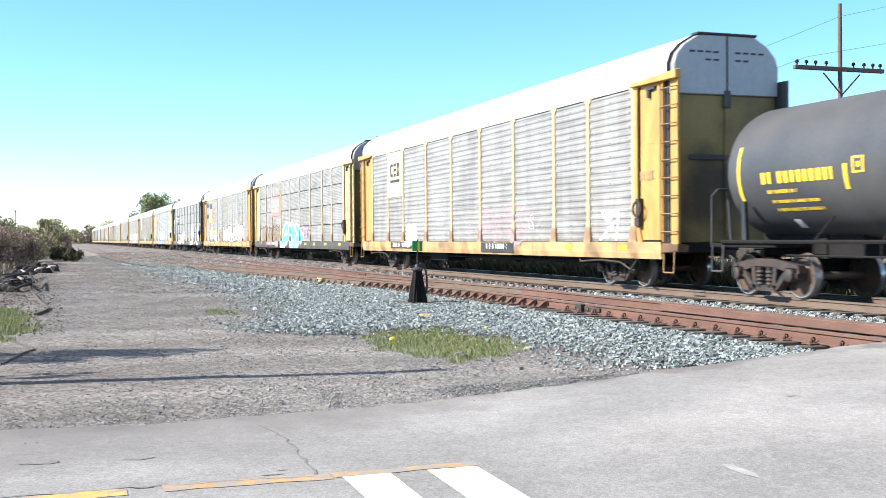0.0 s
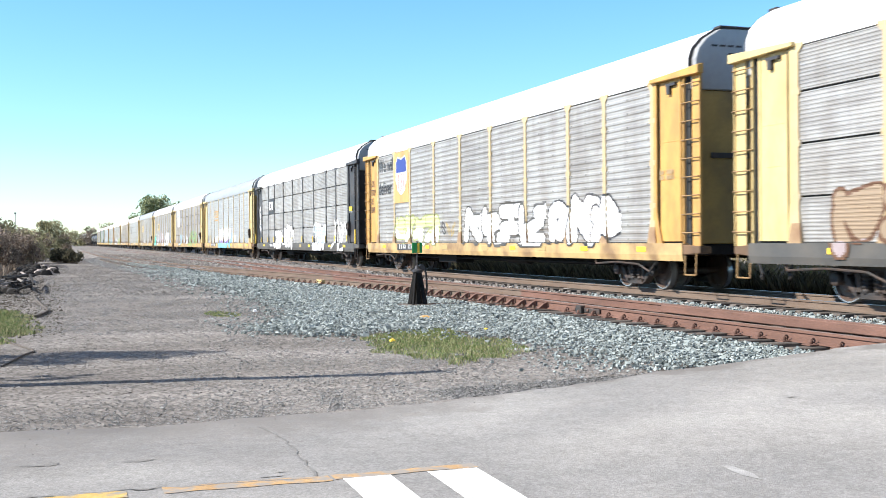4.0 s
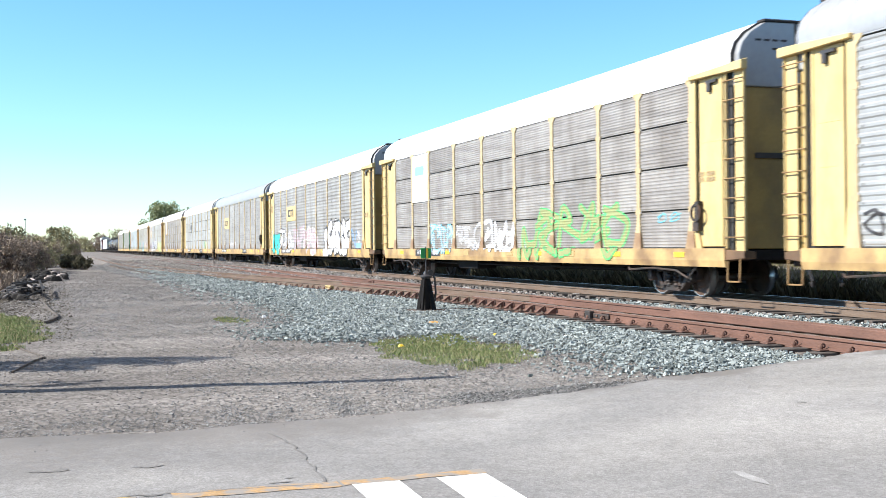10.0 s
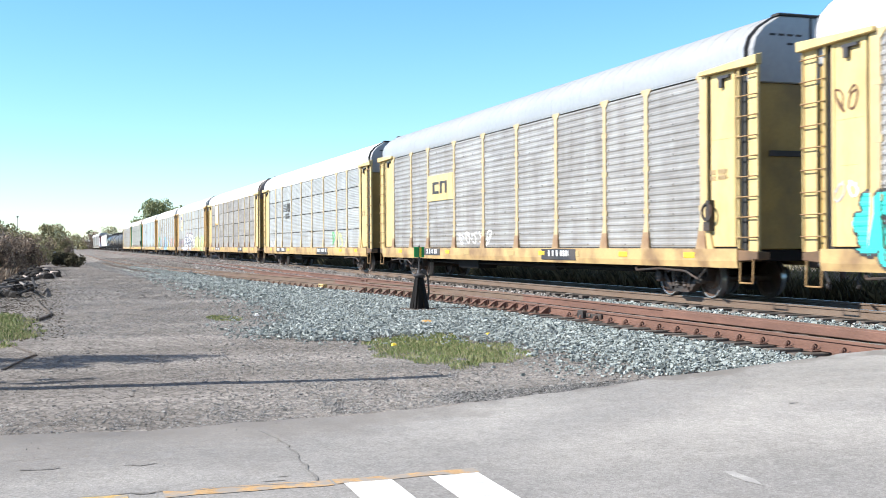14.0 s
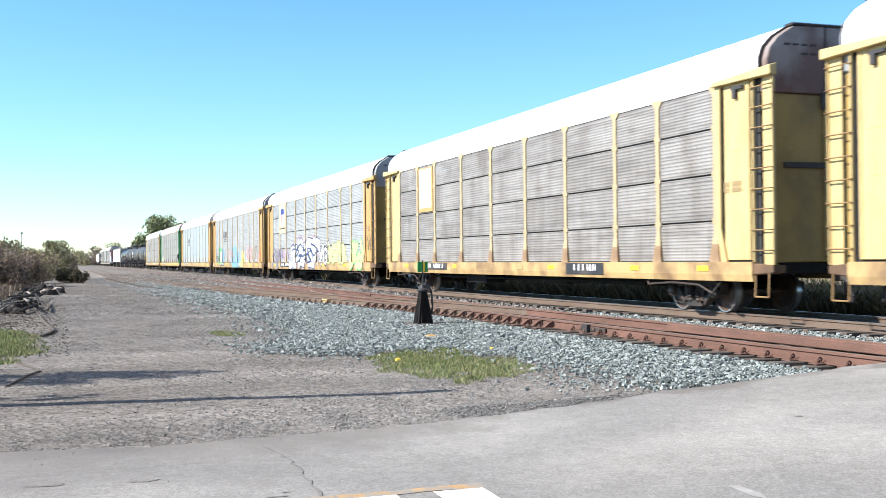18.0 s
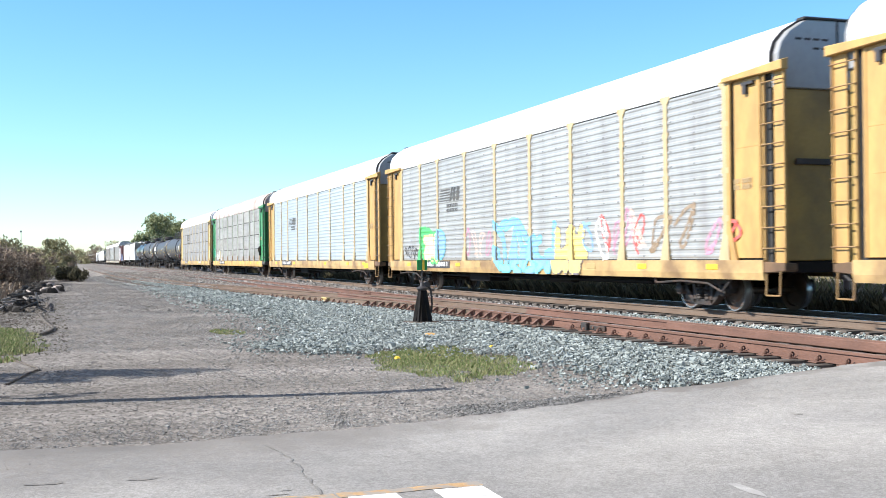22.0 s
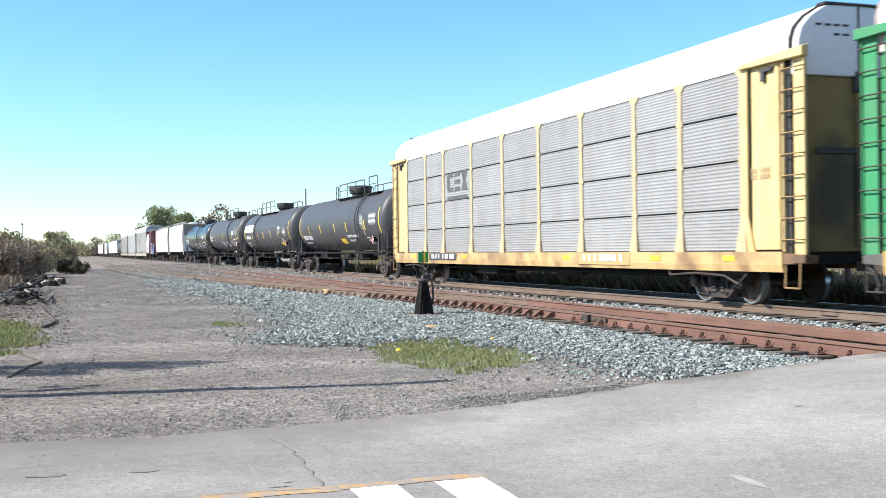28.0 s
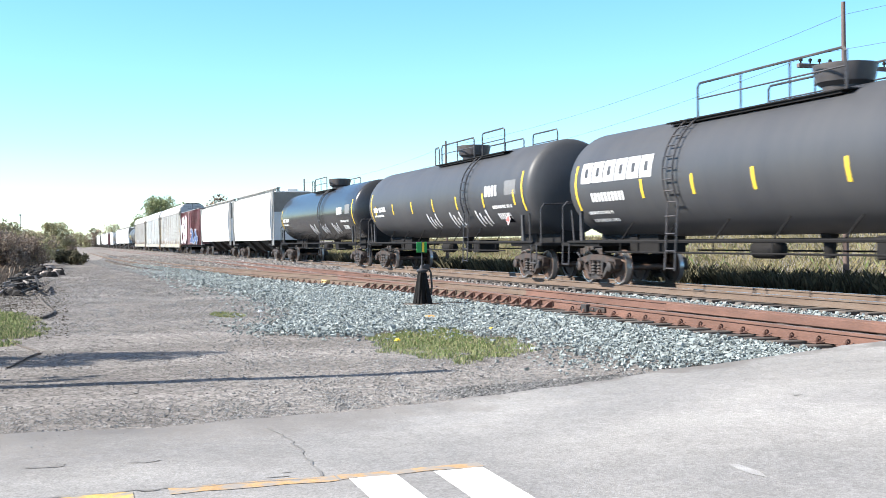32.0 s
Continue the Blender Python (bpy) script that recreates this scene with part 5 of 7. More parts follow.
def spray(parent, x0, x1, z0, z1, n, fill, line, seed, y=None, loose=False, bold=1.0, up=0.0, fat=0.30, fade=None, cloud=None, level=0.42):
    """A spray-painted piece: fat overlapping shapes with an outline, a second colour below and a cloud behind; or loose tags."""
    rnd = random.Random(seed)
    if y is None and min(abs(x0), abs(x1)) > 11.7:
        y = -1.458
    ys = SEAMED.get(parent.name, False) if y is None else float(y)
    w = (x1 - x0) / n
    if loose:
        for i in range(n):
            cx, cz = x0 + w * (i + 0.5), (z0 + z1) / 2 + rnd.uniform(-0.05, 0.05) * (z1 - z0)
            rx, rz, ph = w * 0.54, (z1 - z0) * rnd.uniform(0.44, 0.52), rnd.uniform(0, 6.28)
            s = Shape()
            p = [(cx + rx * rnd.uniform(0.4, 0.95) * math.cos(ph + 1.5 * q + rnd.uniform(-0.5, 0.5)), cz + rz * rnd.uniform(0.4, 0.95) * math.sin(ph * 2 + 1.25 * q)) for q in range(7)]
            ribbon(s, p, min(0.045, min(rx, rz) * 0.1) * bold, 0.008, ys)
            part("graffiti_tag", s.mesh("tag"), fill if i % 3 else line, parent, label="loose spray-painted tag")
        return
    lo, hi = z0 - 0.12, z1 + 0.25
    if isinstance(ys, float):
        zs = list(np.arange(lo, hi, 0.03 if x1 - x0 < 3 else 0.06))
    else:
        lo = max(lo, 0.735)
        rows = [z for z in BREAK_Z[ys] if lo < z < hi] + [1.1301] + list(np.arange(lo, 1.12, 0.045))
        rows += [(a + b) / 2 for a, b in zip(BREAK_Z[ys], BREAK_Z[ys][1:]) if b - a > 0.045 and lo < a and b < hi]
        zs = sorted(rows)
    xs = np.arange(x0 - 0.25, x1 + 0.25, 0.022)
    mid = np.array([(a + b) / 2 for a, b in zip(zs, zs[1:])])
    X, Z = np.meshgrid(xs, mid)
    wob = np.array([[noise.noise((a * 1.7, b * 1.7, seed)) for a in xs[::4]] for b in mid])
    wob = np.repeat(wob, 4, axis=1)[:, :len(xs)]
    owner, field = np.full(X.shape, -1), np.full(X.shape, 9.0)
    near = np.full(X.shape, 9.0)
    e = min(0.06, w * 0.07) * bold
    for i in range(n):
        cx, cz = x0 + w * (i + 0.5), (z0 + z1) / 2 + rnd.uniform(-0.06, 0.06) * (z1 - z0)
        r = min(w * 0.5, (z1 - z0) * 0.5) * fat * 0.95 if fat < 0.5 else min(w, z1 - z0) * 0.4
        rx, rz = max(0.05, w * 0.56 - r * 0.7), max(0.05, (z1 - z0) * 0.52 - r * 0.8)
        lean = rnd.uniform(-0.12, 0.2)
        lines = [smooth_line([(cx + (u * 1.12 + lean * h) * rx, cz + h * rz) for u, h in p]) for p in wild_strokes(rnd)]
        d = to_lines(X, Z, lines) - r * (1 + 0.28 * wob)
        near = np.minimum(near, d)
        own = d < e
        owner[own], field[own] = i, d[own]
    if cloud is not None:
        s = Shape()
        paint_rows(s, near < 0.16 + 0.22 * wob, xs, zs, 0.0 + up, ys)
        if s.v:
            part("graffiti_cloud", s.mesh("cloud"), cloud, parent, label="misty sprayed colour behind the lettering")
    low = Z < z0 + (z1 - z0) * (level + 0.3 * wob)
    for i in range(n):
        o, f, g = Shape(), Shape(), Shape()
        mine, inner = owner == i, field < 0
        paint_rows(o, mine, xs, zs, 0.003 + up, ys)
        paint_rows(f, mine & inner & ~low if fade is not None else mine & inner, xs, zs, 0.006 + up, ys)
        if fade is not None:
            paint_rows(g, mine & inner & low, xs, zs, 0.006 + up, ys)
        if not o.v:
            continue
        q = part("graffiti_letter", o.mesh("letter"), line, parent, label="spray-painted letter with a bold outline")
        for shape, m, name in ((f, fill, "letter_fill"), (g, fade, "letter_fade")):
            if shape.v:
                tagged(part(name, shape.mesh("fill"), m, q), kind="stuff")


def board(parent, name, x0, x1, z0, z1, m, y=-1.585, label=""):
    return part(name, Shape().box(x0, x1, y, y + 0.03, z0, z1).mesh(name, bevel=0.004), m, parent, label=label)


def bars(parent, x0, x1, z0, z1, m, rows=1, y=-1.6, seed=1, name="lettering"):
    """Unreadable writing as plain bars."""
    rnd = random.Random(seed)
    s = Shape()
    hh = (z1 - z0) / rows
    for r in range(rows):
        x = x0
        while x < x1 - 0.01:
            w = min(hh * rnd.uniform(0.38, 0.55), x1 - x)
            zt = z1 - r * hh
            s.box(x, x + w, y, y + 0.004, zt - hh * 0.8, zt)
            x += w + hh * rnd.choice((0.32, 0.32, 0.32, 0.32, 0.9))
    return tagged(part(name, s.mesh(name), m, parent), kind="stuff")


def emblem(parent, kind, x0, x1, z0, z1, m, y=-1.6):
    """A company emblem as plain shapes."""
    s = Shape()
    w, h = x1 - x0, z1 - z0
    q = lambda *pts: s.poly([(x0 + w * a, y, z0 + h * b) for a, b in pts])
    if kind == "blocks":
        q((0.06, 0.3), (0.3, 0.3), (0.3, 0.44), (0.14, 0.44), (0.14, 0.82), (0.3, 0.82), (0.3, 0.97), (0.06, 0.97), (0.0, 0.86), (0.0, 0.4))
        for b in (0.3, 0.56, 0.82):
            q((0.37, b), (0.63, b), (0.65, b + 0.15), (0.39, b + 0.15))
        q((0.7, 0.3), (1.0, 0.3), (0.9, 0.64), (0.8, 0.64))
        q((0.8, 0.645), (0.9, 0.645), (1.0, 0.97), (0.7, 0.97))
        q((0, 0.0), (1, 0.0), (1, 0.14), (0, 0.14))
    elif kind == "loops":
        q((0, 0.1), (0.45, 0.1), (0.45, 0.28), (0.16, 0.28), (0.16, 0.72), (0.45, 0.72), (0.45, 0.9), (0.0, 0.9))
        q((0.52, 0.1), (0.66, 0.1), (0.66, 0.9), (0.52, 0.9))
        q((0.66, 0.9), (0.66, 0.74), (0.86, 0.74), (0.86, 0.9))
        q((0.86, 0.1), (1, 0.1), (1, 0.9), (0.86, 0.9))
    elif kind == "stripes":
        for i in range(5):
            b = 0.5 + i * 0.1
            q((0.02 * i, b), (0.6, b), (0.61, b + 0.045), (0.02 * i, b + 0.045))
        q((0.56, 0.47), (0.66, 0.47), (0.78, 1.0), (0.68, 1.0))
        q((0.72, 0.6), (0.78, 0.47), (0.86, 0.47), (0.9, 0.98), (0.8, 0.98))
        q((0.92, 0.47), (1.06, 0.47), (1.08, 0.7), (1.1, 0.98), (0.95, 0.98))
        for b in (0.26, 0.08):
            for i in range(7):
                q((0.42 + 0.085 * i, b), (0.48 + 0.085 * i, b), (0.48 + 0.085 * i, b + 0.12), (0.42 + 0.085 * i, b + 0.12))
    return tagged(part("emblem", s.mesh("emblem"), m, parent), kind="stuff")


def shield(parent, x0, x1, z0, z1):
    w, h = x1 - x0, z1 - z0
    base = [(0.05, 0.85), (0.2, 1), (0.5, 0.93), (0.8, 1), (0.95, 0.85), (0.97, 0.4), (0.8, 0.12), (0.5, 0), (0.2, 0.12), (0.03, 0.4)]
    e = part("emblem", Shape().poly([(x0 + w * a, -1.506, z0 + h * b) for a, b in base]).mesh("shield"), WHITE, parent, label="white shield emblem with blue top and red stripes")
    part("emblem_top", Shape().poly([(x0 + w * a, -1.51, z0 + h * b) for a, b in [(0.08, 0.84), (0.2, 0.96), (0.5, 0.9), (0.8, 0.96), (0.92, 0.84), (0.93, 0.58), (0.07, 0.58)]]).mesh("top"), BLUE, e)
    st = Shape()
    for i in range(6):
        a = 0.12 + i * 0.135
        st.poly([(x0 + w * b, -1.51, z0 + h * c) for b, c in [(a, 0.55), (a + 0.06, 0.55), (a + 0.06, 0.1 + 0.25 * abs(a - 0.47)), (a, 0.1 + 0.25 * abs(a - 0.47))]])
    part("emblem_stripes", st.mesh("stripes"), RED, e)


POSTS = [-11.6, -9.2, -7.1, -4.2, -1.4, 1.4, 4.2, 7.1, 9.2, 11.6]
ROOFP = [(-1.478, 4.872), (-1.49, 4.95), (-1.49, 5.2), (-1.41, 5.43), (-1.19, 5.66), (-0.85, 5.86), (-0.76, 5.885), (0, 5.9), (0.76, 5.885), (0.85, 5.86), (1.19, 5.66), (1.41, 5.43), (1.49, 5.2), (1.49, 4.95), (1.478, 4.872)]


def rib_panel(w, z0, z1, ribs, depth=0.016):
    prof = [(-1.40, z0)]
    p = (z1 - z0) / ribs
    for i in range(ribs):
        z = z0 + i * p
        prof += [(-1.458, z + 0.02 * p), (-1.458, z + 0.4 * p), (-1.458 - depth, z + 0.58 * p), (-1.458 - depth, z + 0.84 * p)]
    prof += [(-1.40, z1)]
    return Shape().loft(prof, -w / 2, w / 2).mesh("panel")


GRIME_R = paint("rivet_grime", (0.10, 0.092, 0.085))


def rivet_mesh(w):
    s = Shape()
    for x in ([-w / 2 + 0.16, -w / 6, w / 6, w / 2 - 0.16] if w > 2.4 else [-w / 2 + 0.16, 0, w / 2 - 0.16]):
        for i in range(11):
            z = 1.1 + 3.73 / 22 * (2 * i + 0.72)
            s.box(x - 0.015, x + 0.015, -1.481, -1.465, z - 0.018, z + 0.018)
    return s.mesh("rivets")


def roof_mesh():
    stations = [(-13.15, 0)]
    for i in range(44):
        x = -12.9 + i * 0.6
        stations += [(x - 0.032, 0), (x - 0.03, 1), (x + 0.03, 1), (x + 0.032, 0)]
    stations.append((13.15, 0))
    n = len(ROOFP)
    v = [(x, y * (1 + 0.002 * k), z + 0.004 * k) for x, k in stations for y, z in ROOFP]
    f = [(a * n + j, a * n + (j + 1) % n, (a + 1) * n + (j + 1) % n, (a + 1) * n + j) for a in range(len(stations) - 1) for j in range(n)]
    f += [tuple(range(n - 1, -1, -1)), tuple(range((len(stations) - 1) * n, len(stations) * n))]
    return Shape().add(v, f).mesh("roof", smooth=True)


def post_mesh():
    s = Shape()
    y = -1.492
    s.box(-0.08, 0.08, y, -1.42, 1.75, 4.7)
    s.hexa([(-0.08, y, 1.75), (0.08, y, 1.75), (0.08, -1.42, 1.75), (-0.08, -1.42, 1.75)], [(-0.19, -1.53, 1.12), (0.19, -1.53, 1.12), (0.19, -1.42, 1.12), (-0.19, -1.42, 1.12)])
    s.hexa([(-0.08, y, 4.7), (0.08, y, 4.7), (0.08, -1.42, 4.7), (-0.08, -1.42, 4.7)], [(-0.22, y, 4.83), (0.22, y, 4.83), (0.22, -1.42, 4.83), (-0.22, -1.42, 4.83)])
    s.box(-0.22, 0.22, y - 0.002, -1.42, 4.83, 4.88)
    for z in (2.0, 3.0, 3.98):
        s.box(-0.12, 0.12, y - 0.004, -1.44, z - 0.06, z + 0.06)
    return s.mesh("post")


def ladder_mesh():
    s = Shape().box(-0.1, 0.27, -1.45, -1.42, 1.06, 4.86).box(0.24, 0.27, -1.49, -1.45, 1.06, 4.86)
    return s.mesh("ladder_panel", bevel=0.006)



def autorack(x_mid, clen, spec, label, group="auto carriers"):
    c = tagged(empty("autorack_railcar", (x_mid, YC, 0)), label, "railcar", group)
    ends, posts, pan, roofm, sill = spec["ends"], spec["posts"], spec["panels"], spec["roof"], spec["sill"]
    part("underframe", cached("ar_under", lambda: Shape().box(-13.3, 13.3, -1.3, 1.3, 0.86, 1.08).box(-9, 9, -0.35, 0.35, 0.5, 0.86).mesh("underframe", bevel=0.02)), DARK, c)
    part("brake_box", cached("ar_ub1", lambda: Shape().box(-4.5, -2.6, -1.2, -0.5, 0.42, 0.86).mesh("brake_box", bevel=0.03)), DARK, c)
    part("air_tank", cached("ar_ub2", lambda: Shape().lathe((2.35, -0.85, 0.66), "x", [(-0.85, 0.1), (-0.78, 0.19), (0.78, 0.19), (0.85, 0.1)], 12).mesh("air_tank", smooth=True)), DARK, c)
    part("brake_pipe", cached("ar_ub3", lambda: Shape().rod((-8, -1.15, 0.6), (8, -1.15, 0.6), 0.035).mesh("brake_pipe")), DARK, c)
    # Solid near-black core, added so the slits between the panels look shaded.
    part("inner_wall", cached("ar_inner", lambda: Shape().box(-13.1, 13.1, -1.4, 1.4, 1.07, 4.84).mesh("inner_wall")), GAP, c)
    part("far_wall", cached("ar_far", lambda: Shape().loft([(1.40, 1.1)] + [(1.445 + (0.03 if (i % 4) in (1, 2) else 0), 1.1 + i * 0.06) for i in range(63)] + [(1.40, 4.84)], -13.1, 13.1).mesh("far_wall")), pan, c)
    for y in (-1, 1):
        me = cached("ar_sill%d" % y, lambda: Shape().loft([(y * 1.575, 1.12), (y * 1.575, 0.86), (y * 1.55, 0.72), (y * 1.48, 0.72), (y * 1.5, 0.86), (y * 1.5, 1.0), (y * 1.2, 1.06), (y * 1.2, 1.11), (y * 1.45, 1.12)], -13.0, 13.0).mesh("sill"))
        part("side_sill", me, sill, c)
    seams = spec["seams"]
    SEAMED[c.name] = seams
    for i, (a, b) in enumerate(zip(POSTS, POSTS[1:])):
        w = b - a - 0.1
        if seams:
            for z0, z1 in ((1.1, 1.985), (2.015, 2.985), (3.015, 3.965), (3.995, 4.83)):
                part("panel", cached(("pan", round(w, 2), z0), lambda: rib_panel(w, z0, z1, 12, RIB_D[True])), pan, c, ((a + b) / 2, 0, 0))
        else:
            pn = part("panel", cached(("pan", round(w, 2)), lambda: rib_panel(w, 1.1, 4.83, 22)), pan, c, ((a + b) / 2, 0, 0))
            if pan is not LI:
                tagged(part("rivets", cached(("riv", round(w, 2)), lambda: rivet_mesh(w)), GRIME_R, pn), kind="stuff")
    pm = cached("ar_post", post_mesh)
    for x in POSTS:
        po = part("post", pm, posts, c, (x, 0, 0))
        if seams:
            for z in (2.0, 3.0, 3.98):
                part("bracket", cached("bracket", lambda: Shape().box(-0.125, 0.125, -1.494, -1.47, -0.045, 0.045).mesh("bracket", bevel=0.01)), SILVER if posts is not BLACK_G else BLACK_G, po, (0, 0, z))
        part("post_foot", cached("foot", lambda: Shape().hexa([(-0.195, -1.536, 1.12), (0.195, -1.536, 1.12), (0.195, -1.5, 1.12), (-0.195, -1.5, 1.12)], [(-0.128, -1.511, 1.5), (0.128, -1.511, 1.5), (0.125, -1.48, 1.5), (-0.125, -1.48, 1.5)]).mesh("foot")), BLACK_G if posts is BLACK_G else FOOT if pan in (WA, BR, GALV_M) else posts, po)
    # Dark strip proud of the panels: painted shade of the gap above the sill.
    part("floor_gap", cached("ar_gap", lambda: Shape().box(-11.7, 11.7, -1.474, -1.44, 1.115, 1.15).mesh("floor_gap")), GAP, c)
    rf = part("roof", cached("ar_roof", roof_mesh), roofm, c)
    part("roof_edge", cached("ar_edge", lambda: Shape().box(-13.1, 13.1, -1.472, -1.42, 4.843, 4.872).mesh("roof_edge")), roofm, rf)
    for s in (-1, 1):
        def endm():
            sh = Shape()
            lo = [(-1.36, 1.1)] + [(-1.36, 4.5), (1.36, 4.5)] + [(1.36, 1.1)]
            return sh.loft(lo, 13.1, 13.28).box(13.28, 13.33, -0.05, 0.05, 1.2, 4.4).mesh("end_door", bevel=0.02)
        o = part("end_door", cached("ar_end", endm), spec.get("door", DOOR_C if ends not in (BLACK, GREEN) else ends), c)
        o2 = part("end_hood", cached("ar_hood", lambda: Shape().loft([(-1.385, 4.5)] + [(y * 0.945, z - 0.02) for y, z in ROOFP] + [(1.385, 4.5)], 13.1, 13.34).mesh("end_hood", bevel=0.02)), spec.get("hood", ROOF[1]), c)
        part("hood_trim", cached("ar_trim", lambda: Shape().loft(ROOFP[::1] + [(y * 0.96, z - 0.05) for y, z in reversed(ROOFP)], 13.152, 13.185).mesh("trim")), BLACK, o2)
        part("hood_seam", cached("ar_hseam", lambda: Shape().box(13.335, 13.352, -0.02, 0.02, 4.52, 5.86).mesh("hood_seam")), STEEL, o2)
        tagged(part("hood_stencil", cached("ar_hst", hood_bars), STEEL, o2), kind="stuff")
        part("hood_cap", cached("ar_hcap", lambda: Shape().box(13.1, 13.37, -0.8, 0.8, 5.87, 5.925).mesh("hood_cap", bevel=0.01)), STEEL, o2)
        part("latch", cached("ar_latch", lambda: Shape().box(13.28, 13.36, -0.09, 0.09, 4.2, 4.6).mesh("latch", bevel=0.01)), BLACK, o)
        part("door_bar", cached("ar_dbar", lambda: Shape().box(13.28, 13.33, -1.0, 0.6, 3.0, 3.12).mesh("door_bar", bevel=0.01)), BLACK, o)
        for q in (o, o2):
            if s < 0:
                q.rotation_euler = (0, 0, math.pi)
        bay = part("end_bay", cached("ar_bay", lambda: Shape().box(-0.46, 0.46, -1.455, -1.41, 1.16, 4.82).box(-0.4, 0.4, -1.459, -1.45, 3.42, 3.44).box(-0.2, 0.25, -1.459, -1.45, 2.6, 2.615).mesh("end_bay", bevel=0.006)), ends, c, (s * 12.36, 0, 0))
        part("bay_post", cached("bay_post", lambda: Shape().box(-0.075, 0.075, -1.495, -1.42, 1.1, 4.82).mesh("bay_post", bevel=0.01)), ends, bay, (-s * 0.64, 0, 0))
        part("gusset", cached(("gusset", s), lambda: Shape().hexa([(-0.13, -1.5, 1.12), (0.13 + 0.17 * s, -1.5, 1.12), (0.13 + 0.17 * s, -1.44, 1.12), (-0.13 - 0.0 * s, -1.44, 1.12)] if s > 0 else [(-0.3 + 0.17, -1.5, 1.12), (0.13, -1.5, 1.12), (0.13, -1.44, 1.12), (-0.3 + 0.17, -1.44, 1.12)],
                                                                       [(-0.07, -1.497, 1.85), (0.07, -1.497, 1.85), (0.07, -1.44, 1.85), (-0.07, -1.44, 1.85)]).mesh("gusset")), ends, bay, (-s * 0.64, 0, 0))
        part("hook", cached("hook", lambda: Shape().box(-0.1, 0.3, -1.53, -1.45, 4.68, 4.74).box(-0.06, 0.06, -1.53, -1.45, 4.5, 4.7).mesh("hook")), BLACK, bay)
        part("door_edge", cached("door_edge", lambda: Shape().box(-0.035, 0.035, -1.475, -1.42, 1.16, 4.82).mesh("door_edge", bevel=0.008)), ends, bay, (s * 0.4, 0, 0))
        ld = part("ladder", cached("ar_ladder", ladder_mesh), ends, c, (s * 13.34, 0, 0))
        if s < 0:
            ld.scale = (-1, 1, 1)
        part("stile", cached("stile", lambda: Shape().box(-0.022, 0.022, -1.5, -1.44, 1.06, 4.86).mesh("stile", bevel=0.006)), ends, ld, (-0.38, 0, 0))
        rung = cached("rung", lambda: Shape().path([(-0.39, -1.49, 0), (-0.39, -1.535, 0), (0.25, -1.535, 0), (0.25, -1.48, 0)], 0.014, 5).mesh("rung"))
        for k in range(9):
            part("rung", rung, RUNG if ends not in (BLACK, GREEN) else STEEL, ld, (0, 0, 1.35 + 0.41 * k))
        part("canopy", cached("ar_can", lambda: Shape().hexa([(-1.35, -1.585, 4.83), (0.72, -1.585, 4.8), (0.72, -1.42, 4.8), (-1.35, -1.42, 4.83)], [(-1.35, -1.585, 4.92), (0.72, -1.585, 4.99), (0.72, -1.42, 5.03), (-1.35, -1.42, 4.93)]).mesh("canopy", bevel=0.012)) if s > 0 else
             cached("ar_can2", lambda: Shape().hexa([(-0.72, -1.585, 4.8), (1.35, -1.585, 4.83), (1.35, -1.42, 4.83), (-0.72, -1.42, 4.8)], [(-0.72, -1.585, 4.99), (1.35, -1.585, 4.92), (1.35, -1.42, 4.93), (-0.72, -1.42, 5.03)]).mesh("canopy", bevel=0.012)), ends, c, (s * 12.95, 0, 0))
        # Dark paint in place of the end colour stands for the far ladder's shade.
        part("far_ladder", cached("ar_farl", lambda: Shape().box(-0.27, 0.27, 1.44, 1.5, 1.06, 4.86).box(-0.02, 0.02, 1.44, 1.56, 1.06, 4.86).mesh("far_ladder", bevel=0.01)), DARK_SILL, c, (s * 13.34, 0, 0))
        part("far_bay", cached("ar_farb", lambda: Shape().box(-0.7, 0.7, 1.42, 1.48, 1.1, 4.85).mesh("far_bay")), ends, c, (s * 12.35, 0, 0))
        part("step", cached("ar_step", lambda: Shape().path([(-0.22, -1.5, 0.9), (-0.22, -1.52, 0.42), (0.22, -1.52, 0.42), (0.22, -1.5, 0.9)], 0.018, 6).mesh("step")), RUNG if ends not in (BLACK, GREEN) else STEEL, c, (s * 13.25, 0, 0))
        part("end_bracket", cached(("ar_eb", s), lambda: Shape().hexa([(s * 13.0, -1.56, 0.86), (s * 13.6, -1.5, 0.9), (s * 13.6, -1.2, 0.9), (s * 13.0, -1.2, 0.86)], [(s * 13.0, -1.56, 1.09), (s * 13.6, -1.5, 1.05), (s * 13.6, -1.2, 1.05), (s * 13.0, -1.2, 1.09)]).mesh("end_bracket", bevel=0.015)), RUSTY_END if ends not in (BLACK, GREEN) else DARK_SILL, c)
        truck(c, s * 10.06)
        coupler(c, s * (clen / 2 - 0.08), s)
        part("brake_rigging", cached("ar_brk", lambda: Shape().path([(-1.7, -1.45, 0.85), (-1.6, -1.47, 0.6), (-0.5, -1.48, 0.66), (0.6, -1.48, 0.62), (1.1, -1.47, 0.45), (1.6, -1.45, 0.85)], 0.025, 6).mesh("rigging")), STEEL, c, (s * 10.3, 0, 0))
    if spec.get("brake"):
        part("brake_wheel", cached("ar_bw", lambda: Shape().lathe((0, -1.6, 1.9), "y", [(-0.02, 0.2), (0.02, 0.2), (0.02, 0.16), (-0.02, 0.16), (-0.02, 0.2)], 14, caps=False).box(-0.07, 0.07, -1.59, -1.45, 1.5, 2.15).box(-0.2, 0.05, -1.56, -1.45, 1.5, 1.7).mesh("brake_wheel")), STEEL, c, (11.95, 0, 0))
    board(c, "number_board", -8.5, -5.5, 0.85, 1.1, BLACK, -1.59)
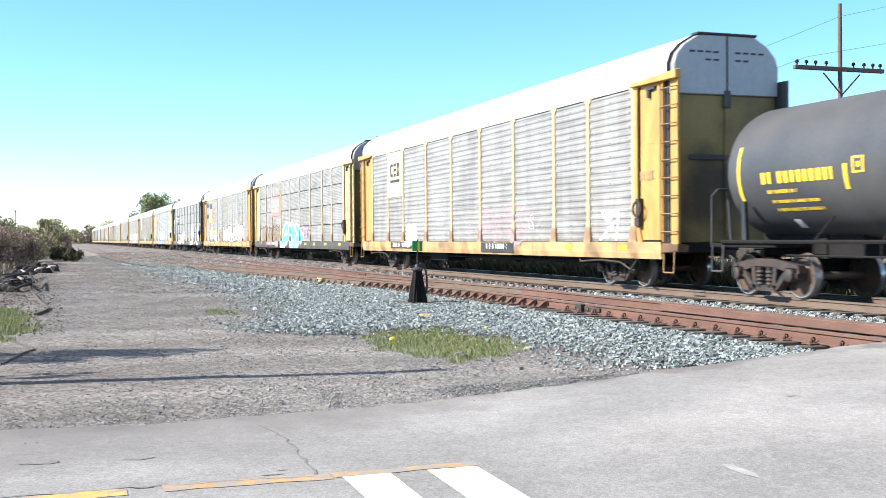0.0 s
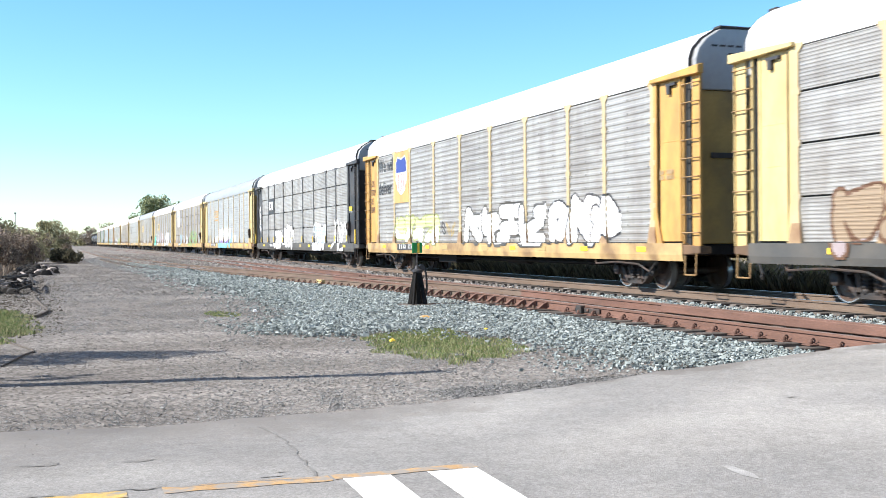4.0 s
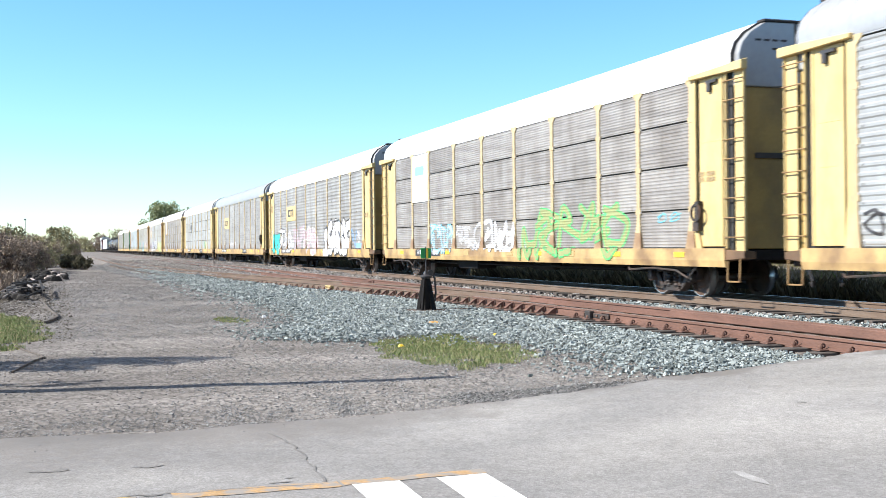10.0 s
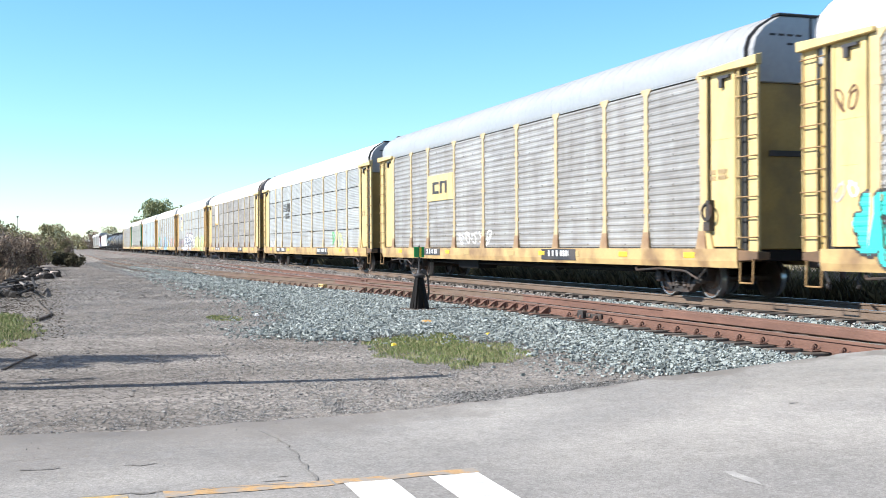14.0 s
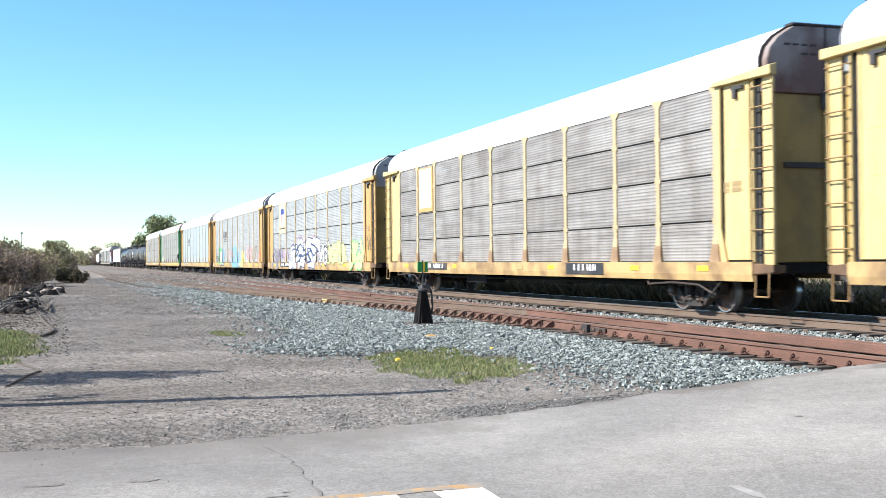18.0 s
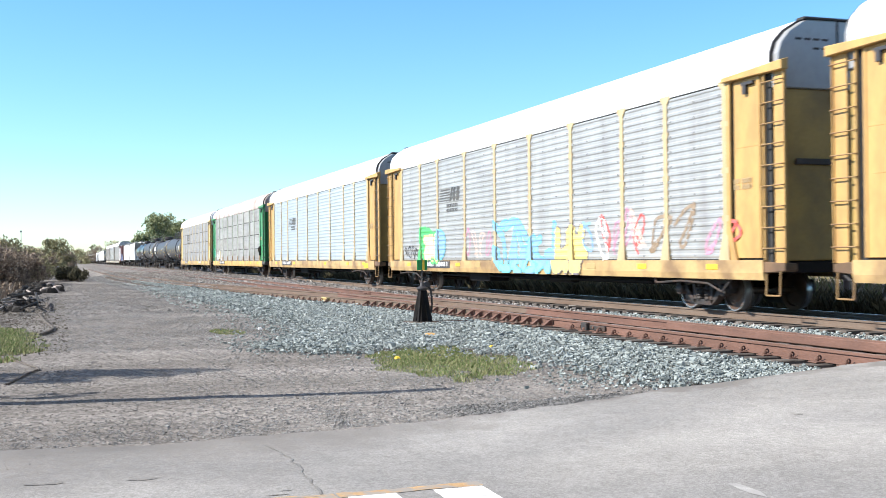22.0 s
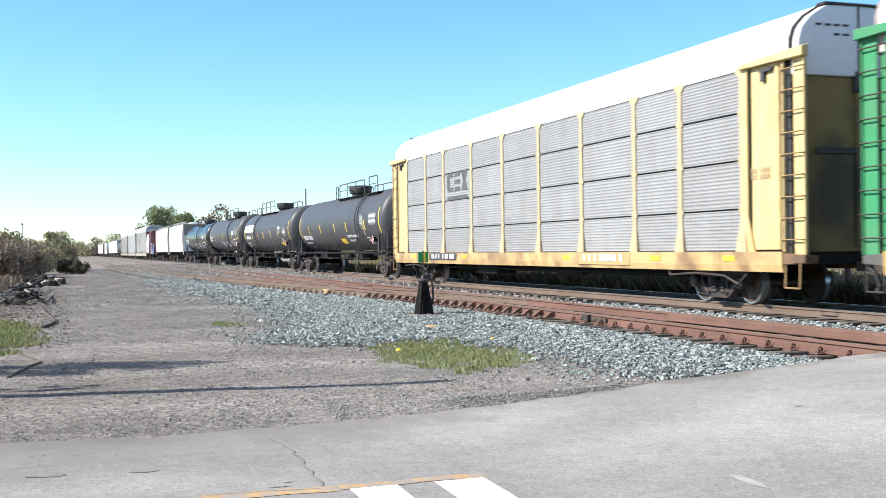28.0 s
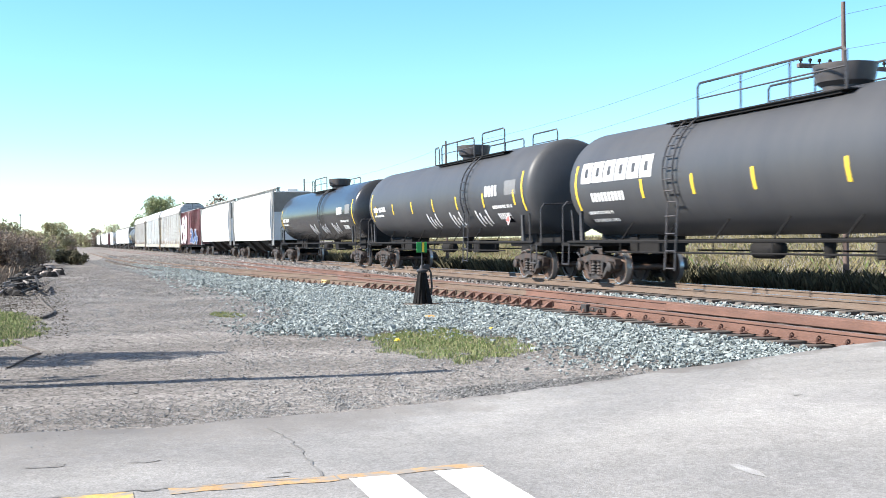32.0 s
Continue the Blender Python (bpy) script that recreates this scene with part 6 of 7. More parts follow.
    bars(c, -8.2, -7.3, 0.865, 1.075, WHITE, seed=int(-x_mid) % 97, y=-1.596)
    bars(c, -6.95, -5.75, 0.865, 1.075, WHITE, seed=int(-x_mid) % 89, y=-1.596)
    for x in (-10.6, -4.9, 3.2, 8.0, 11.0):
        board(c, "reflector", x, x + 0.42, 0.92, 1.04, MARK_Y, -1.588)
    for x in (-3.0, 0.9, 5.3):
        board(c, "stencil_panel", x, x + 0.5, 0.9, 1.05, GRIME_P, -1.586)
    bars(c, 11.9, 12.5, 2.55, 2.8, FOOT if sill is not DARK_SILL else MIST, 2, -1.474, 5)
    spec["deco"](c)
    CARS.append((c, x_mid))
    return c


GRIME_P = paint("grimy_stencil", (0.36, 0.27, 0.12))


def hood_bars():
    """Two short rows of unreadable stencilling on each leaf of the hood."""
    s = Shape()
    for z, k in ((5.48, 4), (5.3, 2)):
        for i in range(k):
            for side in (-1, 1):
                y = side * (0.22 + 0.21 * i)
                s.box(13.335, 13.345, min(y, y + side * 0.15), max(y, y + side * 0.15), z - 0.022, z + 0.022)
    return s.mesh("hood_stencil")


RED_F = paint("faded_red", (0.55, 0.20, 0.19))
INK = paint("dark_brown_marker", (0.11, 0.055, 0.03))
DUSK = paint("dusky_spray", (0.30, 0.245, 0.25))
OLIVE = paint("olive_spray", (0.25, 0.27, 0.12))
SILVER_D = paint("dull_silver_spray", (0.44, 0.44, 0.45))
PANEL_Y = paint("bleached_placard", (0.56, 0.47, 0.29), vary=0.08)
BLUE_F = paint("faded_blue", (0.04, 0.065, 0.14))
ICE = paint("ice_spray", (0.34, 0.39, 0.42))


GREY_V = paint("grey_violet_spray", (0.16, 0.14, 0.17))


def deco0(c):
    board(c, "placard", -9.1, -7.2, 2.95, 4.8, PANEL_Y, -1.5)
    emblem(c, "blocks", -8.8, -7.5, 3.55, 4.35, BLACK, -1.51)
    spray(c, -6.6, -5.6, 1.0, 1.75, 1, WHITE, MIST, 3, fat=0.5)
    spray(c, -4.9, 1.6, 1.15, 1.95, 7, MIST, MIST, 4, loose=True, bold=0.5)
    spray(c, 1.6, 5.2, 1.1, 2.25, 4, DUSK, BLUSH, 5, fat=0.1, bold=0.5)
    spray(c, 5.2, 6.4, 1.3, 2.0, 2, MIST, WHITE, 7, loose=True, bold=0.5)
    spray(c, 9.9, 10.7, 1.12, 1.9, 1, WHITE, WA, 6, fat=0.12, bold=0.3)
    board(c, "black_patch", 1.7, 4.4, 0.78, 1.1, BLACK, -1.588)
    bars(c, 2.2, 3.9, 0.86, 1.06, WHITE, 1, -1.6, 3)


def deco1(c):
    b = board(c, "placard", -6.95, -4.35, 2.72, 3.95, RED_F, -1.5, "faded red placard with pale lettering")
    bars(c, -6.7, -4.6, 2.9, 3.8, CREAM, 3, -1.508, 8)
    spray(c, -3.7, 2.3, 0.84, 2.15, 3, CYAN, WHITE, 14, bold=2.2, fade=SKYB, cloud=PINK, level=0.2)
    spray(c, -10.4, -4.6, 0.86, 2.0, 5, BROWN, INK, 15, bold=1.3, fade=DUSK, level=0.25)
    spray(c, 2.3, 4.0, 1.2, 2.0, 2, VIOLET, PINK, 16, loose=True)


def deco2(c):
    board(c, "placard", -9.1, -7.2, 2.75, 4.82, YELLOW, -1.5, "yellow placard with a shield emblem")
    shield(c, -8.95, -7.35, 3.05, 4.65)
    for w, z in (("We will", 4.15), ("deliver", 3.2)):
        o = part("slogan", text_mesh(w, 0.78, 0.012), BLACK, c, (-11.5, -1.482, z), "dark painted slogan lettering")
        o.rotation_euler = (radians(90), 0, 0)
        o.scale = (0.92, 1.0, 1.0)
    spray(c, -9.0, -3.8, 1.15, 2.15, 4, LIME, OLIVE, 21, fat=0.36, fade=WHITE, bold=1.2, level=0.5)
    spray(c, -3.5, -1.8, 1.3, 1.9, 3, GRIME_P, BLACK, 22, loose=True)
    spray(c, -0.8, 5.4, 1.12, 2.25, 4, WHITE, DARK_SILL, 23, bold=1.4, fat=0.38)
    spray(c, 6.0, 9.8, 1.12, 2.4, 3, WHITE, BLACK, 24, fat=0.4)
    for w, z in (("LOS", 3.6), ("STOP", 3.22), ("DE", 2.84), ("IRAP", 2.46)):
        o = part("graffiti_words", text_mesh(w, 0.36, 0.008), INK, c, (-12.78, -1.474, z), "brown hand-sprayed words")
        o.rotation_euler = (radians(90), 0, 0)
        o.scale = (0.85, 1.0, 1.0)


def deco3(c):
    board(c, "placard", -9.1, -7.2, 3.0, 4.0, BLACK, -1.5)
    emblem(c, "loops", -8.8, -7.5, 3.2, 3.85, WHITE, -1.51)
    spray(c, -6.9, -4.4, 0.85, 1.95, 3, WHITE, BLACK_G, 31, fat=0.42, bold=0.6)
    spray(c, -4.0, -1.2, 0.8, 2.15, 3, WHITE, BLACK_G, 32, fat=0.42, bold=0.6)
    spray(c, 1.6, 4.0, 1.15, 1.9, 3, WA, MIST, 33, bold=0.6)
    spray(c, 4.4, 6.9, 0.82, 2.1, 3, ICE, WHITE, 34, fat=0.36, bold=1.4)
    spray(c, 8.8, 11.4, 0.8, 2.3, 2, WHITE, GALV[1], 35, fat=0.13, bold=0.4)
    for k in range(4):
        spray(c, -12.62, -12.05, 1.9 + 0.42 * k, 2.38 + 0.42 * k, 1, WHITE, WHITE, 36 + k, loose=True, bold=2.2)
    for x in POSTS:
        board(c, "post_reflector", x - 0.04, x + 0.04, 1.2, 1.5, MARK_Y, -1.56)
    for s in (-1, 1):
        board(c, "end_reflector", s * 13.4 - 0.05, s * 13.4 + 0.05, 1.1, 1.75, MARK_Y, -1.62)
    board(c, "stencil", 12.0, 12.5, 2.65, 2.85, MARK_Y, -1.52)


def deco4(c):
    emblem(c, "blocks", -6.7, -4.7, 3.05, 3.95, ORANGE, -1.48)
    spray(c, -3.8, 2.7, 0.8, 1.75, 6, SKYB, CYAN, 42, fat=0.45, cloud=CYAN, bold=1.2)
    spray(c, -3.7, 2.5, 1.2, 2.3, 4, WHITE, ICE, 41, up=0.007, fat=0.45, bold=0.8, fade=VIOLET, level=0.12)
    spray(c, -6.4, -4.2, 1.15, 1.8, 3, WHITE, SILVER, 43, loose=True, bold=1.6)
    spray(c, 3.4, 5.4, 1.15, 1.85, 3, WHITE, SILVER, 44, loose=True, bold=1.6)
    spray(c, -11.4, -9.4, 1.3, 1.9, 3, GRIME_P, BLACK, 45, loose=True)


def deco5(c):
    board(c, "placard", -9.1, -7.2, 2.95, 4.8, WHITE, -1.5)
    board(c, "faded_emblem", -8.75, -7.6, 4.0, 4.35, SKYB, -1.506)
    bars(c, -8.8, -7.5, 3.6, 3.85, SILVER, 1, -1.508, 5)
    spray(c, 2.0, 8.6, 0.85, 2.25, 5, OLIVE, SGREEN, 51, bold=0.7, fat=0.12)
    spray(c, -6.9, -4.4, 1.0, 2.0, 4, ICE, CYAN, 52, fat=0.16, bold=0.7)
    spray(c, -4.0, -1.6, 1.1, 1.95, 4, MIST, SILVER_D, 53, fat=0.12, bold=0.6)
    spray(c, -1.2, 1.3, 1.1, 2.0, 4, SILVER_D, SILVER, 54, fat=0.16, bold=0.7)
    spray(c, 10.0, 11.2, 1.7, 2.0, 2, CYAN, CYAN, 55, loose=True)


def deco6(c):
    board(c, "placard", -7.0, -4.3, 2.85, 3.75, PALE_YELLOW, -1.5)
    emblem(c, "loops", -6.6, -4.9, 3.05, 3.6, BLACK, -1.51)
    spray(c, -12.75, -12.05, 3.5, 4.1, 2, INK, INK, 68, loose=True)
    spray(c, -12.75, -12.05, 1.9, 2.4, 2, WHITE, MIST, 69, loose=True)
    spray(c, -12.0, -9.5, 0.85, 2.1, 3, TEAL, BLACK, 61, bold=0.9, fat=0.42)
    spray(c, -9.4, -8.0, 0.85, 2.3, 1, WHITE, BLACK, 62, fat=0.14, bold=1.2)
    spray(c, -7.8, -5.2, 1.15, 2.15, 2, MIST, WHITE, 67, fat=0.2, bold=0.8)
    spray(c, -5.0, -2.2, 1.1, 2.35, 3, MIST, PINK, 63, fat=0.18, bold=0.7)
    spray(c, -2.0, 1.6, 0.85, 2.25, 3, BLUSH, WHITE, 64, fat=0.2, bold=0.8)
    spray(c, 3.6, 8.8, 0.8, 2.5, 4, WHITE, BLACK, 65, bold=1.6, fat=0.4)
    spray(c, 8.8, 11.0, 1.2, 2.2, 4, SKYB, SILVER, 66, loose=True)
    board(c, "blue_patch", 10.2, 11.4, 1.15, 1.4, SKYB, -1.49)


def deco7(c):
    board(c, "placard", -7.0, -4.3, 2.85, 3.8, PALE_YELLOW, -1.5)
    emblem(c, "loops", -6.5, -4.9, 3.05, 3.6, BLACK, -1.51)
    spray(c, -3.9, -0.6, 1.15, 1.75, 5, WHITE, SILVER, 71, loose=True)
    board(c, "black_patch", 3.4, 5.6, 0.8, 1.1, BLACK, -1.588)
    bars(c, 3.9, 5.2, 0.86, 1.06, WHITE, 1, -1.6, 3)


def deco8(c):
    emblem(c, "stripes", -6.9, -4.9, 2.8, 3.8, DARK_SILL, -1.48)
    spray(c, -11.3, -9.4, 1.15, 1.6, 3, WHITE, SILVER, 81, loose=True)
    board(c, "black_patch", 3.0, 5.5, 0.76, 1.1, BLACK, -1.588)
    bars(c, 3.2, 5.3, 0.84, 1.06, WHITE, 1, -1.6, 3)
    spray(c, 6.0, 8.4, 1.1, 2.0, 3, LIME, SGREEN, 82, loose=True)


def deco9(c):
    board(c, "placard", -9.0, -7.3, 3.05, 4.75, YELLOW, -1.49)
    board(c, "placard", -8.85, -7.45, 3.2, 4.7, CREAM, -1.5)
    bars(c, -8.75, -7.6, 4.05, 4.35, SILVER, 1, -1.508, 5)
    board(c, "black_patch", 4.4, 6.6, 0.8, 1.1, BLACK, -1.588)
    bars(c, 4.9, 6.2, 0.86, 1.06, WHITE, 1, -1.6, 3)


def deco10(c):
    board(c, "placard", -9.1, -7.2, 2.95, 4.82, PANEL_Y, -1.5)
    shield(c, -8.75, -7.5, 3.5, 4.6)
    bars(c, -9.0, -7.3, 3.2, 3.32, BLACK, 1, -1.506, 4)
    spray(c, -5.4, 2.0, 0.86, 2.45, 4, WHITE, BLUE_F, 102, bold=1.3, fat=0.42, cloud=BLUSH)
    spray(c, -5.1, 1.7, 1.15, 2.25, 4, BLUE_F, BLUE_F, 109, up=0.008, fat=0.06, bold=0.5)
    spray(c, -11.4, -8.9, 0.8, 2.0, 3, GREY_V, MIST, 103)
    spray(c, -8.8, -6.2, 1.15, 2.0, 4, PINK, VIOLET, 104, loose=True)
    spray(c, 2.2, 4.2, 0.9, 2.1, 2, WHITE, BLACK, 105, bold=1.0, fat=0.2)
    spray(c, 4.4, 8.0, 1.1, 2.1, 4, LIME, OLIVE, 106, bold=0.8, fat=0.34)
    spray(c, 9.3, 11.5, 0.85, 2.2, 2, LIME, SGREEN, 107, bold=0.8, fat=0.34)
    spray(c, 12.0, 12.7, 1.6, 2.6, 2, BLACK, BLACK, 108, loose=True)


def deco11(c):
    emblem(c, "stripes", -6.9, -4.9, 2.8, 3.75, DARK_SILL, -1.48)
    spray(c, -11.3, -9.4, 1.15, 1.75, 4, BLACK, BLACK, 111, loose=True)
    spray(c, -9.2, -8.0, 1.1, 2.2, 2, SGREEN, SGREEN, 112, cloud=SGREEN, fat=0.4)
    spray(c, -8.8, -6.8, 1.1, 2.1, 3, PEACH, SYEL, 113, cloud=SGREEN, fat=0.4, up=0.006)
    spray(c, -7.2, -6.4, 1.3, 2.2, 1, SKYB, CYAN, 114, fat=0.5, up=0.012)
    spray(c, -4.2, -1.6, 1.1, 2.3, 4, PEACH, PINK, 115, loose=True)
    spray(c, -1.6, 3.0, 0.8, 2.35, 5, SKYB, CYAN, 116, fat=0.2, bold=0.8)
    spray(c, 3.2, 5.0, 0.85, 2.1, 2, SYEL, GREY_V, 117, fat=0.45, bold=0.5)
    spray(c, 4.8, 6.4, 1.1, 2.4, 2, WHITE, SKYB, 118, loose=True)
    spray(c, 5.9, 8.2, 1.1, 2.5, 4, PINK, RED, 119, loose=True)
    spray(c, 7.2, 10.6, 1.0, 2.6, 3, BROWN, PEACH, 120, loose=True)
    spray(c, 10.8, 12.2, 1.1, 2.1, 2, RED, PINK, 121, loose=True)


def deco12(c):
    emblem(c, "stripes", -6.8, -4.9, 2.9, 3.7, DARK_SILL, -1.48)
    board(c, "reflector", 11.3, 12.0, 0.8, 1.0, MARK_Y, -1.59)


def deco13(c):
    spray(c, -11.4, -8.0, 1.15, 1.8, 6, SILVER, CREAM, 131, loose=True)
    board(c, "pale_patch", -9.0, -8.5, 1.3, 2.0, CREAM, -1.52)
    spray(c, -12.8, -12.1, 1.3, 2.4, 1, BLACK, TEAL, 132, loose=True)


def deco14(c):
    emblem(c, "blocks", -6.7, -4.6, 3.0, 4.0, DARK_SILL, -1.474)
    board(c, "black_patch", 4.2, 7.0, 0.8, 1.1, GRIME_P, -1.588)
    bars(c, 4.5, 6.7, 0.84, 1.08, WHITE, 1, -1.6, 3)


def deco_plain(c):
    spray(c, -8, -3, 1.1, 2.0, 4, WHITE, SILVER, 141, loose=True)


POST_GG = paint("pale_green_grey_posts", (0.33, 0.36, 0.29), dirt=(0.2, 0.3, 0.2), dirt_amount=0.4)
CO, WA, BR, LI = GALV
SPECS = [
    (dict(ends=ORANGE, posts=POST_Y, panels=WA, roof=ROOF[0], sill=SILL_Y, seams=False, deco=deco0, brake=True, door=DOOR_SHADED), "yellow auto carrier with ribbed grey panels and faint white graffiti"),
    (dict(ends=PALE_YELLOW, posts=POST_Y, panels=WA, roof=ROOF[0], sill=DARK_SILL, seams=True, deco=deco1, brake=True, door=DOOR_SHADED), "yellow-ended auto carrier with a red placard and cyan graffiti"),
    (dict(ends=ORANGE, posts=POST_Y, panels=WA, roof=ROOF[0], sill=SILL_Y, seams=False, deco=deco2), "yellow auto carrier with a painted slogan and shield"),
    (dict(ends=BLACK, posts=BLACK_G, panels=WA, roof=ROOF[0], sill=DARK_SILL, seams=True, deco=deco3, brake=True, hood=ROOF[1]), "grey auto carrier with black posts and white graffiti"),
    (dict(ends=PALE_YELLOW, posts=POST_Y, panels=CO, roof=ROOF[1], sill=SILL_Y, seams=False, deco=deco4, brake=True), "pale grey auto carrier with white and cyan graffiti"),
    (dict(ends=PALE_YELLOW, posts=POST_Y, panels=BR, roof=ROOF[0], sill=SILL_Y, seams=True, deco=deco5, brake=True), "weathered brownish auto carrier with a white placard and lime graffiti"),
    (dict(ends=PALE_YELLOW, posts=POST_Y, panels=GALV_M, roof=ROOF[0], sill=SILL_Y, seams=False, deco=deco6), "yellow-posted auto carrier with a large white graffiti piece"),
    (dict(ends=PALE_YELLOW, posts=POST_Y, panels=GALV_M, roof=ROOF[1], sill=SILL_Y, seams=False, deco=deco7, brake=True), "clean grey auto carrier with yellow posts and a yellow placard"),
    (dict(ends=PALE_YELLOW, posts=POST_Y, panels=CO, roof=ROOF[0], sill=SILL_Y, seams=True, deco=deco8), "pale grey auto carrier with yellow posts and a striped emblem"),
    (dict(ends=PALE_YELLOW, posts=POST_Y, panels=BR, roof=ROOF[0], sill=SILL_Y, seams=True, deco=deco9, hood=RUST_HOOD), "grey-brown auto carrier with rust-streaked yellow posts and a white placard"),
    (dict(ends=YELLOW, posts=POST_Y, panels=CO, roof=ROOF[0], sill=SILL_Y, seams=True, deco=deco10), "auto carrier covered in large white and blue graffiti"),
    (dict(ends=YELLOW, posts=POST_Y, panels=CO, roof=ROOF[0], sill=SILL_Y, seams=False, deco=deco11), "light grey auto carrier with many coloured graffiti pieces"),
    (dict(ends=YELLOW, posts=POST_Y, panels=LI, roof=ROOF[0], sill=SILL_Y, seams=False, deco=deco12), "clean pale grey auto carrier with yellow posts"),
    (dict(ends=GREEN, posts=POST_GG, panels=WA, roof=ROOF[2], sill=YELLOW_D, seams=True, deco=deco13, brake=True, hood=ROOF[2]), "green-ended auto carrier with a rusty roof"),
    (dict(ends=PALE_YELLOW, posts=POST_Y, panels=GALV_C, roof=ROOF[0], sill=SILL_Y, seams=True, deco=deco14, hood=ROOF[0], door=DOOR_SHADED), "grey auto carrier with pale yellow posts, last of its row"),
]
SHIFT = [0.1, 0.22, 0.35, 0.45, 0.55, 0.57, 0.6, 0.57, 0.5, 0.1, -0.1, 0.1, -0.08, -0.5, -0.4]
ends_x = [-20.85] + [-49.45 - 28.6 * j + SHIFT[j] for j in range(15)]
for (spec, lab), a, b in zip(SPECS, ends_x, ends_x[1:]):
    autorack((a + b) / 2, a - b, spec, lab)


def tank_car(front, clen, m, label, r=1.52, zc=2.92, deco=None, dome=0.0, step_x=None, plat=None, over=1.0, marks=None):
    """A tank car whose leading coupler is at front."""
    mid = front - clen / 2
    h = clen / 2 - over
    c = tagged(empty("tank_railcar", (mid, YC, 0)), label, "railcar", "tank cars")
    prof = [(-h, 0.02), (-h + 0.05, r * 0.38), (-h + 0.14, r * 0.66), (-h + 0.25, r * 0.86), (-h + 0.34, r * 0.95), (-h + 0.42, r * 0.987), (-h + 0.5, r)]
    prof += [(-h + 0.5 + (2 * h - 1.0) * i / 8, r) for i in range(1, 8)]
    prof += [(-s, q) for s, q in reversed(prof[:7])]
    shell = part("tank_shell", Shape().lathe((0, 0, zc), "x", prof, 48).mesh("tank_shell", smooth=True), m, c)
    for e in (-1, 1):
        bx = lambda sh, x0, x1, *q: sh.box(min(e * x0, e * x1), max(e * x0, e * x1), *q)
        sf = Shape()
        bx(sf, h - 3.4, h - 0.3, -0.4, 0.4, 0.8, zc - r + 0.25)
        bx(sf, h - 2.0, h + 0.3, -1.35, 1.35, 1.0, 1.1)
        bx(sf, h - 2.4, h - 2.0, -0.45, 0.45, 0.85, 1.4)
        part("saddle_frame", sf.mesh("frame", bevel=0.02), DARK, c)
    part("belly_valve", Shape().lathe((0, 0, 0.75), "z", [(0, 0.12), (0.3, 0.14), (0.5, 0.2), (0.75, 0.3)], 12).mesh("valve"), DARK, c)
    part("brake_reservoir", cached("tk_res", lambda: Shape().lathe((-1.9, -0.1, 0.92), "x", [(-0.5, 0.1), (-0.42, 0.2), (0.42, 0.2), (0.5, 0.1)], 12).mesh("reservoir", smooth=True)), DARK, c)
    part("brake_valve", cached("tk_val", lambda: Shape().box(2.0, 2.6, -0.6, 0.2, 0.75, 1.2).mesh("brake_valve", bevel=0.03)), DARK, c)
    for y in (-1.38, 1.38):
        part("side_rail", Shape().path([(-h + 0.2, y, 1.12), (h - 0.2, y, 1.12)], 0.04, 6).path([(-h + 2.4, y, 0.86), (h - 2.4, y, 0.86)], 0.022, 6).mesh("side_rail"), DARK, c)
    for i in range(7):
        x = -h + 3.2 + i * (2 * h - 6.4) / 6
        part("hanger", cached("hanger", lambda: Shape().rod((0, -1.38, 0.86), (0, -1.38, 1.12), 0.018).rod((0, -1.36, 1.14), (0.35, -1.2, 1.6), 0.02).mesh("hanger")), DARK, c, (x, 0, 0))
    top = zc + r
    lx = dome + 2.0 if step_x is None else step_x
    a0, a1 = plat if plat else (dome - 2.2, dome + 2.2)
    pz = zc + math.sqrt(r * r - 0.8 ** 2) + 0.06
    pl = part("top_platform", Shape().box(a0, a1, -0.95, -0.5, pz, pz + 0.035).mesh("platform", bevel=0.008), DARK, c)
    part("far_platform", Shape().box(a0, a1, 0.5, 0.95, pz, pz + 0.035).mesh("platform", bevel=0.008), DARK, c)
    part("platform_bracket", Shape().box(a0 + 0.2, a1 - 0.2, -0.9, 0.9, pz - 0.05, pz).mesh("bracket"), DARK, c)
    part("manway_dome", Shape().lathe((dome, 0, top - 0.08), "z", [(0, 0.42), (0.12, 0.44), (0.2, 0.56), (0.5, 0.62), (0.55, 0.62), (0.58, 0.4)], 20).mesh("dome", smooth=True), BLACK, c)
    for y in (-0.95, 0.95):
        secs = [(a0, a0 + 0.45, 0.68)] if lx - a0 > 1.5 else []
        if lx - a0 > 1.5:
            secs.append((a0 + 0.75, lx - 0.4, 0.72))
        if a1 - lx > 1.0:
            secs.append((lx + 0.4, a1, 0.78))
        for u, w, hh in secs:
            s = Shape().path([(u, y, pz), (u, y, pz + hh - 0.08), (u + 0.08, y, pz + hh), (w - 0.08, y, pz + hh), (w, y, pz + hh - 0.08), (w, y, pz)], 0.026, 6)
            if w - u > 1:
                s.path([(u, y, pz + hh * 0.55), (w, y, pz + hh * 0.55)], 0.018, 5)
            k = int((w - u) / 1.4)
            for q in range(1, k):
                s.rod((u + (w - u) * q / k, y, pz), (u + (w - u) * q / k, y, pz + hh), 0.022, 6)
            part("safety_railing", s.mesh("railing"), BLACK, pl)
    ld = Shape()
    arc = lambda k, dx: [(lx + dx, (r + k) * math.sin(a) * -1, zc + (r + k) * math.cos(a)) for a in np.linspace(0.55, 2.0, 12)]
    for dx in (-0.22, 0.22):
        ld.path(arc(0.1, dx) + [(lx + dx, -1.5, 0.45)], 0.024, 5)
    for a in np.linspace(0.6, 2.0, 9):
        ld.rod((lx - 0.22, -(r + 0.1) * math.sin(a), zc + (r + 0.1) * math.cos(a)), (lx + 0.22, -(r + 0.1) * math.sin(a), zc + (r + 0.1) * math.cos(a)), 0.018, 5)
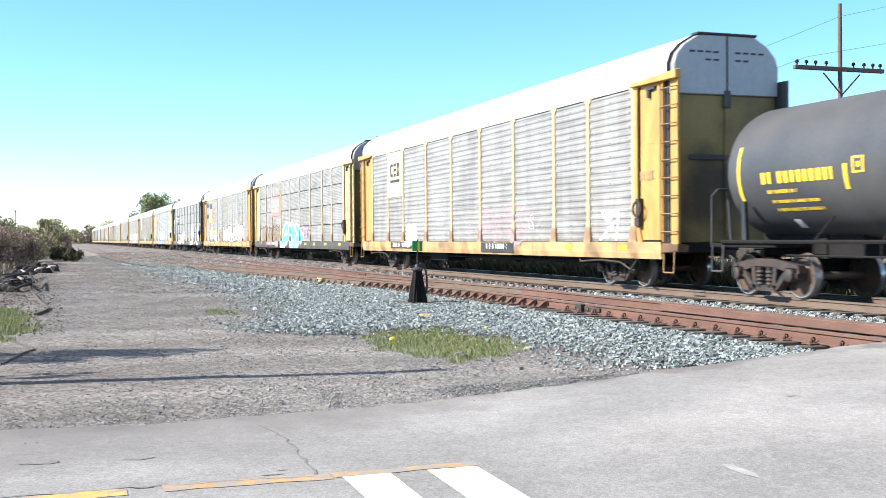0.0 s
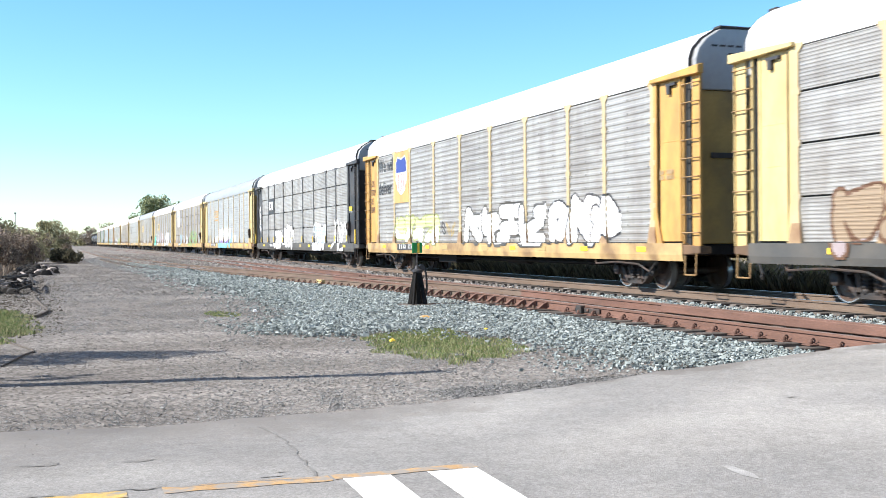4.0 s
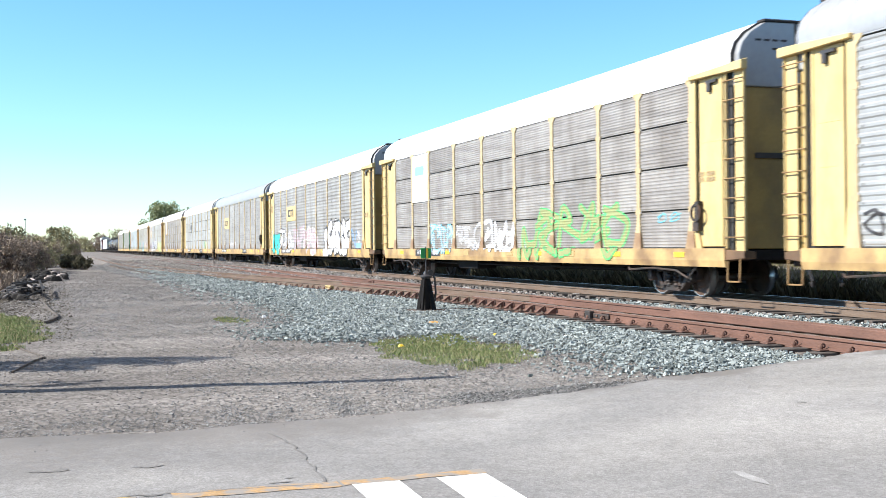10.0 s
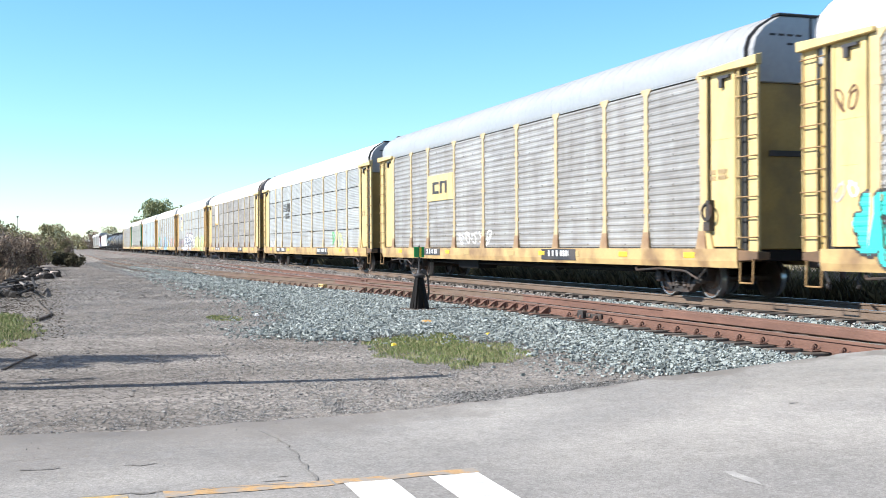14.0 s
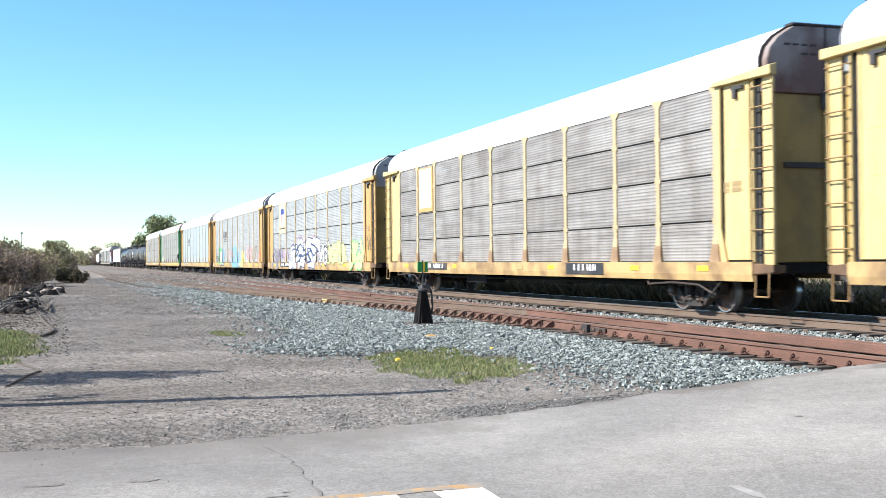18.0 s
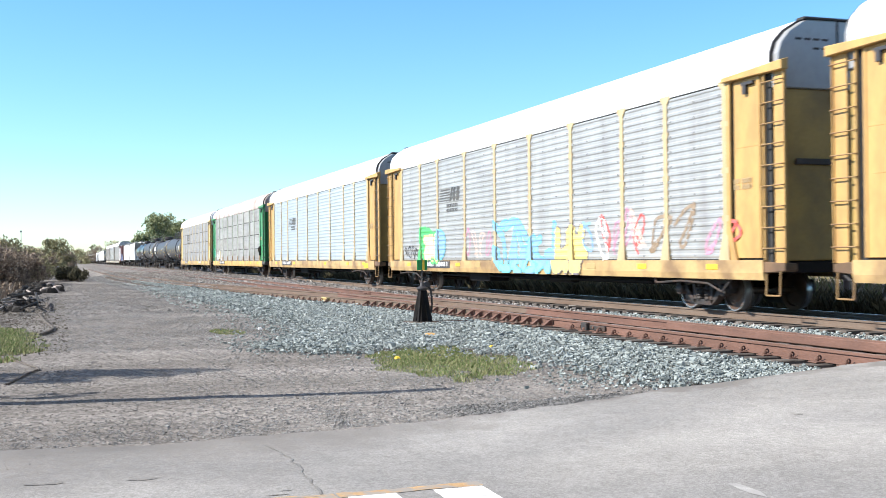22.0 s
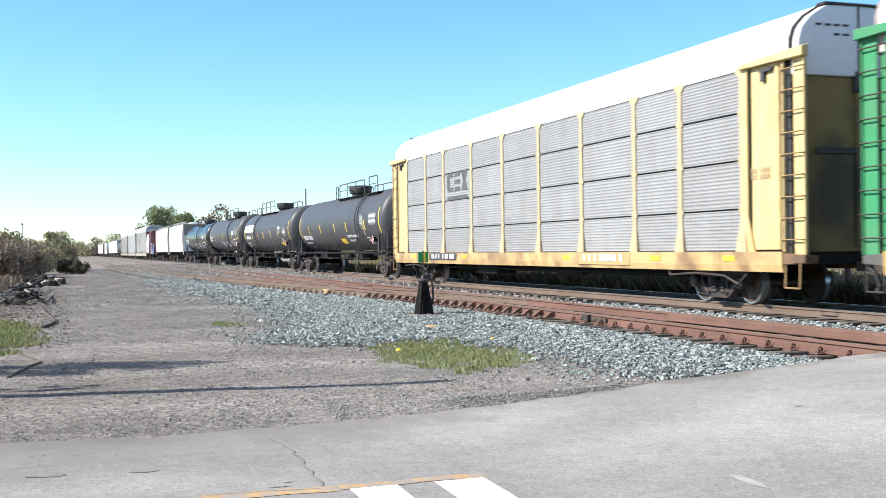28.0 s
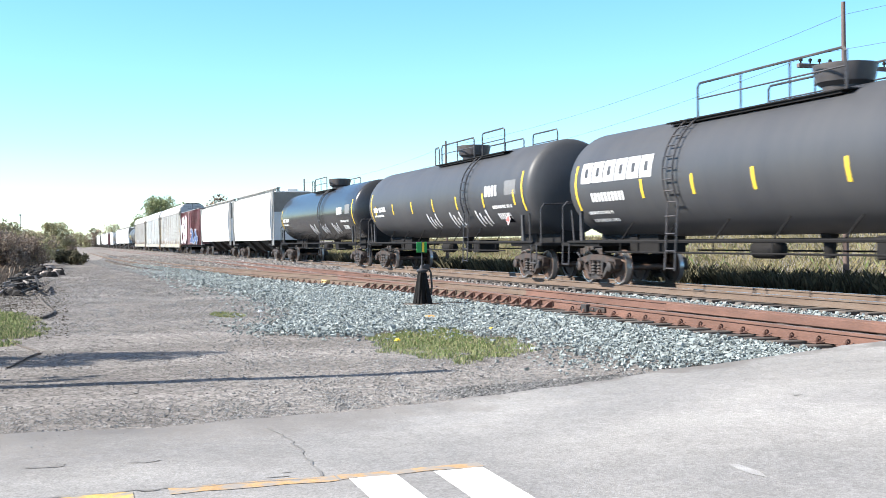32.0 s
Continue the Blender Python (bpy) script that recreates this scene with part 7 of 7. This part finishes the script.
    for z in (0.5, 0.9, 1.3, 1.7):
        ld.rod((lx - 0.22, -1.47, z), (lx + 0.22, -1.47, z), 0.018, 5)
    part("ladder", ld.mesh("ladder"), BLACK, c)
    for s in (-1, 1):
        truck(c, s * (h - 1.25))
        coupler(c, s * (clen / 2 - 0.08), s)
        part("end_railing", Shape().path([(s * (h + 0.25), -1.32, 1.1), (s * (h + 0.25), -1.32, 2.1), (s * (h + 0.2), -1.2, 2.25), (s * (h + 0.25), 1.2, 2.25), (s * (h + 0.25), 1.32, 1.1)], 0.025, 6)
             .path([(s * (h - 0.5), -1.34, 1.12), (s * (h - 0.45), -1.38, 2.0)], 0.03, 6).mesh("end_railing"), BLACK, c)
        part("end_step", Shape().path([(s * (h + 0.1), -1.4, 1.05), (s * (h + 0.1), -1.42, 0.5), (s * (h - 0.3), -1.42, 0.5), (s * (h - 0.3), -1.4, 1.05)], 0.025, 6).mesh("step"), BLACK, c)
        part("saddle_arm", Shape().hexa([(s * (h - 1.0) - 0.08, -1.38, 1.1), (s * (h - 1.0) + 0.08, -1.38, 1.1), (s * (h - 1.0) + 0.08, -1.3, 1.1), (s * (h - 1.0) - 0.08, -1.3, 1.1)], [(s * (h - 1.0) - 0.05, -1.40, 1.95), (s * (h - 1.0) + 0.05, -1.40, 1.95), (s * (h - 1.0) + 0.05, -1.32, 1.95), (s * (h - 1.0) - 0.05, -1.32, 1.95)]).mesh("arm"), BLACK, c)

    def wrap(name, x0, x1, z0, z1, mm, lab=""):
        s = Shape()
        n = 5
        q = lambda z: -math.sqrt(max(0.01, (r + 0.008) ** 2 - (z - zc) ** 2))
        for i in range(n):
            za, zb = z0 + (z1 - z0) * i / n, z0 + (z1 - z0) * (i + 1) / n
            s.poly([(x0, q(za), za), (x1, q(za), za), (x1, q(zb), zb), (x0, q(zb), zb)])
        return part(name, s.mesh(name), mm, shell, label=lab)

    def wrap_bars(x0, x1, z0, z1, mm, seed, gap=0.35):
        rnd = random.Random(seed)
        x = x0
        k = (z1 - z0)
        while x < x1 - 0.02:
            w = min(k * rnd.uniform(0.45, 0.62), x1 - x)
            wrap("lettering", x, x + w, z0, z1, mm)
            x += w + k * 0.28 + (k * 0.6 if rnd.random() < 0.12 else 0)

    def diamond(x, z, k):
        q = lambda dz: -1.3
        part("placard_bracket", Shape().box(x - 0.03, x + 0.03, -1.29, -0.9, z - 0.1, z + 0.1).mesh("bracket"), DARK, shell)
        for nm, u, lift, mm in (("hazard_placard", k, 0.0, WHITE), ("placard_face", k * 0.82, 0.004, RED)):
            s = Shape()
            s.poly([(x - u, q(0) - lift, z), (x, q(-u) - lift, z - u), (x + u, q(0) - lift, z), (x, q(u) - lift, z + u)])
            if nm == "hazard_placard":
                base = part(nm, s.mesh(nm), mm, shell, label="red and white diamond hazard placard")
            else:
                face = part(nm, s.mesh(nm), mm, base)

    if marks != []:
        diamond(h - 2.3, zc - 0.93, 0.19)

    for x in marks if marks is not None else [-h + 1.5 + i * (2 * h - 3.0) / 6 for i in range(7)]:
        wrap("reflector", x - 0.05, x + 0.05, zc - 0.5, zc - 0.04, MARK_Y)
    for s in (-1, 1):
        wrap("end_stripe", s * (h - 0.82) - 0.05, s * (h - 0.82) + 0.05, zc - 0.7, zc + 0.5, MARK_Y)
    low = lambda n, a, b, z0, z1, mm, lab="": wrap(n, a, b, z0 + zc - 3.12, z1 + zc - 3.12, mm, lab)
    lowb = lambda a, b, z0, z1, mm, sd: wrap_bars(a, b, z0 + zc - 3.12, z1 + zc - 3.12, mm, sd)
    deco(low, lowb, h)
    CARS.append((c, mid))
    return c


def tank_deco_a(wrap, wb, h):
    wb(-h + 1.57, -h + 3.7, 2.82, 3.05, MARK_Y, 2)
    wb(-h + 1.7, -h + 2.6, 2.63, 2.7, MARK_Y, 3)
    wb(-h + 1.75, -h + 3.2, 2.44, 2.5, MARK_Y, 3)
    wb(-h + 1.8, -h + 3.2, 2.28, 2.34, MARK_Y, 4)
    for a, b, z0, z1 in ((4.24, 4.28, 2.9, 3.2), (4.5, 4.54, 2.9, 3.2), (4.28, 4.5, 3.16, 3.2), (4.28, 4.5, 2.9, 2.94), (4.35, 4.43, 3.0, 3.1)):
        wrap("stencil", -h + a, -h + b, z0, z1, MARK_Y)
    wrap("placard", -h + 2.05, -h + 2.25, 1.95, 2.12, WHITE)


def tank_deco_b(wrap, wb, h):
    wb(-h + 1.3, -h + 3.5, 2.32, 2.55, WHITE, 5)
    wb(-h + 1.4, -h + 2.8, 2.1, 2.2, WHITE, 6)
    wb(-h + 1.4, -h + 2.8, 1.9, 1.98, WHITE, 7)
    wrap("yellow_panel", 0.5, 1.45, 2.02, 2.3, MARK_Y, "yellow warning panel")
    wb(2.1, 4.3, 2.33, 2.45, WHITE, 8)
    wb(2.2, 3.4, 2.13, 2.23, WHITE, 9)
    wrap("data_panel", h - 2.5, h - 1.4, 2.85, 3.4, DATA_P, "pale data panel")
    wb(h - 2.5, h - 1.4, 2.95, 3.08, WHITE, 10)
    wb(h - 2.5, h - 1.4, 3.2, 3.32, WHITE, 11)
    for a, b, z0, z1 in ((3.7, 3.66, 2.0, 2.3), (3.25, 3.21, 2.0, 2.3), (3.66, 3.25, 2.26, 2.3), (3.66, 3.25, 2.0, 2.04), (3.56, 3.34, 2.1, 2.2)):
        wrap("stencil", h - a, h - b, z0, z1, WHITE)
    for k, (a, b, z0, z1) in enumerate(((4.15, 4.08, 2.9, 3.4), (4.02, 3.95, 2.75, 3.45), (3.9, 3.82, 2.85, 3.35), (3.76, 3.7, 2.7, 3.3), (3.64, 3.57, 2.6, 3.1), (3.5, 3.45, 2.65, 3.2), (4.1, 3.7, 3.12, 3.18), (3.9, 3.5, 2.68, 2.74), (3.74, 3.6, 2.4, 2.6), (3.95, 3.6, 2.92, 2.97))):
        wrap("tag", h - a, h - b, z0, z1, (MIST, OLIVE, MIST)[k % 3])


def tank_deco_c(wrap, wb, h):
    for i in range(6):
        a = -h + 1.15 + 0.63 * i
        lo, hi = 3.12, 3.66
        for p, q, z0, z1 in ((0, 0.18, lo, hi), (0.18, 0.55, hi - 0.15, hi), (0.18, 0.55, lo, lo + 0.15), (0.38, 0.55, lo + 0.15, hi - 0.15)):
            wrap("emblem_block", a + p, a + q, z0, z1, WHITE)
    wb(-h + 1.65, -h + 3.4, 2.62, 2.85, WHITE, 13)
    wb(-h + 1.2, -h + 2.6, 2.3, 2.38, WHITE, 14)
    wb(-h + 1.2, -h + 2.6, 2.1, 2.18, WHITE, 15)
    wrap("yellow_panel", h - 4.4, h - 3.7, 2.1, 2.3, MARK_Y, "yellow warning panel")
    for a, b, z0, z1 in ((3.5, 3.46, 2.2, 2.5), (3.1, 3.06, 2.2, 2.5), (3.46, 3.1, 2.46, 2.5), (3.46, 3.1, 2.2, 2.24), (3.36, 3.2, 2.3, 2.4)):
        wrap("stencil", h - a, h - b, z0, z1, WHITE)
    wb(h - 4.4, h - 3.7, 3.1, 3.3, WHITE, 16)
    wb(h - 4.4, h - 3.8, 2.9, 2.98, WHITE, 26)
    wrap("data_panel", h - 2.9, h - 1.9, 2.75, 3.2, DATA_P, "pale data panel")
    wb(h - 2.85, h - 1.95, 2.85, 2.95, WHITE, 27)


def tank_deco_d(wrap, wb, h):
    wb(-h + 1.2, -h + 3.0, 2.8, 3.0, WHITE, 17)
    wb(-h + 1.2, -h + 2.6, 2.6, 2.68, WHITE, 18)
    for i in range(3):
        x = -1.0 + i * 2.6
        for k in range(4):
            wrap("tag", x + 0.32 * k, x + 0.32 * k + 0.12, 2.0 + 0.08 * (k % 2), 2.55 - 0.1 * (k % 3), SILVER)
    wrap("data_panel", h - 2.2, h - 1.3, 2.95, 3.4, DATA_P, "pale data panel")
    wb(h - 3.9, h - 2.8, 2.95, 3.3, WHITE, 19)
    wb(h - 3.4, h - 1.8, 2.55, 2.65, WHITE, 20)
    wb(h - 3.2, h - 2.2, 2.2, 2.4, WHITE, 21)


J14 = ends_x[-1]
tank_car(-20.85 + 18.5, 18.5, TANK_GREY, "charcoal tank car with yellow lettering, ahead of the auto carriers", 1.375, 2.565, tank_deco_a, over=0.7, marks=[-4.5, -1.8, 1.0, 3.8, 6.4])
tank_car(J14, 20.7, TANK, "black tank car with yellow side stripes and white lettering", 1.43, 2.67, tank_deco_b, 0.1, 4.9, (-1.25, 6.8), marks=[-6.1, -3.26, 0.0, 2.45, 6.0])
tank_car(J14 - 20.7, 20.9, TANK, "black tank car with bold white lettering", 1.43, 2.67, tank_deco_c, 0.5, -3.7, (-4.7, 1.7), marks=[-5.1, -2.85, -0.57, 2.26, 4.9, 7.2])
tank_car(J14 - 41.6, 20.7, TANK, "black tank car with faint white graffiti", 1.47, 2.78, tank_deco_d, 0.7, 3.6, (-1.0, 6.0))
tank_car(J14 - 62.3, 21.3, TANK_S, "glossy black tank car reflecting the sky", 1.45, 2.74, tank_deco_d, 0.7, 2.0, (-2.0, 2.8), marks=[])


def hopper(front, clen, label, m=None, dark=None):
    m = m or HOPPER
    mid = front - clen / 2
    h = clen / 2 - 0.6
    c = tagged(empty("hopper_railcar", (mid, YC, 0)), label, "railcar", "hopper cars")
    prof = [(-1.5, 1.35), (-1.58, 2.6), (-1.58, 3.6), (-1.5, 4.4), (-1.1, 4.62), (1.1, 4.62), (1.5, 4.4), (1.58, 3.6), (1.58, 2.6), (1.5, 1.35)]
    part("hopper_body", Shape().loft(prof, -h + 1.1, h - 1.1).mesh("hopper_body", smooth=True), m, c)
    for s in (-1, 1):
        part("slope_sheet", Shape().hexa([(s * (h - 1.1), -1.5, 4.55), (s * (h - 0.2), -1.45, 4.5), (s * (h - 0.2), 1.45, 4.5), (s * (h - 1.1), 1.5, 4.55)], [(s * (h - 2.6), -1.4, 1.4), (s * (h - 2.4), -1.4, 1.4), (s * (h - 2.4), 1.4, 1.4), (s * (h - 2.6), 1.4, 1.4)]).mesh("slope"), dark or CONC, c)
        for dx, y in ((0.1, -1.5), (0.6, -1.5), (0.1, 1.5)):
            part("ladder_rail", cached("ladder_rail", lambda: Shape().rod((0, 0, 1.0), (0, 0, 4.6), 0.04, 5).mesh("ladder_rail")), dark or CONC, c, (s * (h - dx), y, 0))
        truck(c, s * (h - 1.9))
        coupler(c, s * (clen / 2 - 0.08), s)
    part("underframe", Shape().box(-h, h, -0.3, 0.3, 0.85, 1.1).box(-h, -h + 2.4, -1.45, 1.45, 1.0, 1.12).box(h - 2.4, h, -1.45, 1.45, 1.0, 1.12).mesh("under"), DARK, c)
    for i in range(3):
        x = (i - 1) * (2 * h - 6) / 3
        part("hopper_outlet", cached("outlet", lambda: Shape().hexa([(-1.7, -1.4, 1.4), (1.7, -1.4, 1.4), (1.7, 1.4, 1.4), (-1.7, 1.4, 1.4)], [(-0.4, -0.5, 0.55), (0.4, -0.5, 0.55), (0.4, 0.5, 0.55), (-0.4, 0.5, 0.55)]).mesh("outlet")), DARK, c, (x, 0, 0))
    for i in range(10):
        x = -h + 1.6 + i * (2 * h - 3.2) / 9
        part("roof_hatch", cached("hatch", lambda: Shape().box(-0.45, 0.45, -0.35, 0.35, 4.62, 4.78).mesh("hatch", bevel=0.03)), m, c, (x, 0, 0))
    rw = Shape().box(-h + 0.2, h - 0.2, -1.25, -1.0, 4.78, 4.82)
    for i in range(15):
        x = -h + 0.5 + i * (2 * h - 1.0) / 14
        rw.box(x - 0.03, x + 0.03, -1.2, -1.0, 4.55, 4.8)
    part("running_board", rw.mesh("running_board"), dark or CONC, c)
    CARS.append((c, mid))


def boxcar(front, clen, m, label, tops=4.9, graf=True, roofm=None):
    mid = front - clen / 2
    h = clen / 2 - 0.55
    c = tagged(empty("box_railcar", (mid, YC, 0)), label, "railcar", "box cars")
    part("car_body", Shape().loft([(-1.48, 1.05), (-1.48, tops - 0.15), (0, tops), (1.48, tops - 0.15), (1.48, 1.05)], -h, h).mesh("car_body", bevel=0.02), m, c)
    rb = cached(("rib", tops), lambda: Shape().box(-0.06, 0.06, -1.55, -1.46, 1.05, tops - 0.2).mesh("rib"))
    for i in range(18):
        x = -h + 0.3 + i * (2 * h - 0.6) / 17
        if abs(x) > 1.8:
            part("side_rib", rb, m, c, (x, 0, 0))
    d = part("side_door", Shape().box(-1.6, 1.6, -1.6, -1.47, 1.1, tops - 0.3).mesh("door", bevel=0.02), m, c)
    part("door_bar", Shape().box(-0.9, -0.84, -1.64, -1.6, 1.2, tops - 0.4).box(0.84, 0.9, -1.64, -1.6, 1.2, tops - 0.4).mesh("bars"), STEEL, d)
    part("roof_sheet", Shape().loft([(-1.55, tops - 0.16), (0, tops + 0.03), (1.55, tops - 0.16), (1.55, tops - 0.2), (-1.55, tops - 0.2)], -h - 0.05, h + 0.05).mesh("roof_sheet"), roofm or ROOF[1], c)
    part("underframe", Shape().box(-h, h, -1.3, 1.3, 0.85, 1.06).mesh("under"), DARK, c)
    for s in (-1, 1):
        truck(c, s * (h - 1.8))
        coupler(c, s * (clen / 2 - 0.08), s)
    if graf:
        spray(c, -h + 1, -1.8, 1.3, 4.2, 4, SILVER, PINK, int(clen * 10), y=-1.66)
        spray(c, 2.0, h - 0.6, 1.2, 2.6, 4, NAVY, SILVER, int(clen * 10) + 1, y=-1.66)
    CARS.append((c, mid))


x = J14 - 83.7
hopper(x, 19.3, "white covered hopper car with grey sloped ends")
x -= 19.3
hopper(x, 21.6, "white covered hopper car with grey sloped ends")
x -= 21.6
boxcar(x, 19.0, MAROON, "dark maroon box car with graffiti", 4.9)
x -= 19.0
for i in range(3):
    autorack(x - 14.3, 28.6, dict(ends=POST_G, posts=POST_G, panels=GALV[(1, 0, 2)[i]], roof=ROOF[0], sill=POST_G, seams=False, deco=deco_plain), "distant grey auto carrier with yellow posts")
    x -= 28.6
for i, k in enumerate("thhhtbbhbhbbhbtbhb"):
    if k == "t":
        tank_car(x, 18.5, TANK_GREY, "distant dark grey tank car", 1.5, 2.85, tank_deco_a, marks=[])
        x -= 18.5
    elif k == "h":
        hopper(x, 18.6, "distant white covered hopper car")
        x -= 18.6
    else:
        boxcar(x, 17.5, (MAROON, DARK_SILL, HOPPER)[i % 3], "distant plain weathered box car", 4.5, False)
        x -= 17.5


SPINNING = WHEELSETS[:80]


def motions():
    for c, x0 in CARS:
        walk(c, [(t, pose(x0 + SPEED * t, YC, 0)) for t in (0, 8, 16, 24, 32)])
    # the wheels of the cars that pass close by roll on the rails
    step = 1.0 / FPS
    for w in SPINNING:
        x, y, z = w.location
        walk(w, [(i * step, pose(x, y, z) @ Matrix.Rotation(SPEED * i * step / z, 4, "Y")) for i in range(32 * FPS + 1)])


motions()
